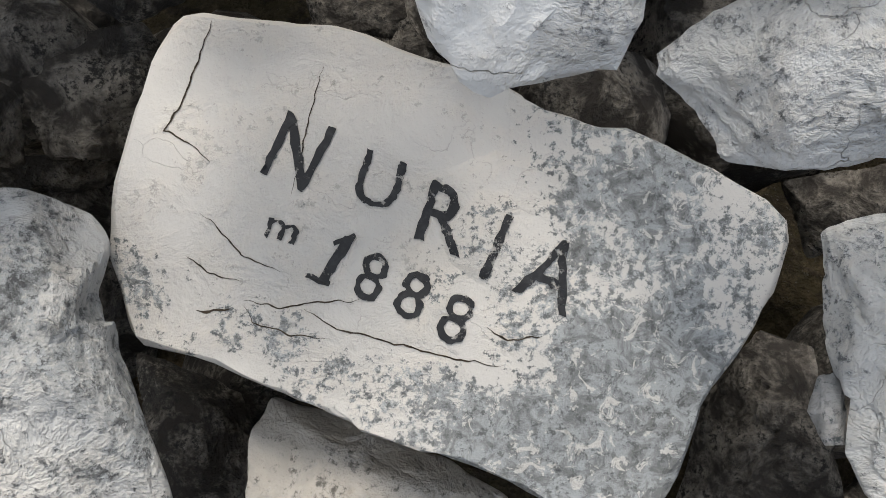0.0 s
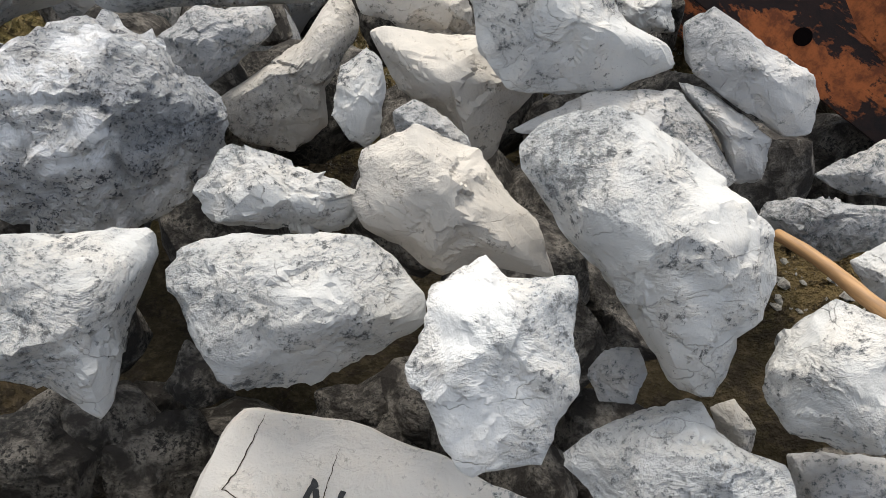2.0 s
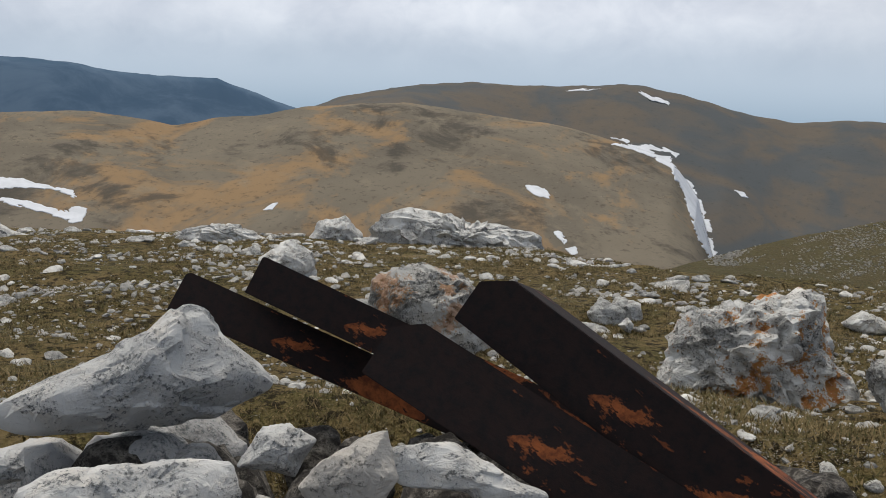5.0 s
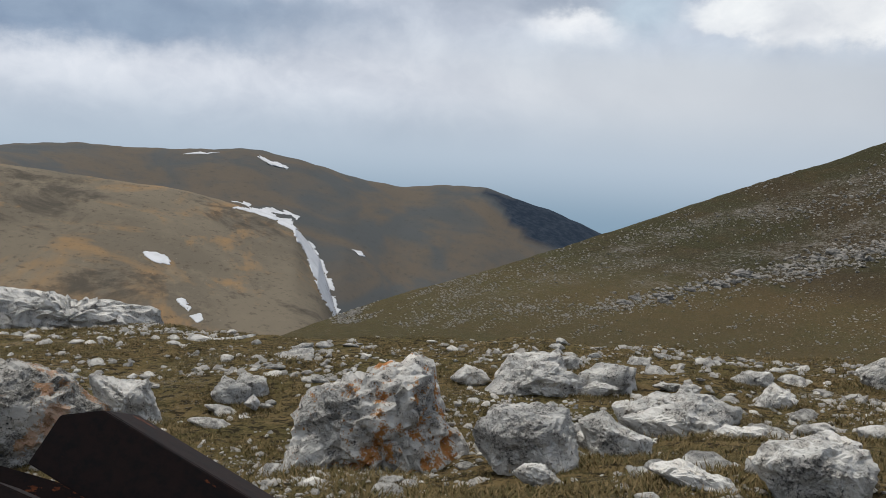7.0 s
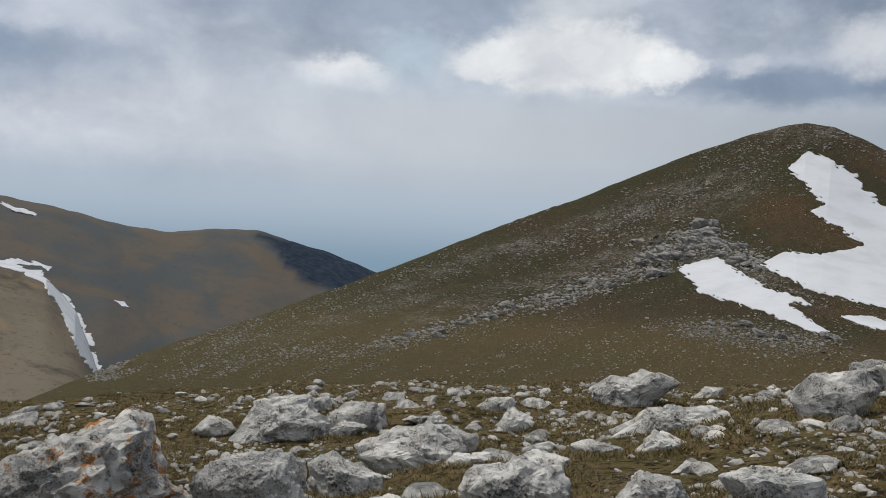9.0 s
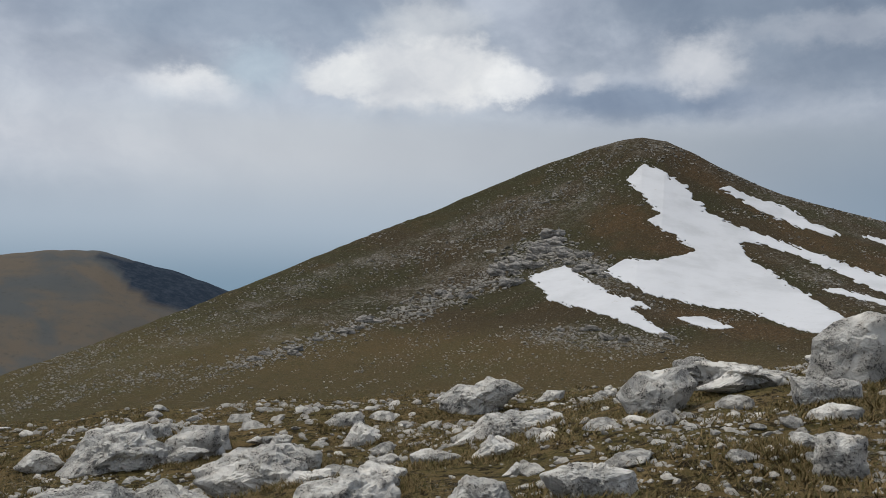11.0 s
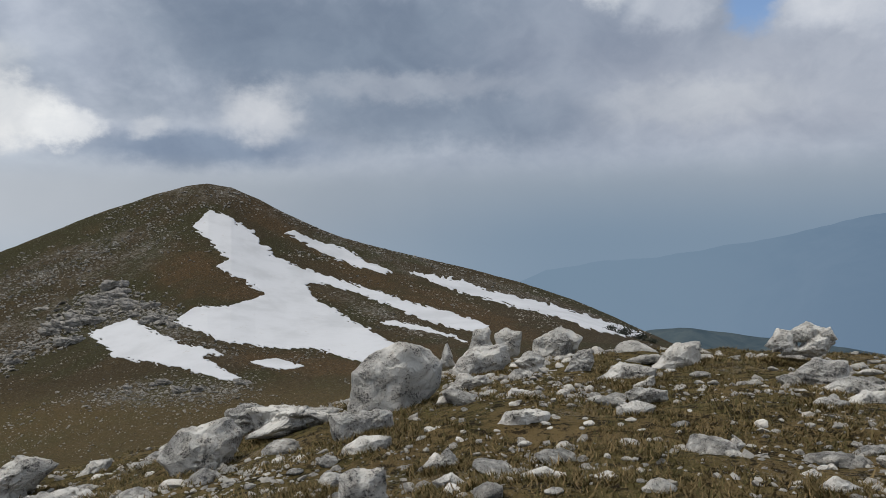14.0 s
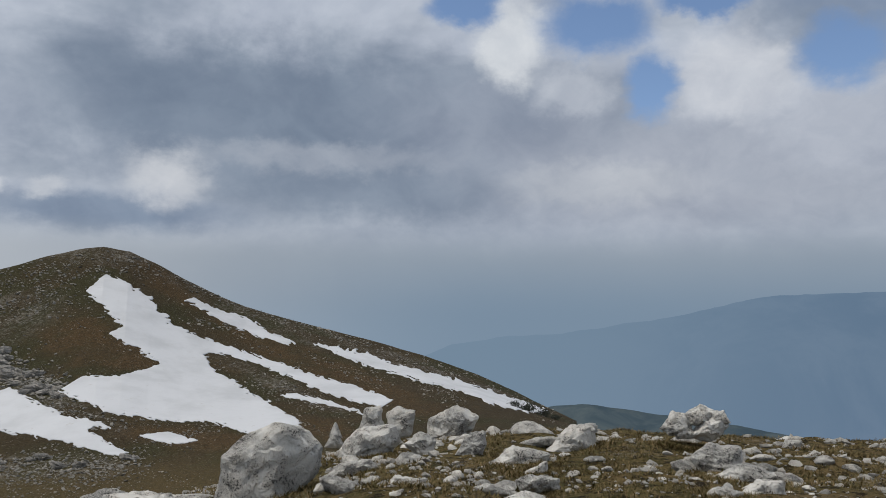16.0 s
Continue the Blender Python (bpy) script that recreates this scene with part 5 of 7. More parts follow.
# ---------- rusty angle irons ----------
def rust_material():
    m, k, b = material("rusty_painted_steel")
    p = k.add("ShaderNodeTexCoord").outputs["Object"]
    n1, n2 = k.noise(k.vec("MULTIPLY", p, (1.0, 3.0, 3.0)), 5.0, 6, 0.65, 0.5), k.noise(p, 40, 5, 0.7)
    c = k.mix(k.ramp(n2, 0.4, 0.7), (0.017, 0.009, 0.0075), (0.007, 0.0062, 0.0062))
    xyz = k.t.nodes.new("ShaderNodeSeparateXYZ")
    k.link(p, xyz.inputs[0])
    worn = k.ramp(xyz.outputs[0], 0.05, 0.55, -0.13, 0.05)
    c = k.mix(k.ramp(k.math("ADD", k.math("ADD", n1, worn), k.math("MULTIPLY", k.math("SUBTRACT", n2, 0.5), 0.4)), 0.56, 0.61), c, k.mix(k.ramp(n2, 0.4, 0.65), (0.30, 0.088, 0.026), (0.12, 0.036, 0.014)))
    k.link(c, b.inputs["Base Color"])
    b.inputs["Roughness"].default_value = 0.8
    b.inputs["Specular IOR Level"].default_value = 0.2
    set_bump(k, b, k.math("ADD", n2, n1), 0.0012)
    return m


RUST = rust_material()


def angle_iron(place, length, leg, cut, hole, label):
    """An L profile that lies along +x from its cut tip; the broad leg faces +z, the other goes back from its upper edge."""
    root = new("angle_iron")
    root.matrix_world = pose(*place)
    t = 0.009
    for name, prof in (("face_leg", [(cut, leg / 2), (length, leg / 2), (length, -leg / 2), (0.0, -leg / 2), (0.0, leg / 2 - cut * 0.75)]), ("back_leg", None)):
        bm = bmesh.new()
        if prof:
            ring = [bm.verts.new((x, y, 0)) for x, y in prof]
            f = bm.faces.new(ring)
            r = bmesh.ops.extrude_face_region(bm, geom=[f])
            bmesh.ops.translate(bm, verts=[v for v in r["geom"] if isinstance(v, bmesh.types.BMVert)], vec=(0, 0, -t))
        else:
            ring = [bm.verts.new(v) for v in ((cut, leg / 2, -t - 0.001), (length, leg / 2, -t - 0.001), (length, leg / 2, -leg), (cut + 0.02, leg / 2, -leg))]
            f = bm.faces.new(ring)
            r = bmesh.ops.extrude_face_region(bm, geom=[f])
            bmesh.ops.translate(bm, verts=[v for v in r["geom"] if isinstance(v, bmesh.types.BMVert)], vec=(0, -t, 0))
        bmesh.ops.recalc_face_normals(bm, faces=bm.faces)
        bmesh.ops.bevel(bm, geom=list(bm.edges), offset=0.0015, segments=2, affect="EDGES")
        me = bpy.data.meshes.new(name)
        bm.to_mesh(me)
        bm.free()
        me.materials.append(RUST)
        ob = new(name, me)
        ob.parent = root
        if prof and hole:
            for hx in hole:
                bm = bmesh.new()
                bmesh.ops.create_cone(bm, cap_ends=True, segments=20, radius1=0.013, radius2=0.013, depth=0.002, matrix=Matrix.Translation((hx, -0.012, 0.0008)))
                hm = bpy.data.meshes.new("hole_disc")
                bm.to_mesh(hm)
                bm.free()
                hm.materials.append(HOLE_SHADE)
                h = new("hole_disc", hm)
                h.parent = ob
                h["label"] = "near-black disc in place of a bolt hole"
    return tagged(root, label, "steel beam", "angle irons leaning on the cairn")


# discs laid on uncut steel, painted with the dark of a bolt hole
HOLE_SHADE = material("hole_shade")[0]
HOLE_SHADE.node_tree.nodes["Principled BSDF"].inputs["Base Color"].default_value = (0.004, 0.003, 0.003, 1)
HOLE_SHADE.node_tree.nodes["Principled BSDF"].inputs["Roughness"].default_value = 1.0
HOLE_SHADE.node_tree.nodes["Principled BSDF"].inputs["Specular IOR Level"].default_value = 0.0
angle_iron((-0.06, 1.236, 1.053, 70.296, 27.063, -27.911), 1.6, 0.114, 0.048, (0.9,), "black and rust-red angle iron with a clipped corner")
angle_iron((-0.207, 1.174, 0.98, 60.42, 24.283, -19.223), 1.6, 0.124, 0.046, (0.56, 1.05), "black and rust-red angle iron with a clipped corner")
angle_iron((-0.788, 1.774, 0.868, 56.989, 24.512, 3.867), 1.5, 0.107, 0.011, (), "dark rusty angle iron pointing up from the stones")
angle_iron((-0.605, 1.802, 0.908, 64.184, 20.768, -8.759), 1.5, 0.100, 0.006, (), "dark rusty angle iron pointing up from the stones")


def wood_stick(a, b, r0, r1):
    m, k, bs = material("peeled_wood")
    p = k.add("ShaderNodeTexCoord").outputs["Object"]
    c = k.mix(k.ramp(k.noise(k.vec("MULTIPLY", p, (4, 60, 60)), 3, 5, 0.6), 0.35, 0.65), (0.36, 0.20, 0.08), (0.22, 0.12, 0.05))
    k.link(c, bs.inputs["Base Color"])
    bs.inputs["Roughness"].default_value = 0.6
    va, vb = Vector(a), Vector(b)
    L = (vb - va).length
    verts, faces, n, rings = [], [], 14, 16
    for i in range(rings):
        u = i / (rings - 1)
        r = (r0 + (r1 - r0) * u) * (1 + 0.08 * noise.noise(Vector((u * 7, 0, 4))))
        off = 0.004 * math.sin(u * 5)
        for j in range(n):
            th = 2 * math.pi * j / n
            verts.append((u * L, r * math.cos(th) + off, r * math.sin(th)))
    for i in range(rings - 1):
        for j in range(n):
            faces.append((i * n + j, i * n + (j + 1) % n, (i + 1) * n + (j + 1) % n, (i + 1) * n + j))
    faces += [tuple(range(n))[::-1], tuple((rings - 1) * n + j for j in range(n))]
    ob = mesh_object("wooden_stick", verts, faces, m)
    ob.matrix_world = Matrix.Translation(va) @ (vb - va).to_track_quat("X", "Z").to_matrix().to_4x4()
    return tagged(ob, "peeled yellow-brown wooden stick wedged between cairn stones", "stick")


wood_stick((0.157, 0.527, 0.746), (0.233, 0.397, 0.771), 0.0062, 0.0078)

# ---------- boulders on the shoulder ----------
stone("boulder", "big rough boulder with orange lichen patches", (1.182, 3.398, 0.217, 70.3, -3.8, -18.8), [(-0.400, -0.311), (-0.387, 0.042), (-0.299, 0.170), (-0.094, 0.235), (0.008, 0.275), (0.187, 0.276), (0.287, 0.201), (0.359, 0.027), (0.394, -0.249), (0.281, -0.360), (0.033, -0.340), (-0.142, -0.368), (-0.243, -0.345)], 0.635, ROCK_LICHEN, FIELD, 51, bumpy=0.06, karst=1.0, flare=0.1)
stone("boulder", "dark lichened boulder with rusty patches", (-0.314, 4.16, 0.13, 71.6, 0, 3.3), [(-0.379, -0.047), (-0.356, 0.126), (-0.230, 0.203), (-0.048, 0.211), (0.167, 0.162), (0.248, 0.060), (0.386, -0.031), (0.356, -0.326), (0.191, -0.426), (-0.277, -0.313)], 0.612, ROCK_DARK, FIELD, 52, bumpy=0.04, karst=1.0)
stone("boulder", "flat-topped pale boulder behind a lichened one", (0.149, 4.846, -0.104, 71.5, -1, -2.3), [(-0.202, 0.166), (0.130, 0.106), (0.179, -0.208), (-0.103, -0.214)], 0.305, ROCK, FIELD, 53, bumpy=0.04, karst=1.0)
stone("boulder", "long layered limestone outcrop at the rim of the shoulder", (-0.402, 11.503, -1.104, 77.2, -0.3, 1.7), [(-1.360, -0.005), (-1.259, 0.215), (-0.878, 0.413), (-0.237, 0.395), (0.278, 0.200), (0.578, 0.275), (1.114, 0.113), (1.268, -0.126), (1.297, -0.712), (0.956, -0.742), (-0.163, -0.559), (-1.291, -0.191)], 1.294, ROCK, FIELD, 54, bumpy=0.06, karst=1.0, grain=3.2)
stone("boulder", "layered limestone outcrop at the rim of the shoulder", (-2.173, 11.45, -1.068, 77.5, 1.2, 10.1), [(-0.402, -0.196), (-0.305, 0.112), (0.094, 0.202), (0.333, -0.049), (0.298, -0.251)], 0.580, ROCK, FIELD, 55, bumpy=0.04, karst=1.0)
stone("boulder", "low limestone ledge at the rim of the shoulder", (1.248, 8.209, -0.697, 75.1, -2, -8.6), [(-0.581, -0.012), (-0.323, 0.119), (-0.149, 0.059), (0.200, 0.085), (0.464, -0.023), (0.434, -0.169), (-0.033, -0.176)], 0.502, ROCK, FIELD, 56, bumpy=0.04, karst=1.0)
stone("boulder", "pointed pale boulder in the turf", (-1.68, 6.386, -0.27, 75.2, 1.1, 13.8), [(-0.241, 0.040), (-0.011, 0.213), (0.225, 0.097), (0.225, -0.179), (0.032, -0.272), (-0.220, -0.189)], 0.373, ROCK, FIELD, 57, bumpy=0.04, karst=1.0)
stone("boulder", "grey limestone outcrop at the rim of the shoulder", (-3.506, 10.256, -0.94, 77.5, 2.1, 18.1), [(-0.664, -0.085), (-0.466, 0.091), (0.074, 0.163), (0.422, 0.090), (0.598, -0.058), (0.074, -0.290)], 0.606, ROCK, FIELD, 58, bumpy=0.04, karst=1.0)
stone("boulder", "dark grey limestone outcrop at the rim of the shoulder", (-6.287, 9.005, -0.664, 80.1, 4.7, 33.5), [(-0.967, -0.208), (-0.874, 0.120), (-0.315, 0.259), (0.201, 0.156), (1.018, -0.272), (0.949, -0.348), (0.135, -0.213)], 0.953, ROCK, FIELD, 59, bumpy=0.08, karst=1.0)
stone("boulder", "weathered grey-white limestone boulder in the turf", (1.578, 2.679, 0.359, 69.7, -5.4, -29.5), [(-0.234, 0.018), (-0.159, 0.108), (-0.030, 0.129), (0.157, 0.112), (0.176, -0.023), (0.155, -0.205), (0.032, -0.182), (-0.114, -0.149)], 0.328, ROCK, FIELD, 60, bumpy=0.04, karst=1.0)
stone("boulder", "weathered grey-white limestone boulder in the turf", (2.03, 2.738, 0.294, 70.4, -6.2, -35.1), [(-0.158, 0.061), (-0.047, 0.110), (0.018, 0.039), (0.145, -0.007), (0.103, -0.143), (-0.069, -0.165)], 0.243, ROCK, FIELD, 61, bumpy=0.04, karst=1.0)
stone("boulder", "weathered grey-white limestone boulder in the turf", (2.977, 3.408, 0.073, 72.4, -6.8, -39.5), [(-0.334, -0.012), (-0.139, 0.078), (0.128, 0.118), (0.282, 0.053), (0.255, -0.128), (-0.004, -0.123), (-0.221, -0.143)], 0.334, ROCK, FIELD, 62, bumpy=0.04, karst=1.0)
stone("rock", "weathered grey-white limestone boulder in the turf", (0.792, 5.191, -0.22, 71.7, -2.1, -8.8), [(-0.131, -0.007), (-0.038, 0.111), (0.132, 0.026), (0.112, -0.111), (-0.075, -0.108)], 0.210, ROCK, FIELD, 63, bumpy=0.04, karst=1.0)
stone("boulder", "weathered grey-white limestone boulder in the turf", (2.951, 5.199, -0.194, 74.1, -5.3, -28.6), [(-0.206, -0.024), (-0.084, 0.124), (0.236, 0.113), (0.275, -0.008), (-0.043, -0.158), (-0.185, -0.163)], 0.368, ROCK, FIELD, 64, bumpy=0.04, karst=1.0)
stone("boulder", "weathered grey-white limestone boulder in the turf", (3.239, 4.566, -0.096, 74, -6.1, -34.1), [(-0.189, 0.025), (-0.045, 0.107), (0.168, 0.098), (0.184, -0.031), (0.027, -0.134), (-0.152, -0.181)], 0.299, ROCK, FIELD, 65, bumpy=0.04, karst=1.0)
stone("boulder", "flat white slab lying in the turf", (1.63, 1.801, 0.542, 68.1, -4.4, -36.8), [(-0.149, 0.026), (-0.051, 0.062), (0.096, 0.011), (0.151, -0.072), (0.031, -0.092), (-0.083, 0.005)], 0.246, ROCK, FIELD, 66, bumpy=0.04, karst=1.0)
stone("boulder", "weathered grey-white limestone boulder in the turf", (1.917, 1.621, 0.624, 70.3, -5.2, -44.8), [(-0.198, 0.002), (-0.126, 0.071), (0.017, 0.091), (0.124, 0.063), (0.153, -0.013), (0.092, -0.130), (0.016, -0.105), (-0.093, -0.106)], 0.281, ROCK, FIELD, 67, bumpy=0.04, karst=1.0)
stone("boulder", "weathered grey-white limestone boulder in the turf", (2.079, 1.263, 0.688, 70.9, -6, -53.8), [(-0.105, -0.012), (-0.036, 0.068), (0.070, 0.043), (0.127, -0.066), (-0.063, -0.097)], 0.185, ROCK, FIELD, 68, bumpy=0.04, karst=1.0)
stone("rock", "weathered grey-white limestone boulder in the turf", (3.062, 1.941, 0.484, 74, -6, -54), [(-0.109, -0.047), (-0.026, 0.060), (0.078, -0.001), (0.054, -0.059)], 0.149, ROCK, FIELD, 69, bumpy=0.04, karst=1.0)
stone("boulder", "layered pale limestone ledge in the turf", (3.654, 2.259, 0.417, 75.6, -6.1, -55.1), [(-0.309, -0.093), (-0.162, 0.069), (0.185, 0.088), (0.277, -0.022), (-0.018, -0.131)], 0.281, ROCK, FIELD, 70, bumpy=0.04, karst=1.0)
stone("boulder", "fissured limestone ledge in the turf", (5.416, 3.893, -0.011, 77.1, -5.8, -51.9), [(-0.313, -0.007), (-0.193, 0.106), (0.194, 0.147), (0.362, 0.074), (0.193, -0.038), (-0.036, -0.216), (-0.232, -0.213)], 0.465, ROCK, FIELD, 71, bumpy=0.04, karst=1.0)
stone("boulder", "weathered grey-white limestone boulder in the turf", (2.64, 2.992, 0.214, 71.9, -4.5, -37.8), [(-0.340, -0.000), (-0.123, 0.087), (0.038, 0.123), (0.197, 0.043), (0.248, -0.130), (0.091, -0.161), (-0.122, -0.130)], 0.364, ROCK, FIELD, 72, bumpy=0.04, karst=1.0)
stone("boulder", "weathered grey-white limestone boulder in the turf", (3.065, 5.213, -0.176, 74.5, -3.4, -28), [(-0.279, -0.133), (-0.111, 0.102), (0.184, 0.110), (0.234, -0.016), (-0.027, -0.176)], 0.365, ROCK, FIELD, 73, bumpy=0.04, karst=1.0)
stone("boulder", "weathered grey-white limestone boulder in the turf", (3.339, 4.631, -0.147, 73.8, -4, -33.1), [(-0.218, 0.007), (0.059, 0.108), (0.158, 0.011), (0.138, -0.094), (-0.138, -0.125)], 0.298, ROCK, FIELD, 74, bumpy=0.04, karst=1.0)
stone("rock", "weathered grey-white limestone boulder in the turf", (3.993, 3.726, -0.015, 74.3, -5.1, -44.1), [(-0.150, -0.074), (-0.036, 0.100), (0.115, 0.003), (0.069, -0.113)], 0.212, ROCK, FIELD, 75, bumpy=0.04, karst=1.0)
stone("rock", "weathered grey-white limestone boulder in the turf", (3.628, 4.173, -0.089, 73.8, -4.6, -38.1), [(-0.110, -0.076), (-0.016, 0.074), (0.104, 0.032), (0.022, -0.098)], 0.171, ROCK, FIELD, 76, bumpy=0.04, karst=1.0)
stone("boulder", "weathered grey-white limestone boulder in the turf", (4.435, 4.406, -0.134, 75.2, -5, -42.6), [(-0.165, -0.078), (-0.082, 0.068), (0.122, 0.075), (0.163, -0.027), (-0.041, -0.114)], 0.243, ROCK, FIELD, 77, bumpy=0.04, karst=1.0)
stone("boulder", "weathered grey-white limestone boulder in the turf", (1.845, 3.194, 0.178, 70.2, -3.3, -26.3), [(-0.217, 0.016), (-0.141, 0.103), (0.064, 0.118), (0.219, 0.061), (0.217, -0.127), (0.089, -0.200), (-0.038, -0.124), (-0.191, -0.034)], 0.348, ROCK, FIELD, 78, bumpy=0.04, karst=1.0)
stone("boulder", "big smooth-sided grey boulder leaning in the turf", (4.879, 0.986, 0.866, 82.4, -2.6, -75.8), [(-0.258, -0.261), (-0.217, 0.037), (-0.133, 0.130), (0.018, 0.194), (0.166, 0.169), (0.296, 0.087), (0.256, -0.057), (0.031, -0.293), (-0.188, -0.316)], 0.388, ROCK, FIELD, 79, bumpy=0.025, box=3.0, flare=0.05, cuts=4, keep=0.72)
stone("boulder", "weathered limestone ledge beside the big boulder", (4.37, 1.847, 0.559, 78.3, -2.3, -63.4), [(-0.216, -0.029), (-0.111, 0.095), (0.129, 0.141), (0.211, 0.059), (0.098, -0.134), (0.024, -0.184), (-0.140, -0.142)], 0.342, ROCK, FIELD, 80, bumpy=0.04, karst=1.0)
stone("boulder", "weathered limestone ledge beside the big boulder", (5.405, 1.772, 0.541, 80.1, -2.5, -69), [(-0.316, 0.068), (-0.122, 0.065), (0.017, 0.045), (0.305, 0.015), (0.254, -0.123), (-0.156, -0.157)], 0.298, ROCK, FIELD, 81, bumpy=0.04, karst=1.0)
stone("boulder", "furrowed limestone rock below the big boulder", (4.146, 0.89, 0.754, 79.4, -2.6, -74.5), [(-0.142, -0.067), (-0.046, 0.063), (0.094, 0.054), (0.113, -0.019), (-0.023, -0.092)], 0.198, ROCK, FIELD, 82, bumpy=0.04, karst=1.0)
stone("boulder", "furrowed limestone rock below the big boulder", (3.643, 0.756, 0.765, 78, -2.6, -74.4), [(-0.098, -0.002), (-0.015, 0.043), (0.103, 0.034), (0.083, -0.050), (-0.077, -0.071)], 0.146, ROCK, FIELD, 83, bumpy=0.04, karst=1.0)
stone("boulder", "squarish grey block standing in the turf", (2.8, 0.521, 0.835, 75.6, -2.6, -74.5), [(-0.068, 0.046), (-0.029, 0.062), (0.073, 0.054), (0.077, -0.077), (0.002, -0.100), (-0.059, -0.079)], 0.116, ROCK, FIELD, 84, bumpy=0.04, karst=1.0, box=3.2)
stone("boulder", "fissured limestone ledge in the turf", (5.818, 4.207, -0.083, 77.3, -1.9, -51.2), [(-0.355, -0.035), (-0.187, 0.083), (0.152, 0.081), (0.322, 0.104), (0.297, 0.008), (0.007, -0.167), (-0.234, -0.189)], 0.375, ROCK, FIELD, 85, bumpy=0.04, karst=1.0)
stone("boulder", "layered pale limestone ledge in the turf", (3.754, 2.316, 0.383, 75.2, -2, -53.8), [(-0.333, -0.073), (-0.189, 0.066), (0.131, 0.082), (0.290, 0.054), (0.275, -0.071), (0.043, -0.099), (-0.217, -0.114)], 0.299, ROCK, FIELD, 86, bumpy=0.04, karst=1.0)
stone("rock", "weathered grey-white limestone boulder in the turf", (3.108, 1.962, 0.472, 73.7, -1.9, -52.3), [(-0.089, 0.010), (-0.005, 0.056), (0.104, 0.009), (0.055, -0.061), (-0.065, -0.061)], 0.150, ROCK, FIELD, 87, bumpy=0.04, karst=1.0)
stone("boulder", "weathered grey-white limestone boulder in the turf", (2.284, 1.033, 0.757, 72.1, -2.2, -58.4), [(-0.139, 0.003), (-0.077, 0.034), (0.017, 0.044), (0.125, 0.024), (0.132, -0.069), (-0.060, -0.089)], 0.171, ROCK, FIELD, 88, bumpy=0.04, karst=1.0)
stone("rock", "weathered grey-white limestone boulder in the turf", (2.918, 2.168, 0.417, 72.8, -1.8, -47.7), [(-0.110, 0.016), (-0.026, 0.049), (0.117, 0.011), (0.093, -0.070), (-0.074, -0.054)], 0.153, ROCK, FIELD, 89, bumpy=0.04, karst=1.0)
stone("boulder", "weathered grey-white limestone boulder in the turf", (2.905, 3.423, 0.093, 72.3, -1.2, -35.4), [(-0.345, 0.003), (-0.078, 0.106), (0.173, 0.116), (0.257, -0.005), (0.199, -0.170), (-0.184, -0.163)], 0.366, ROCK, FIELD, 90, bumpy=0.04, karst=1.0)
stone("rock", "weathered grey-white limestone boulder in the turf", (4.13, 3.875, -0.05, 74.4, -1.6, -43), [(-0.128, -0.062), (-0.036, 0.083), (0.107, 0.011), (0.058, -0.107)], 0.188, ROCK, FIELD, 91, bumpy=0.04, karst=1.0)
stone("rock", "weathered grey-white limestone boulder in the turf", (4.46, 4.426, -0.138, 75.2, -1.5, -41.7), [(-0.172, -0.005), (-0.029, 0.071), (0.137, 0.044), (0.136, -0.074), (-0.070, -0.106)], 0.226, ROCK, FIELD, 92, bumpy=0.04, karst=1.0)
stone("boulder", "weathered grey-white limestone boulder in the turf", (2.458, 2.039, 0.467, 71.4, -1.6, -43.8), [(-0.102, 0.013), (-0.021, 0.059), (0.104, 0.034), (0.103, -0.086), (-0.082, -0.077)], 0.165, ROCK, FIELD, 93, bumpy=0.04, karst=1.0)
stone("boulder", "jagged upright limestone rock in a row", (7.179, 0.85, 0.851, 84.7, 0.1, -80.6), [(-0.110, -0.158), (-0.070, 0.075), (0.067, 0.102), (0.113, -0.122)], 0.178, ROCK, FIELD, 94, bumpy=0.04, karst=1.0)
stone("boulder", "jagged upright limestone rock in a row", (7.214, 0.635, 0.856, 84.7, 0.1, -82.5), [(-0.113, 0.038), (-0.022, 0.097), (0.124, 0.061), (0.078, -0.136), (-0.067, -0.164)], 0.190, ROCK, FIELD, 95, bumpy=0.04, karst=1.0)
stone("boulder", "jagged upright limestone rock in a row", (6.37, 0.737, 0.767, 83.1, 0.1, -80.4), [(-0.187, -0.041), (-0.088, 0.116), (0.190, 0.135), (0.222, 0.017), (0.031, -0.183), (-0.167, -0.171)], 0.327, ROCK, FIELD, 96, bumpy=0.04, karst=1.0)
stone("boulder", "jagged upright limestone rock in a row", (6.158, 0.341, 0.802, 83.1, 0.1, -84.1), [(-0.125, -0.005), (-0.018, 0.082), (0.104, 0.015), (0.039, -0.134)], 0.183, ROCK, FIELD, 97, bumpy=0.04, karst=1.0)
stone("boulder", "jagged upright limestone rock in a row", (7.099, 1.122, 0.73, 83.6, 0, -78.2), [(-0.071, -0.102), (-0.003, 0.117), (0.074, -0.103)], 0.116, ROCK, FIELD, 98, bumpy=0.04, karst=1.0)
stone("boulder", "jagged upright limestone rock in a row", (8.151, 0.314, 0.741, 84.5, 0.2, -85.9), [(-0.202, 0.022), (0.054, 0.162), (0.269, 0.051), (0.054, -0.233), (-0.176, -0.159)], 0.377, ROCK, FIELD, 99, bumpy=0.04, karst=1.0)
stone("boulder", "jagged upright limestone rock in a row", (6.291, 0.002, 0.79, 83.1, 0.2, -87.7), [(-0.123, -0.076), (0.019, 0.085), (0.103, -0.073)], 0.181, ROCK, FIELD, 100, bumpy=0.04, karst=1.0)
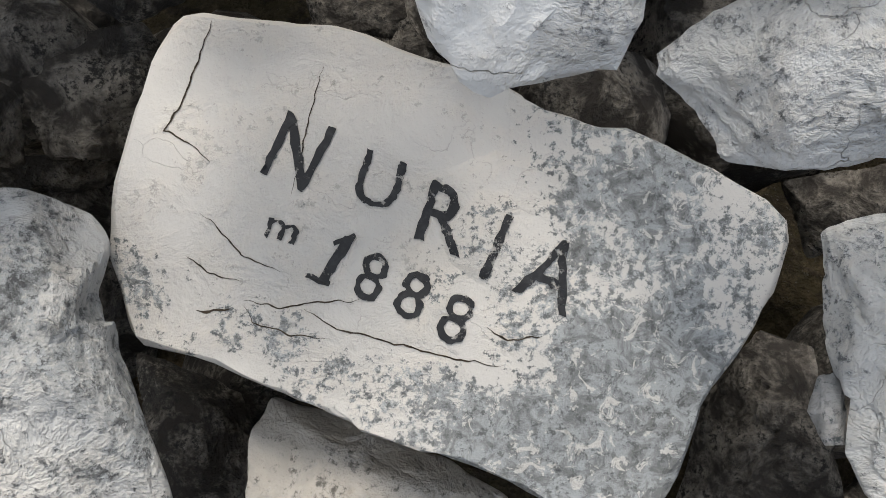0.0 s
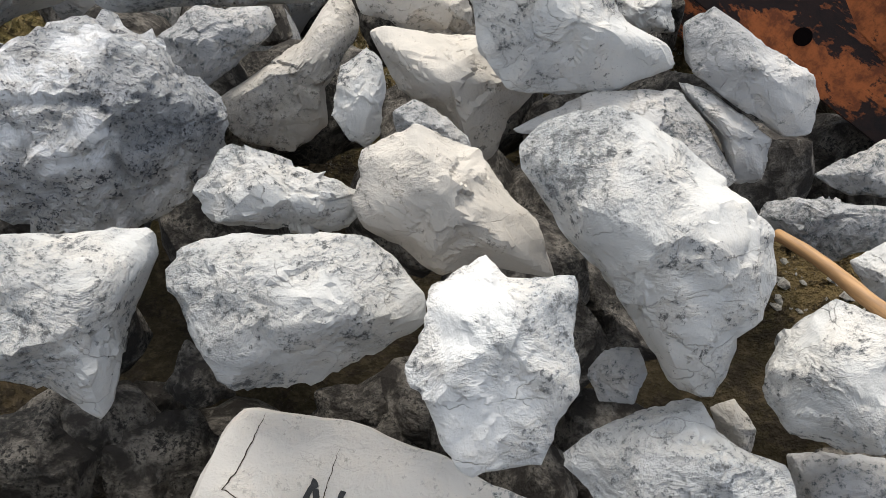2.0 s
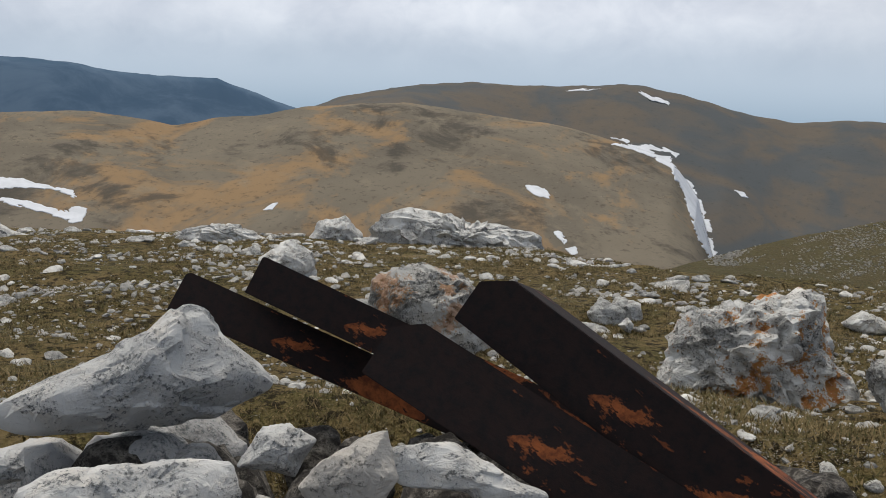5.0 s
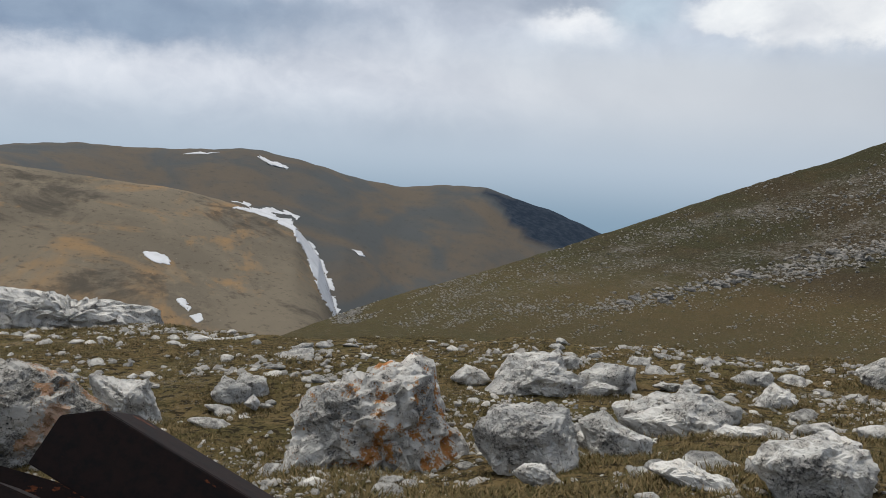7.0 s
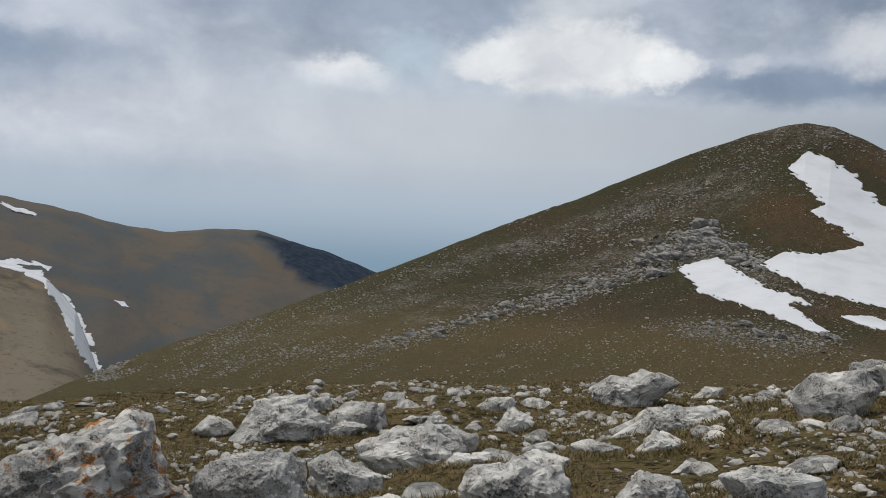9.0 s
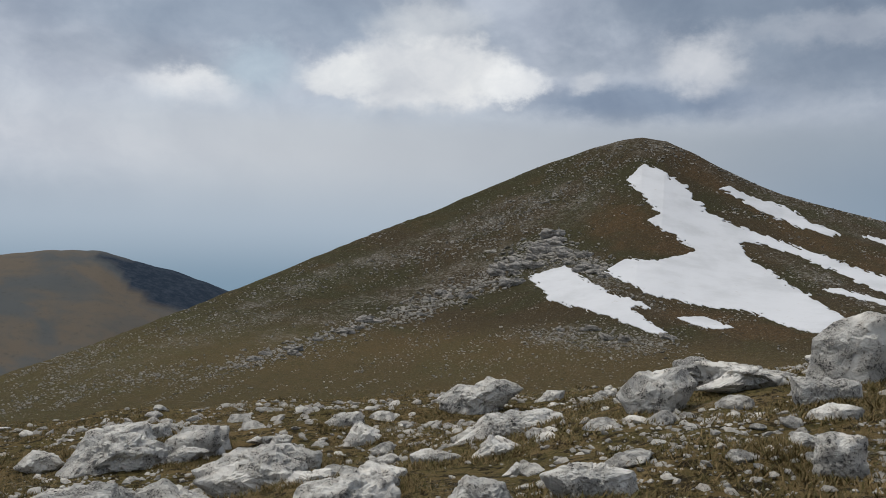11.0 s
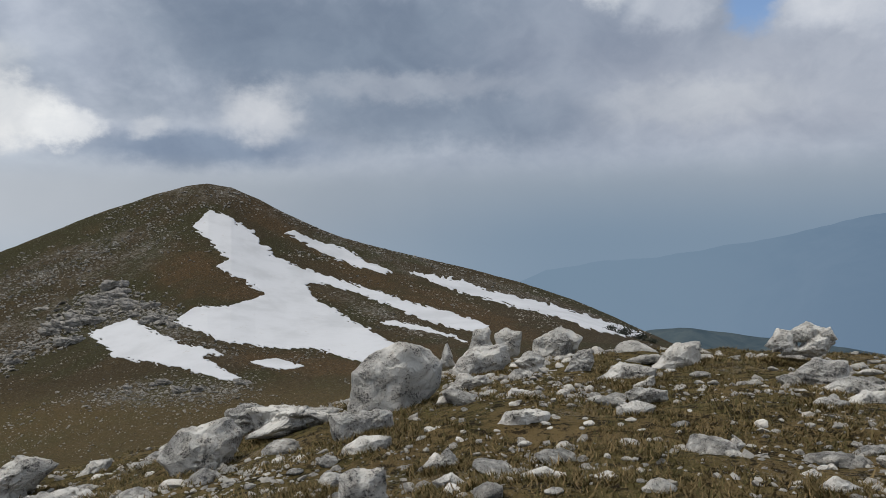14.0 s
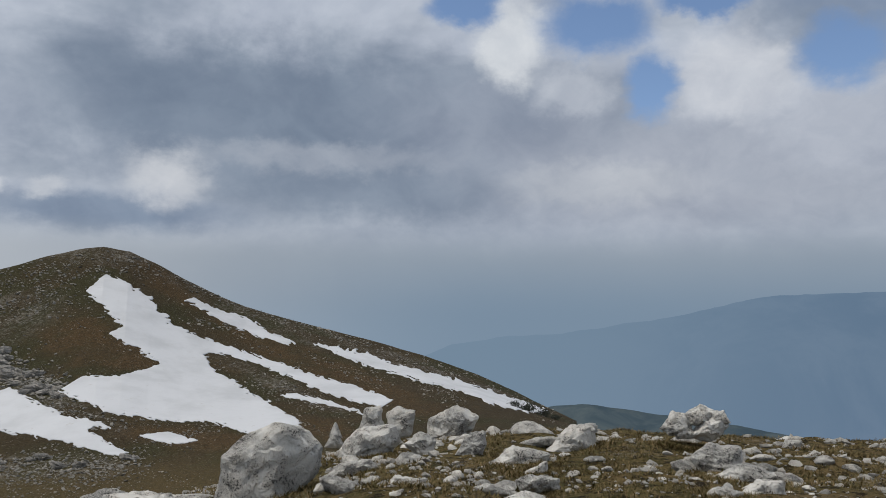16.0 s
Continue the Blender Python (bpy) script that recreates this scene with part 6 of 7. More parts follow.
stone("boulder", "jagged upright limestone rock in a row", (5.369, -0.292, 0.846, 82.5, 0.3, -90.8), [(-0.222, -0.076), (-0.047, 0.070), (0.149, 0.027), (0.117, -0.083)], 0.196, ROCK, FIELD, 101, bumpy=0.04, karst=1.0)
stone("boulder", "pale boulder in the turf", (6.218, -0.629, 0.861, 83.8, 0.3, -94.1), [(-0.172, -0.107), (-0.007, 0.094), (0.146, 0.098), (0.146, -0.087), (-0.116, -0.143)], 0.254, ROCK, FIELD, 102, bumpy=0.04, karst=1.0)
stone("boulder", "weathered grey-white limestone boulder in the turf", (5.255, -1.323, 0.886, 83, 0.5, -103.4), [(-0.163, -0.008), (-0.049, 0.074), (0.104, 0.066), (0.123, -0.094), (-0.021, -0.112)], 0.229, ROCK, FIELD, 103, bumpy=0.04, karst=1.0)
stone("boulder", "weathered grey-white limestone boulder in the turf", (4.919, -1.354, 0.858, 82.1, 0.5, -104.8), [(-0.192, -0.047), (0.003, 0.059), (0.179, 0.002), (0.003, -0.062)], 0.178, ROCK, FIELD, 104, bumpy=0.04, karst=1.0)
stone("boulder", "weathered grey-white limestone boulder in the turf", (4.545, 0.255, 0.813, 80.5, 0.1, -82.9), [(-0.148, -0.047), (-0.040, 0.051), (0.121, 0.044), (0.107, -0.051), (-0.040, -0.068)], 0.153, ROCK, FIELD, 105, bumpy=0.04, karst=1.0)
stone("rock", "weathered grey-white limestone boulder in the turf", (4.098, -0.285, 0.856, 79.9, 0.3, -90.9), [(-0.079, 0.009), (0.002, 0.041), (0.094, 0.021), (0.048, -0.053), (-0.067, -0.056)], 0.125, ROCK, FIELD, 106, bumpy=0.04, karst=1.0)
stone("rock", "weathered grey-white limestone boulder in the turf", (5.085, -0.364, 0.827, 81.8, 0.3, -91.8), [(-0.119, -0.048), (0.059, 0.051), (0.059, -0.043)], 0.127, ROCK, FIELD, 107, bumpy=0.04, karst=1.0)
stone("boulder", "weathered grey-white limestone boulder in the turf", (2.878, -0.001, 0.868, 74.9, 0.1, -84.1), [(-0.070, 0.012), (0.006, 0.038), (0.067, 0.014), (0.052, -0.051), (-0.055, -0.049)], 0.110, ROCK, FIELD, 108, bumpy=0.04, karst=1.0)
stone("boulder", "weathered grey-white limestone boulder in the turf", (2.837, -0.174, 0.872, 74.7, 0.2, -88.6), [(-0.071, 0.016), (0.003, 0.042), (0.062, 0.006), (0.047, -0.049), (-0.041, -0.052)], 0.106, ROCK, FIELD, 109, bumpy=0.04, karst=1.0)
stone("boulder", "weathered grey-white limestone boulder in the turf", (2.823, -0.763, 0.889, 75.4, 0.5, -103.9), [(-0.049, 0.001), (-0.009, 0.040), (0.050, 0.012), (0.036, -0.041), (-0.029, -0.048)], 0.079, ROCK, FIELD, 110, bumpy=0.04, karst=1.0)
stone("boulder", "furrowed limestone rock below the big boulder", (4.063, 0.965, 0.763, 78.9, -0.1, -70.6), [(-0.105, 0.047), (-0.010, 0.055), (0.111, 0.027), (0.062, -0.087), (-0.057, -0.105)], 0.172, ROCK, FIELD, 111, bumpy=0.04, karst=1.0)
stone("boulder", "weathered grey-white limestone boulder in the turf", (3.043, 0.661, 0.784, 74.9, -0.2, -69.5), [(-0.073, 0.017), (-0.040, 0.040), (0.094, 0.016), (0.094, -0.062), (-0.073, -0.052)], 0.131, ROCK, FIELD, 112, bumpy=0.04, karst=1.0)
stone("boulder", "white stone of a small heap on the skyline", (6.169, -1.283, 0.98, 85, 0.4, -100.8), [(-0.101, -0.057), (-0.031, 0.069), (0.072, 0.047), (0.089, -0.064), (-0.031, -0.091)], 0.152, ROCK, FIELD, 113, bumpy=0.04, karst=1.0)
stone("boulder", "white stone of a small heap on the skyline", (6.145, -1.416, 1.029, 85.5, 0.5, -102.2), [(-0.096, -0.005), (0.007, 0.064), (0.091, 0.031), (0.058, -0.065), (-0.061, -0.084)], 0.150, ROCK, FIELD, 114, bumpy=0.04, karst=1.0)
stone("boulder", "white stone of a small heap on the skyline", (6.131, -1.493, 0.964, 84.9, 0.5, -103), [(-0.122, -0.075), (-0.071, 0.045), (0.087, 0.069), (0.107, -0.002), (-0.003, -0.106)], 0.183, ROCK, FIELD, 115, bumpy=0.04, karst=1.0)
stone("boulder", "white stone of a small heap on the skyline", (6.106, -1.531, 1.026, 85.5, 0.5, -103.4), [(-0.062, 0.022), (0.032, 0.036), (0.058, -0.044), (-0.028, -0.047)], 0.096, ROCK, FIELD, 116, bumpy=0.04, karst=1.0)
stone("boulder", "white stone of a small heap on the skyline", (6.155, -1.315, 0.933, 84.5, 0.5, -101.2), [(-0.082, 0.009), (0.021, 0.057), (0.090, -0.046), (-0.030, -0.072)], 0.137, ROCK, FIELD, 117, bumpy=0.04, karst=1.0)
stone("rock", "weathered white limestone rock half sunk in turf", (3.404, 5.402, -0.236, 74.7, -0.9, -28.5), [(-0.182, -0.086), (-0.149, 0.085), (0.149, 0.072), (0.166, -0.027), (0.024, -0.130)], 0.275, ROCK, FIELD, 124, bumpy=0.04, karst=1.0)
stone("rock", "weathered white limestone rock half sunk in turf", (3.442, 4.773, -0.146, 74.3, -1.1, -31.8), [(-0.180, -0.022), (-0.081, 0.093), (0.175, 0.075), (0.174, -0.104), (-0.080, -0.130)], 0.284, ROCK, FIELD, 125, bumpy=0.04, karst=1.0)
stone("rock", "weathered white limestone rock half sunk in turf", (3.08, 4.442, -0.118, 73.2, -1, -30.4), [(-0.139, -0.023), (-0.004, 0.065), (0.182, 0.021), (-0.034, -0.093)], 0.202, ROCK, FIELD, 126, bumpy=0.04, karst=1.0)
stone("rock", "weathered white limestone rock half sunk in turf", (3.995, 3.754, -0.025, 74.1, -1.4, -42.6), [(-0.144, -0.090), (-0.057, 0.109), (0.120, 0.011), (0.084, -0.121)], 0.211, ROCK, FIELD, 127, bumpy=0.04, karst=1.0)
stone("rock", "weathered white limestone rock half sunk in turf", (3.317, 0.375, 0.806, 77.2, -2.2, -79.6), [(-0.055, -0.027), (0.007, 0.042), (0.058, -0.025), (-0.011, -0.041)], 0.090, ROCK, FIELD, 128, bumpy=0.04, karst=1.0)
stone("rock", "weathered white limestone rock half sunk in turf", (2.892, 0.735, 0.764, 74.8, -2.1, -70.3), [(-0.061, -0.021), (-0.009, 0.030), (0.060, -0.000), (0.009, -0.034)], 0.082, ROCK, FIELD, 129, bumpy=0.04, karst=1.0)
stone("rock", "weathered white limestone rock half sunk in turf", (2.862, 0.268, 0.822, 75.2, -2.2, -80.1), [(-0.055, -0.023), (-0.004, 0.024), (0.047, 0.006), (0.011, -0.027)], 0.064, ROCK, FIELD, 130, bumpy=0.04, karst=1.0)
stone("rock", "weathered white limestone rock half sunk in turf", (2.869, 0.128, 0.846, 75.7, -2.3, -83.3), [(-0.043, -0.003), (-0.002, 0.035), (0.046, -0.007), (-0.002, -0.040)], 0.071, ROCK, FIELD, 131, bumpy=0.04, karst=1.0)
stone("rock", "weathered white limestone rock half sunk in turf", (6.485, 4.593, -0.182, 77.7, -0.1, -51.2), [(-0.167, 0.015), (-0.045, 0.091), (0.184, 0.042), (0.121, -0.042), (-0.086, -0.156)], 0.281, ROCK, FIELD, 132, bumpy=0.04, karst=1.0)
stone("rock", "weathered white limestone rock half sunk in turf", (6.235, 3.738, -0.085, 77.2, -0, -55.4), [(-0.144, -0.078), (-0.045, 0.045), (0.117, 0.059), (0.076, -0.080)], 0.178, ROCK, FIELD, 133, bumpy=0.04, karst=1.0)
stone("rock", "weathered white limestone rock half sunk in turf", (2.938, 0.288, 0.828, 75, 0.4, -78.9), [(-0.059, 0.004), (0.008, 0.028), (0.058, -0.004), (-0.008, -0.042)], 0.090, ROCK, FIELD, 134, bumpy=0.04, karst=1.0)
stone("rock", "weathered white limestone rock half sunk in turf", (3.304, 0.407, 0.798, 76.3, 0.3, -78), [(-0.051, -0.021), (-0.002, 0.033), (0.056, -0.018), (-0.002, -0.033)], 0.084, ROCK, FIELD, 135, bumpy=0.04, karst=1.0)
stone("rock", "weathered white limestone rock half sunk in turf", (4.425, -1.303, 0.876, 81.4, 0.7, -106.2), [(-0.088, -0.009), (0.000, 0.047), (0.065, 0.040), (0.065, -0.056), (-0.044, -0.070)], 0.122, ROCK, FIELD, 136, bumpy=0.04, karst=1.0)
stone("rock", "weathered white limestone rock half sunk in turf", (4.32, -1.104, 0.871, 81.1, 0.7, -103.8), [(-0.077, -0.003), (0.033, 0.041), (0.076, -0.003), (-0.033, -0.055)], 0.122, ROCK, FIELD, 137, bumpy=0.04, karst=1.0)
stone("rock", "weathered white limestone rock half sunk in turf", (3.411, -0.589, 0.87, 78, 0.6, -98.2), [(-0.042, -0.024), (0.002, 0.029), (0.037, 0.004), (0.002, -0.035)], 0.064, ROCK, FIELD, 138, bumpy=0.04, karst=1.0)
stone("rock", "weathered white limestone rock half sunk in turf", (3.018, -0.738, 0.876, 76.5, 0.7, -102.8), [(-0.035, -0.004), (0.009, 0.020), (0.031, 0.000), (-0.005, -0.025)], 0.052, ROCK, FIELD, 139, bumpy=0.04, karst=1.0)
stone("rock", "weathered white limestone rock half sunk in turf", (4.305, -1.27, 0.885, 80.5, 1.4, -106.5), [(-0.092, -0.014), (-0.028, 0.048), (0.078, 0.048), (0.088, -0.053), (-0.049, -0.079)], 0.144, ROCK, FIELD, 140, bumpy=0.04, karst=1.0)
stone("rock", "weathered white limestone rock half sunk in turf", (4.254, -1.101, 0.877, 80.2, 1.2, -104.1), [(-0.084, -0.012), (-0.030, 0.031), (0.077, 0.014), (0.035, -0.049)], 0.102, ROCK, FIELD, 141, bumpy=0.04, karst=1.0)
stone("rock", "weathered white limestone rock half sunk in turf", (6.486, -2.087, 0.803, 83.4, 1.6, -108.1), [(-0.086, -0.075), (-0.035, 0.045), (0.068, 0.044), (0.051, -0.062)], 0.124, ROCK, FIELD, 142, bumpy=0.04, karst=1.0)
stone("rock", "weathered white limestone rock half sunk in turf", (5.832, -2.01, 0.824, 82.8, 1.8, -109.5), [(-0.098, -0.042), (-0.008, 0.039), (0.082, 0.016), (0.022, -0.049)], 0.113, ROCK, FIELD, 143, bumpy=0.04, karst=1.0)
stone("rock", "weathered white limestone rock half sunk in turf", (5.884, -2.186, 0.823, 83, 1.9, -111.1), [(-0.064, -0.000), (-0.004, 0.039), (0.070, -0.002), (-0.004, -0.055)], 0.107, ROCK, FIELD, 144, bumpy=0.04, karst=1.0)
stone("rock", "weathered white limestone rock half sunk in turf", (1.976, 1.914, 0.483, 69.2, -3.9, -40.6), [(-0.026, 0.042), (0.012, 0.007), (0.049, -0.037), (-0.035, -0.048)], 0.067, ROCK, FIELD, 145, bumpy=0.04, karst=1.0)
stone("rock", "weathered white limestone rock half sunk in turf", (2.121, 2.937, 0.209, 70.2, -3.1, -31.6), [(-0.141, -0.010), (-0.067, 0.098), (0.058, 0.060), (0.158, 0.010), (0.058, -0.130), (-0.066, -0.117)], 0.239, ROCK, FIELD, 146, bumpy=0.04, karst=1.0)
stone("rock", "weathered white limestone rock half sunk in turf", (0.94, 5.316, -0.223, 72.5, -0.7, -7.6), [(-0.117, 0.003), (-0.057, 0.091), (0.113, 0.048), (0.121, -0.134), (-0.056, -0.098)], 0.191, ROCK, FIELD, 147, bumpy=0.04, karst=1.0)
stone("rock", "weathered white limestone rock half sunk in turf", (0.891, 4.917, -0.205, 71.4, -0.7, -7.6), [(-0.057, -0.008), (-0.000, 0.048), (0.043, -0.003), (0.014, -0.059)], 0.080, ROCK, FIELD, 148, bumpy=0.04, karst=1.0)
stone("rock", "weathered white limestone rock half sunk in turf", (2.63, 1.526, 0.586, 72.7, -4.9, -55.4), [(-0.048, -0.027), (-0.003, 0.026), (0.036, 0.011), (0.015, -0.034)], 0.067, ROCK, FIELD, 149, bumpy=0.04, karst=1.0)
stone("boulder", "weathered grey limestone ledge half sunk in the turf", (5.609, 2.147, 0.460, 79.6, 0, -65.3), [(-0.172, 0.052), (-0.037, 0.125), (0.122, 0.061), (0.236, -0.013), (0.030, -0.123), (-0.172, -0.134)], 0.301, ROCK, FIELD, 160, bumpy=0.05, karst=1.0)
stone("boulder", "weathered grey limestone ledge half sunk in the turf", (4.934, 1.552, 0.607, 79.5, 0, -68.4), [(-0.251, -0.099), (-0.098, 0.059), (0.000, 0.075), (0.178, 0.029), (0.217, -0.012), (-0.039, -0.089)], 0.338, ROCK, FIELD, 161, bumpy=0.05, karst=1.0)
stone("boulder", "jagged limestone rock in a row beside the big boulder", (5.361, 0.640, 0.759, 81.6, 0, -80.3), [(-0.163, -0.062), (-0.079, 0.033), (0.088, 0.054), (0.150, 0.012), (0.004, -0.062)], 0.219, ROCK, FIELD, 162, bumpy=0.05, karst=1.0)
stone("boulder", "jagged limestone rock in a row beside the big boulder", (5.654, -0.017, 0.867, 83.1, 0, -88.1), [(-0.099, -0.066), (-0.044, 0.059), (0.062, 0.082), (0.083, -0.003), (-0.003, -0.086)], 0.130, ROCK, FIELD, 166, bumpy=0.05, karst=1.0)
stone("boulder", "weathered grey limestone ledge half sunk in the turf", (3.905, 0.159, 0.843, 79.3, 0, -84.2), [(-0.118, -0.047), (-0.082, 0.026), (0.018, 0.041), (0.104, 0.028), (0.089, -0.014), (-0.011, -0.052)], 0.157, ROCK, FIELD, 168, bumpy=0.05, karst=1.0)
stone("boulder", "weathered grey limestone ledge half sunk in the turf", (4.550, -0.353, 0.853, 81.1, 0, -92.4), [(-0.104, 0.005), (-0.039, 0.032), (0.106, 0.020), (0.090, -0.031), (-0.055, -0.044)], 0.156, ROCK, FIELD, 175, bumpy=0.05, karst=1.0)
stone("boulder", "weathered grey limestone ledge half sunk in the turf", (2.253, 1.840, 0.549, 71.6, 0, -48.1), [(-0.124, 0.020), (-0.025, 0.066), (0.057, 0.039), (0.099, -0.066), (-0.012, -0.075)], 0.166, ROCK, FIELD, 179, bumpy=0.05, karst=1.0)
stone("boulder", "weathered grey limestone ledge half sunk in the turf", (2.628, 2.660, 0.269, 71.6, 0, -42.4), [(-0.134, -0.048), (-0.062, 0.035), (0.107, 0.050), (0.126, 0.006), (-0.038, -0.066)], 0.193, ROCK, FIELD, 180, bumpy=0.05, karst=1.0)
stone("boulder", "weathered grey limestone ledge half sunk in the turf", (1.311, 2.155, 0.442, 67.1, 0, -27.7), [(-0.086, 0.001), (-0.034, 0.041), (0.022, 0.038), (0.081, -0.023), (0.017, -0.064)], 0.119, ROCK, FIELD, 181, bumpy=0.05, karst=1.0)
stone("boulder", "weathered grey limestone ledge half sunk in the turf", (2.500, 5.133, -0.195, 73.5, 0, -24.3), [(-0.152, -0.028), (-0.059, 0.086), (0.067, 0.042), (0.146, -0.029), (-0.001, -0.083)], 0.211, ROCK, FIELD, 182, bumpy=0.05, karst=1.0)
stone("boulder", "weathered grey limestone ledge half sunk in the turf", (3.727, 4.497, -0.156, 74.1, 0, -38.2), [(-0.108, -0.013), (-0.036, 0.025), (0.101, 0.022), (0.043, -0.043)], 0.152, ROCK, FIELD, 183, bumpy=0.05, karst=1.0)
stone("boulder", "weathered grey limestone ledge half sunk in the turf", (2.766, 4.707, -0.090, 74.0, 0, -28.8), [(-0.322, -0.151), (-0.172, 0.100), (-0.030, 0.132), (0.189, 0.084), (0.360, 0.023), (0.340, -0.190), (-0.176, -0.220)], 0.476, ROCK, FIELD, 176, bumpy=0.05, karst=1.0)


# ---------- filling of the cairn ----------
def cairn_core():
    """Broken stones that fill the heap behind its face, near-black with painted shade."""
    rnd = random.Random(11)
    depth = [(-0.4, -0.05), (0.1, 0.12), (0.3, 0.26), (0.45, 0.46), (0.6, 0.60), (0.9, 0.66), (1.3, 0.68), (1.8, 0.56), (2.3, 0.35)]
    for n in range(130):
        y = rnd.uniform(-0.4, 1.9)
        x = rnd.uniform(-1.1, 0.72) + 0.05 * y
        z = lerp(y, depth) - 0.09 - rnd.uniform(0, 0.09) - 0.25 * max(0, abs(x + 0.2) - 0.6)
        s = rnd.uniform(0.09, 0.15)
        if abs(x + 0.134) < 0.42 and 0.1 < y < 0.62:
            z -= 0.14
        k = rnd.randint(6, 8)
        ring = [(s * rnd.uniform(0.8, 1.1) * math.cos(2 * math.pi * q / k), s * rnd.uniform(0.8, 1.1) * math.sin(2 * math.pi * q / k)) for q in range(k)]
        stone("stone", "stone deep inside the cairn, its shade painted into the colour", (x, y, z, rnd.uniform(0, 360), rnd.uniform(0, 360), rnd.uniform(0, 360)), ring, s * 1.7, STONE_SHADE, CAIRN, 500 + n, level=3)


cairn_core()


def supports():
    """Grey stones that carry the upper blocks."""
    rnd = random.Random(12)
    for x, y, z, s in ((-0.90, 1.28, 0.60, 0.15), (-0.72, 1.36, 0.59, 0.15), (-0.62, 1.34, 0.58, 0.13), (-0.62, 1.16, 0.53, 0.13), (-0.80, 1.16, 0.51, 0.13), (-0.72, 1.52, 0.55, 0.15), (-0.80, 0.86, 0.54, 0.14), (-0.97, 0.88, 0.52, 0.15), (-0.72, 0.74, 0.50, 0.12)):
        ring = [(s * rnd.uniform(0.85, 1.15) * math.cos(q), s * rnd.uniform(0.8, 1.05) * math.sin(q)) for q in (0.2, 1.1, 1.9, 2.9, 3.8, 4.6, 5.5)]
        stone("stone", "grey stone wedged behind the face of the cairn", (x, y, z, rnd.uniform(-15, 15), rnd.uniform(-15, 15), rnd.uniform(0, 360)), ring, s * 1.8, STONE_GREY, CAIRN, 800 + int(s * 100) + int(x * 50), level=4)


supports()


# ---------- loose rocks, pebbles and grass ----------
def clear_of_big(x, y, gap):
    return all((x - bx) ** 2 + (y - by) ** 2 > (br * 0.8 + gap) ** 2 for bx, by, br in BIG)


BIG = [(o.matrix_world.translation.x, o.matrix_world.translation.y, max(o.dimensions.x, o.dimensions.z) / 2) for o in scene.objects if o.name.split(".")[0] in ("boulder", "rock")]


def in_hollow(x, y):
    return math.hypot(x + 0.25, y - 0.6) < 0.95


def loose_rocks():
    """Rocks of a hand's width to a forearm's length, lying where frost has left them."""
    rnd = random.Random(21)
    protos = []
    for n in range(12):
        k = rnd.randint(5, 8)
        s = 0.5
        ring = [(s * rnd.uniform(0.7, 1.15) * math.cos(2 * math.pi * q / k), s * rnd.uniform(0.5, 0.95) * math.sin(2 * math.pi * q / k)) for q in range(k)]
        me = bpy.data.meshes.new("rock")
        v, f = stone_mesh(ring, rnd.uniform(0.35, 0.65), 700 + n, level=4, bumpy=0.045, cuts=6, karst=0.6)
        me.from_pydata(v, [], f)
        me.polygons.foreach_set("use_smooth", [True] * len(me.polygons))
        me.materials.append(ROCK)
        protos.append(me)
    done = 0
    while done < 280:
        az = rnd.uniform(-46, 116)
        r = 2.0 + (0.98 * profile(round(az, 1))[0] - 2.0) * rnd.random() ** 0.85
        x, y = r * math.sin(radians(az)), r * math.cos(radians(az))
        s = (0.07 + 0.34 * rnd.random() ** 2.2) * min(1.0, 0.25 + 0.1 * r)
        d = noise.noise(Vector((x * 0.8, y * 0.8, 7)))
        if d < rnd.uniform(-0.5, 0.35) or in_hollow(x, y) or not clear_of_big(x, y, s * 0.2) or r < 2.2 + s * 2:
            continue
        ob = new("rock", protos[rnd.randrange(12)])
        sx, sy, sz = s * rnd.uniform(0.8, 1.3), s * rnd.uniform(0.8, 1.2), s * rnd.uniform(0.6, 1.0)
        ob.matrix_world = pose(x, y, ground_z(x, y) + 0.06 * s, rnd.uniform(-16, 16), rnd.uniform(-16, 16), rnd.uniform(0, 360)) @ Matrix.Diagonal((sx, sy, sz, 1))
        tagged(ob, "small white rock in short turf" if s < 0.12 else "loose weathered limestone rock half sunk in turf", "rock", "loose rocks in the turf")
        done += 1


loose_rocks()


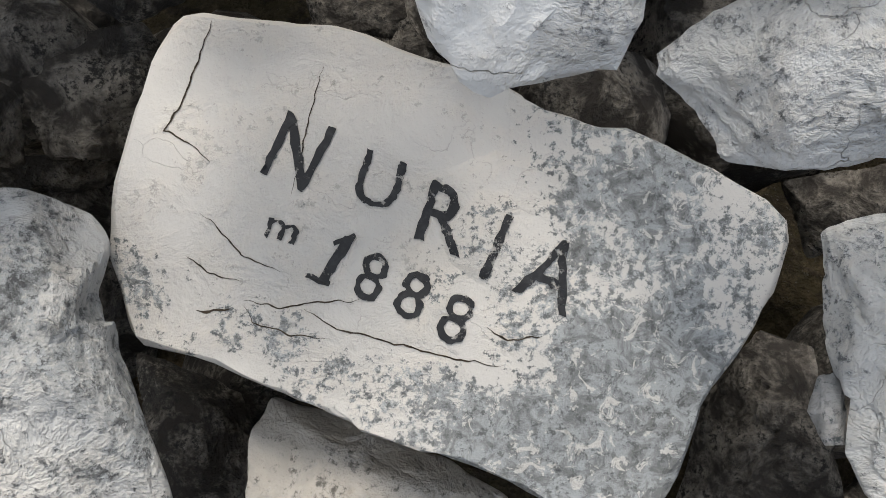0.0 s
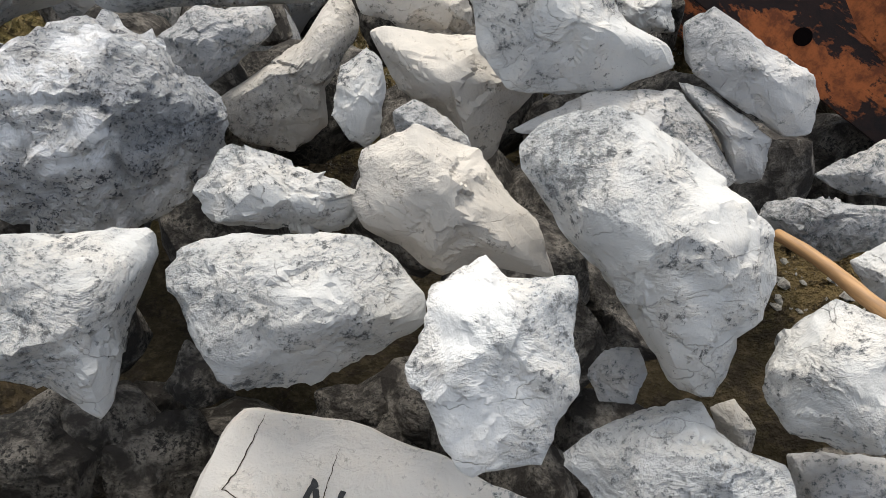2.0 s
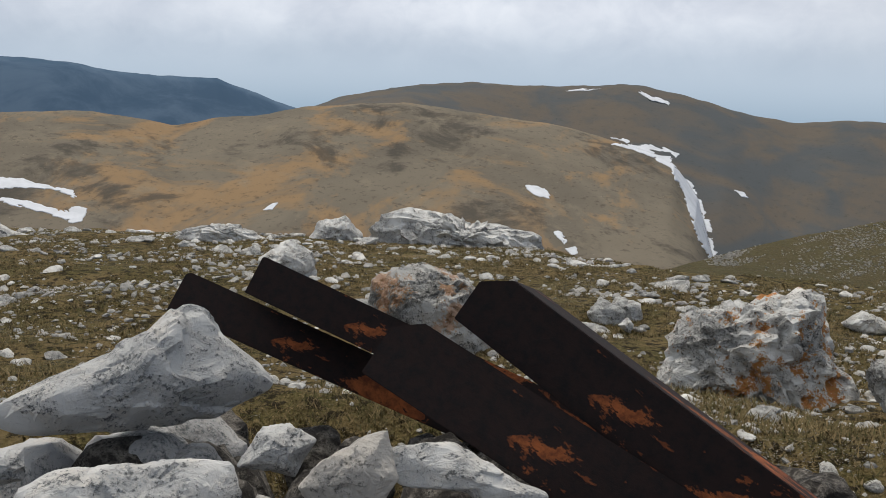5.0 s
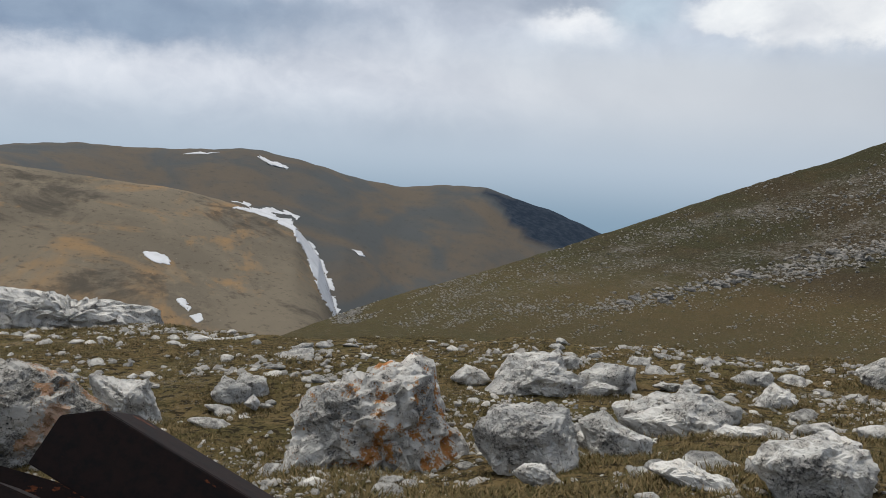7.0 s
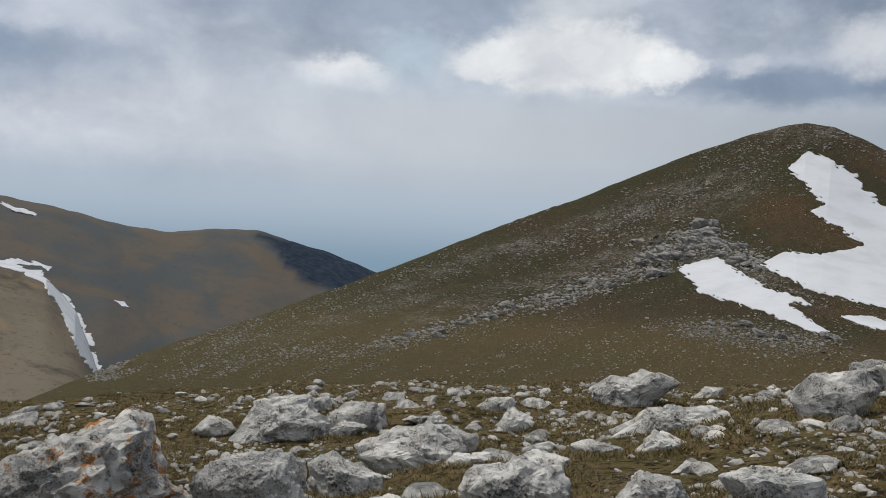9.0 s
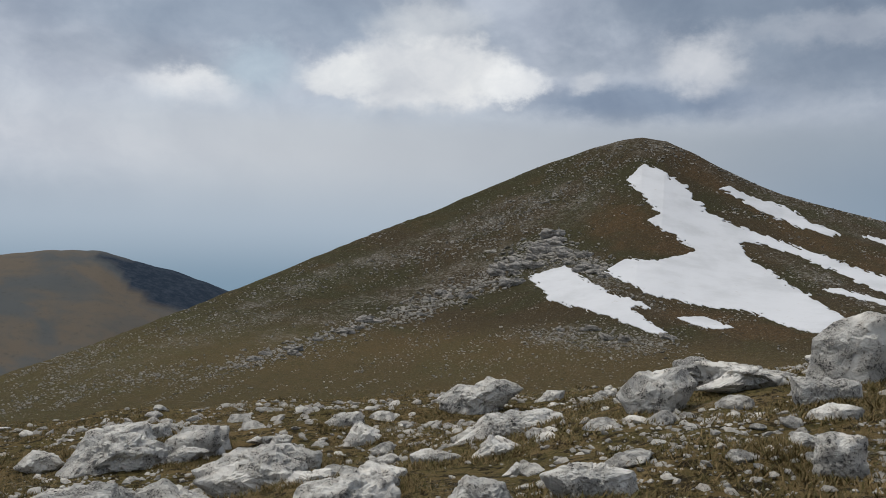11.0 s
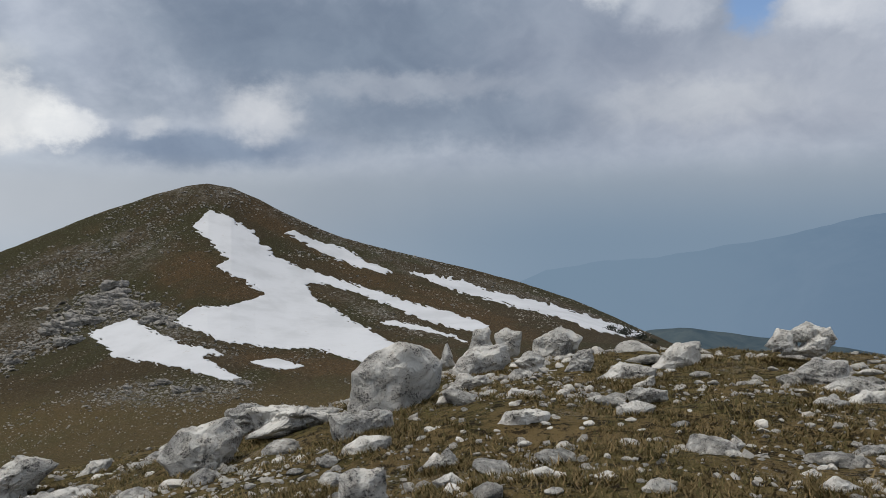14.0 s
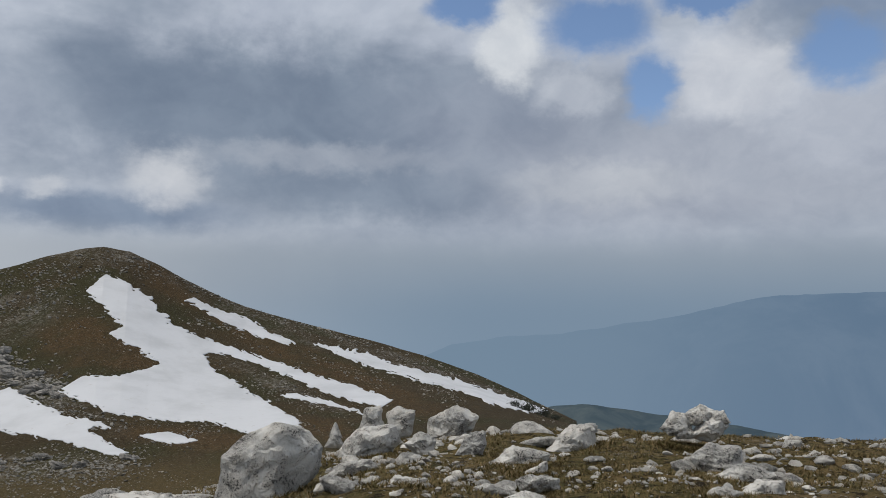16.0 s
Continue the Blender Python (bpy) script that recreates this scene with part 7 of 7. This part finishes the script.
def rubble():
    """Fist-sized to head-sized stones by the hundred, half sunk in the turf."""
    rnd, protos, verts, faces = random.Random(23), [], [], []
    for n in range(16):
        k = rnd.randint(5, 7)
        ring = [(0.5 * rnd.uniform(0.7, 1.15) * math.cos(2 * math.pi * q / k), 0.5 * rnd.uniform(0.5, 0.9) * math.sin(2 * math.pi * q / k)) for q in range(k)]
        v, f = stone_mesh(ring, rnd.uniform(0.4, 0.7), 900 + n, level=3, bumpy=0.03, cuts=6, karst=0.3)
        protos.append((np.array(v), f))
    done = 0
    while done < 900:
        az = rnd.uniform(-46, 116)
        r = 1.9 + (1.02 * profile(round(az, 1))[0] - 1.9) * rnd.random() ** 0.8
        x, y = r * math.sin(radians(az)), r * math.cos(radians(az))
        s = 0.035 + 0.15 * rnd.random() ** 2.6 * min(1.0, 0.3 + 0.09 * r)
        d = noise.fractal(Vector((x * 0.9, y * 0.9, 17)), 1.0, 2.0, 3)
        if d < rnd.uniform(-0.7, 0.5) or in_hollow(x, y) or not clear_of_big(x, y, s * 0.2):
            continue
        v, f = protos[rnd.randrange(16)]
        turn = np.array(Euler((rnd.uniform(-0.3, 0.3), rnd.uniform(-0.3, 0.3), rnd.uniform(0, 6.28))).to_matrix())
        q = (v * [s * rnd.uniform(0.8, 1.3), s * rnd.uniform(0.8, 1.2), s * rnd.uniform(0.7, 1.1)]) @ turn.T + [x, y, ground_z(x, y) + 0.08 * s]
        b = len(verts)
        verts += q.tolist()
        faces += [(i + b, j + b, k + b) for i, j, k in f]
        done += 1
    ob = mesh_object("rubble", verts, faces, RUBBLE)
    ob.data.set_sharp_from_angle(angle=radians(24))
    tagged(ob, "pale broken limestone rubble half sunk in short turf", "stones", kind="stuff")


rubble()


def chip(rnd, flat=0.55):
    """Corners and faces of one angular pebble, about one metre across."""
    g = (1 + 5 ** 0.5) / 2
    c = [Vector(v).normalized() * 0.5 for v in ((-1, g, 0), (1, g, 0), (-1, -g, 0), (1, -g, 0), (0, -1, g), (0, 1, g), (0, -1, -g), (0, 1, -g), (g, 0, -1), (g, 0, 1), (-g, 0, -1), (-g, 0, 1))]
    turn = Euler((rnd.uniform(0, 6), rnd.uniform(0, 6), rnd.uniform(0, 6))).to_matrix()
    wide = rnd.uniform(0.6, 1.0)
    c = [turn @ v * rnd.uniform(0.5, 1.2) for v in c]
    c = [Vector((v.x, v.y * wide, max(v.z, -0.3) * flat)) for v in c]
    f = [(0, 11, 5), (0, 5, 1), (0, 1, 7), (0, 7, 10), (0, 10, 11), (1, 5, 9), (5, 11, 4), (11, 10, 2), (10, 7, 6), (7, 1, 8), (3, 9, 4), (3, 4, 2), (3, 2, 6), (3, 6, 8), (3, 8, 9), (4, 9, 5), (2, 4, 11), (6, 2, 10), (8, 6, 7), (9, 8, 1)]
    return c, f


def strew(name, label, spots, mat, seed):
    """Many pebbles in one mesh. spots: x, y, z, size."""
    rnd = random.Random(seed)
    kinds = [chip(rnd) for _ in range(40)]
    verts, faces = [], []
    for x, y, z, s in spots:
        c, f = kinds[rnd.randrange(40)]
        th = rnd.uniform(0, 6.283)
        cs, sn = math.cos(th) * s, math.sin(th) * s
        b = len(verts)
        ti, tj = rnd.uniform(-0.3, 0.3), rnd.uniform(-0.3, 0.3)
        for v in c:
            verts.append((x + v.x * cs - v.y * sn, y + v.x * sn + v.y * cs, z + v.z * s + (v.x * ti + v.y * tj) * s))
        faces += [tuple(b + i for i in q) for q in f]
    return tagged(mesh_object(name, verts, faces, mat, smooth=False), label, "stones", kind="stuff")


def pebbles():
    rnd, spots = random.Random(31), []
    while len(spots) < 22000:
        az, r = rnd.uniform(-48, 126) if rnd.random() < 0.85 else rnd.uniform(126, 312), 1.3 + 14 * rnd.random() ** 1.3
        x, y = r * math.sin(radians(az)), r * math.cos(radians(az))
        d = noise.fractal(Vector((x * 0.7, y * 0.7, 3)), 1.0, 2.0, 3)
        if d < rnd.uniform(-0.25, 0.75) or in_hollow(x, y):
            continue
        s = (0.012 + 0.075 * rnd.random() ** 4.0) * (1 + r / 16)
        if r < 5.5:
            s = min(s, 0.028 + 0.010 * r * rnd.random())
        if r > profile(round(az % 360 - 360 * (az % 360 > 180), 1))[0] * 1.02:
            s *= 0.55
            if rnd.random() < 0.6:
                continue
        spots.append((x, y, ground_z(x, y) + 0.04 * s, s))
    strew("pebbles", "small angular white limestone pebbles strewn in turf", spots, PEBBLE, 32)


pebbles()


@functools.lru_cache(maxsize=None)
def slope_reach(az):
    """Heights in degrees along the flank at a compass turn, with their distances."""
    rs = [9.0 * (205 / 9.0) ** (q / 160) for q in range(161)]
    best, es, ds = -99.0, [], []
    for r in rs:
        e = math.degrees(math.atan2(land(az, r) - EYE, r))
        if e > best + 1e-4:
            best = e
            es.append(e)
            ds.append(r)
    return es, ds


def slope_stones():
    """Scree and rock ribs on the flank of the near summit."""
    rnd, spots = random.Random(41), []

    def lay(az, e, size):
        es, ds = slope_reach(round(az, 1))
        if not es[0] < e < es[-1] or any(inside(az, e, o) for o in SNOW_FIELDS[:7]):
            return
        r = float(np.interp(e, es, ds))
        x, y = r * math.sin(radians(az)), r * math.cos(radians(az))
        s = r * math.tan(radians(size))
        spots.append((x, y, ground_z(x, y) + 0.1 * s, s))

    # thin cover of stones all over, in streaks along the slope
    n = 0
    while n < 13000:
        az = rnd.uniform(11, 93)
        e = rnd.uniform(-13.5, min(5.5, lerp(az, CREST_PEAK)))
        d = noise.fractal(Vector((az * 0.22, (e - 0.42 * az * (1 if az < 62 else -1)) * 1.3, 5)), 1.0, 2.1, 4)
        if d < rnd.uniform(-0.1, 0.6):
            continue
        lay(az, e, (0.06 + 0.20 * rnd.random() ** 4) * (1.0 if e > -11.5 else 1.2))
        n += 1
    for a0, e0, a1, e1, wide, n, size in RIBS:
        for _ in range(n):
            u = rnd.random()
            lay(a0 + (a1 - a0) * u + rnd.gauss(0, 0.7), e0 + (e1 - e0) * u + rnd.gauss(0, wide), size * (0.35 + rnd.random() ** 3))
    strew("scree", "grey scree and rock ribs on the mountain flank", spots, SCREE, 42)


# bands of stones from the cairn: compass turn and height at both ends, spread, number, size (degrees)
RIBS = [(34.8, -11.2, 46.2, -7.4, 0.25, 700, 0.34), (46.2, -7.4, 53.0, -4.6, 0.5, 900, 0.36), (53.0, -4.2, 56.5, -2.2, 0.65, 700, 0.42), (56.0, -2.4, 61.0, -4.0, 0.4, 800, 0.36),
        (57.2, -3.8, 63.8, -6.2, 0.16, 420, 0.24), (55.0, -8.6, 65.0, -8.5, 0.5, 1100, 0.28), (44.0, -4.6, 55.0, -0.4, 0.55, 800, 0.24), (51.0, -1.0, 60.0, 2.6, 0.55, 800, 0.22),
        (56.0, 3.2, 66.0, 4.3, 0.5, 500, 0.22), (66.5, 3.7, 76.0, 0.5, 0.2, 420, 0.20), (76.0, 0.5, 92.0, -4.7, 0.2, 460, 0.20), (68.0, 0.8, 70.5, 0.2, 0.12, 90, 0.24), (72.0, -3.2, 78.0, -5.4, 0.25, 240, 0.18),
        (26.0, -10.6, 40.0, -5.2, 0.5, 700, 0.20), (30.0, -12.2, 40.0, -9.9, 0.35, 420, 0.26), (20.0, -13.3, 30.0, -11.2, 0.5, 360, 0.22), (44.0, -11.0, 66.0, -10.0, 0.7, 500, 0.18), (66.0, -7.3, 70.0, -6.2, 0.15, 160, 0.22)]
slope_stones()


def outcrops():
    """Craggy blocks of the rib beside the snow, and low ledges along the saddle."""
    rnd = random.Random(47)
    kinds = [(53.2, -4.7, 57.2, -2.2, 0.6, 16, 0.62, "grey craggy limestone block of the rib beside the snow"), (57.0, -2.5, 60.4, -3.7, 0.35, 9, 0.45, "grey craggy limestone block of the rib beside the snow"),
             (47.0, -7.1, 53.0, -4.8, 0.3, 7, 0.38, "low grey limestone ledge on the mountain flank"), (35.0, -11.1, 46.0, -7.5, 0.15, 9, 0.42, "low grey limestone ledge on the mountain flank"), (57.5, -8.4, 64.5, -8.2, 0.3, 7, 0.34, "low grey limestone ledge on the mountain flank")]
    for a0, e0, a1, e1, wide, n, size, label in kinds:
        for q in range(n):
            u = (q + rnd.random()) / n
            az, e = a0 + (a1 - a0) * u + rnd.gauss(0, 0.3), e0 + (e1 - e0) * u + rnd.gauss(0, wide)
            es, ds = slope_reach(round(az, 1))
            if any(inside(az, e, o) for o in SNOW_FIELDS[:7]):
                continue
            r = float(np.interp(e, es, ds))
            x, y = r * math.sin(radians(az)), r * math.cos(radians(az))
            s = r * math.tan(radians(size)) * rnd.uniform(0.9, 1.8)
            k = rnd.randint(6, 8)
            ring = [(s * rnd.uniform(0.8, 1.4) * math.cos(2 * math.pi * c / k), s * rnd.uniform(0.35, 0.6) * math.sin(2 * math.pi * c / k)) for c in range(k)]
            stone("rock_outcrop", label, (x, y, ground_z(x, y) + 0.12 * s, rnd.uniform(60, 85), rnd.uniform(0, 25), -az), ring, s * 1.5, CRAG, "outcrops on the mountain flank", 1200 + 40 * n + q, bumpy=0.09, karst=1.0, grain=3.2, level=4)


outcrops()


def grass_material():
    m, k, b = material("short_mountain_grass")
    rnd = k.add("ShaderNodeNewGeometry").outputs["Random Per Island"]
    c = k.mix(k.ramp(rnd, 0.1, 0.5), (0.075, 0.066, 0.022), (0.135, 0.100, 0.042))
    c = k.mix(k.ramp(rnd, 0.6, 0.95), c, (0.23, 0.165, 0.080))
    k.link(c, b.inputs["Base Color"])
    b.inputs["Roughness"].default_value = 0.8
    b.inputs["Specular IOR Level"].default_value = 0.2
    return m


def turf():
    """Short tufts of alpine grass between the stones."""
    rnd, verts, faces, tufts = random.Random(51), [], [], 0
    while tufts < 48000:
        if rnd.random() < 0.3:
            bx, by, br = BIG[rnd.randrange(len(BIG))]
            th, r = rnd.uniform(0, 6.283), br * rnd.uniform(0.6, 1.2)
            x, y = bx + r * math.cos(th), by + r * math.sin(th)
            r = math.hypot(x, y)
            if r > 11:
                continue
        else:
            az, r = rnd.uniform(-46, 116), 1.8 + 9.5 * rnd.random() ** 1.3
            x, y = r * math.sin(radians(az)), r * math.cos(radians(az))
        if noise.noise(Vector((x * 1.7, y * 1.7, 1))) < rnd.uniform(-0.3, 0.35) or in_hollow(x, y):
            continue
        z, h = ground_z(x, y) - 0.004, rnd.uniform(0.008, 0.024) * (1 + r / 20)
        for _ in range(11):
            th, lean = rnd.uniform(0, 6.283), rnd.uniform(0.4, 1.6)
            px, py = x + rnd.gauss(0, 0.03), y + rnd.gauss(0, 0.03)
            w = rnd.uniform(0.0013, 0.0026) * (1 + r / 8)
            cx, sy = math.cos(th), math.sin(th)
            b = len(verts)
            hh = h * rnd.uniform(0.6, 1.2)
            verts += [(px - sy * w, py + cx * w, z), (px + sy * w, py - cx * w, z), (px + cx * hh * lean, py + sy * hh * lean, z + hh)]
            faces.append((b, b + 1, b + 2))
        tufts += 1
    tagged(mesh_object("grass", verts, faces, grass_material()), "short olive and straw-coloured alpine grass tufts", "grass", kind="stuff")


turf()


def shrubs():
    """Dark bushes on the far edge of the snowy slope."""
    m, k, b = material("dark_bush_leaves")
    r = k.add("ShaderNodeNewGeometry").outputs["Random Per Island"]
    k.link(k.mix(r, (0.02, 0.026, 0.018), (0.05, 0.055, 0.04)), b.inputs["Base Color"])
    b.inputs["Roughness"].default_value = 0.9
    bark = far_material("bush_bark", (0.05, 0.04, 0.03), (0.08, 0.065, 0.05), 3.0)
    rnd = random.Random(61)
    for az, dist, size in ((90.2, 150, 1.3), (91.2, 150, 1.8), (92.2, 151, 1.6), (93.0, 152, 1.1), (90.8, 148, 1.0)):
        x, y = dist * math.sin(radians(az)), dist * math.cos(radians(az))
        root = new("bush")
        root.location = (x, y, ground_z(x, y) - 0.1)
        tagged(root, "dark low bush at the end of a snow strip", "bush", "bushes on the slope")
        verts, faces = [], []
        for n in range(420):
            v = Vector((rnd.gauss(0, 0.42), rnd.gauss(0, 0.42), abs(rnd.gauss(0.45, 0.25)))) * size
            s = size * rnd.uniform(0.05, 0.11)
            a, c = Vector((rnd.uniform(-1, 1), rnd.uniform(-1, 1), rnd.uniform(-1, 1))) * s, Vector((rnd.uniform(-1, 1), rnd.uniform(-1, 1), rnd.uniform(-1, 1))) * s
            q = len(verts)
            verts += [tuple(v - a), tuple(v + c), tuple(v + a), tuple(v - c)]
            faces.append((q, q + 1, q + 2, q + 3))
        crown = mesh_object("crown", verts, faces, m, False)
        crown.parent = root
        bm = bmesh.new()
        for n in range(5):
            th = n * 1.26
            rot = Matrix.Rotation(0.5, 4, Vector((math.cos(th), math.sin(th), 0)))
            bmesh.ops.create_cone(bm, segments=6, radius1=0.05 * size, radius2=0.015 * size, depth=0.8 * size, matrix=rot @ Matrix.Translation((0, 0, 0.35 * size)))
        me = bpy.data.meshes.new("limbs")
        bm.to_mesh(me)
        bm.free()
        me.materials.append(bark)
        limbs = new("limbs", me)
        limbs.parent = root


shrubs()
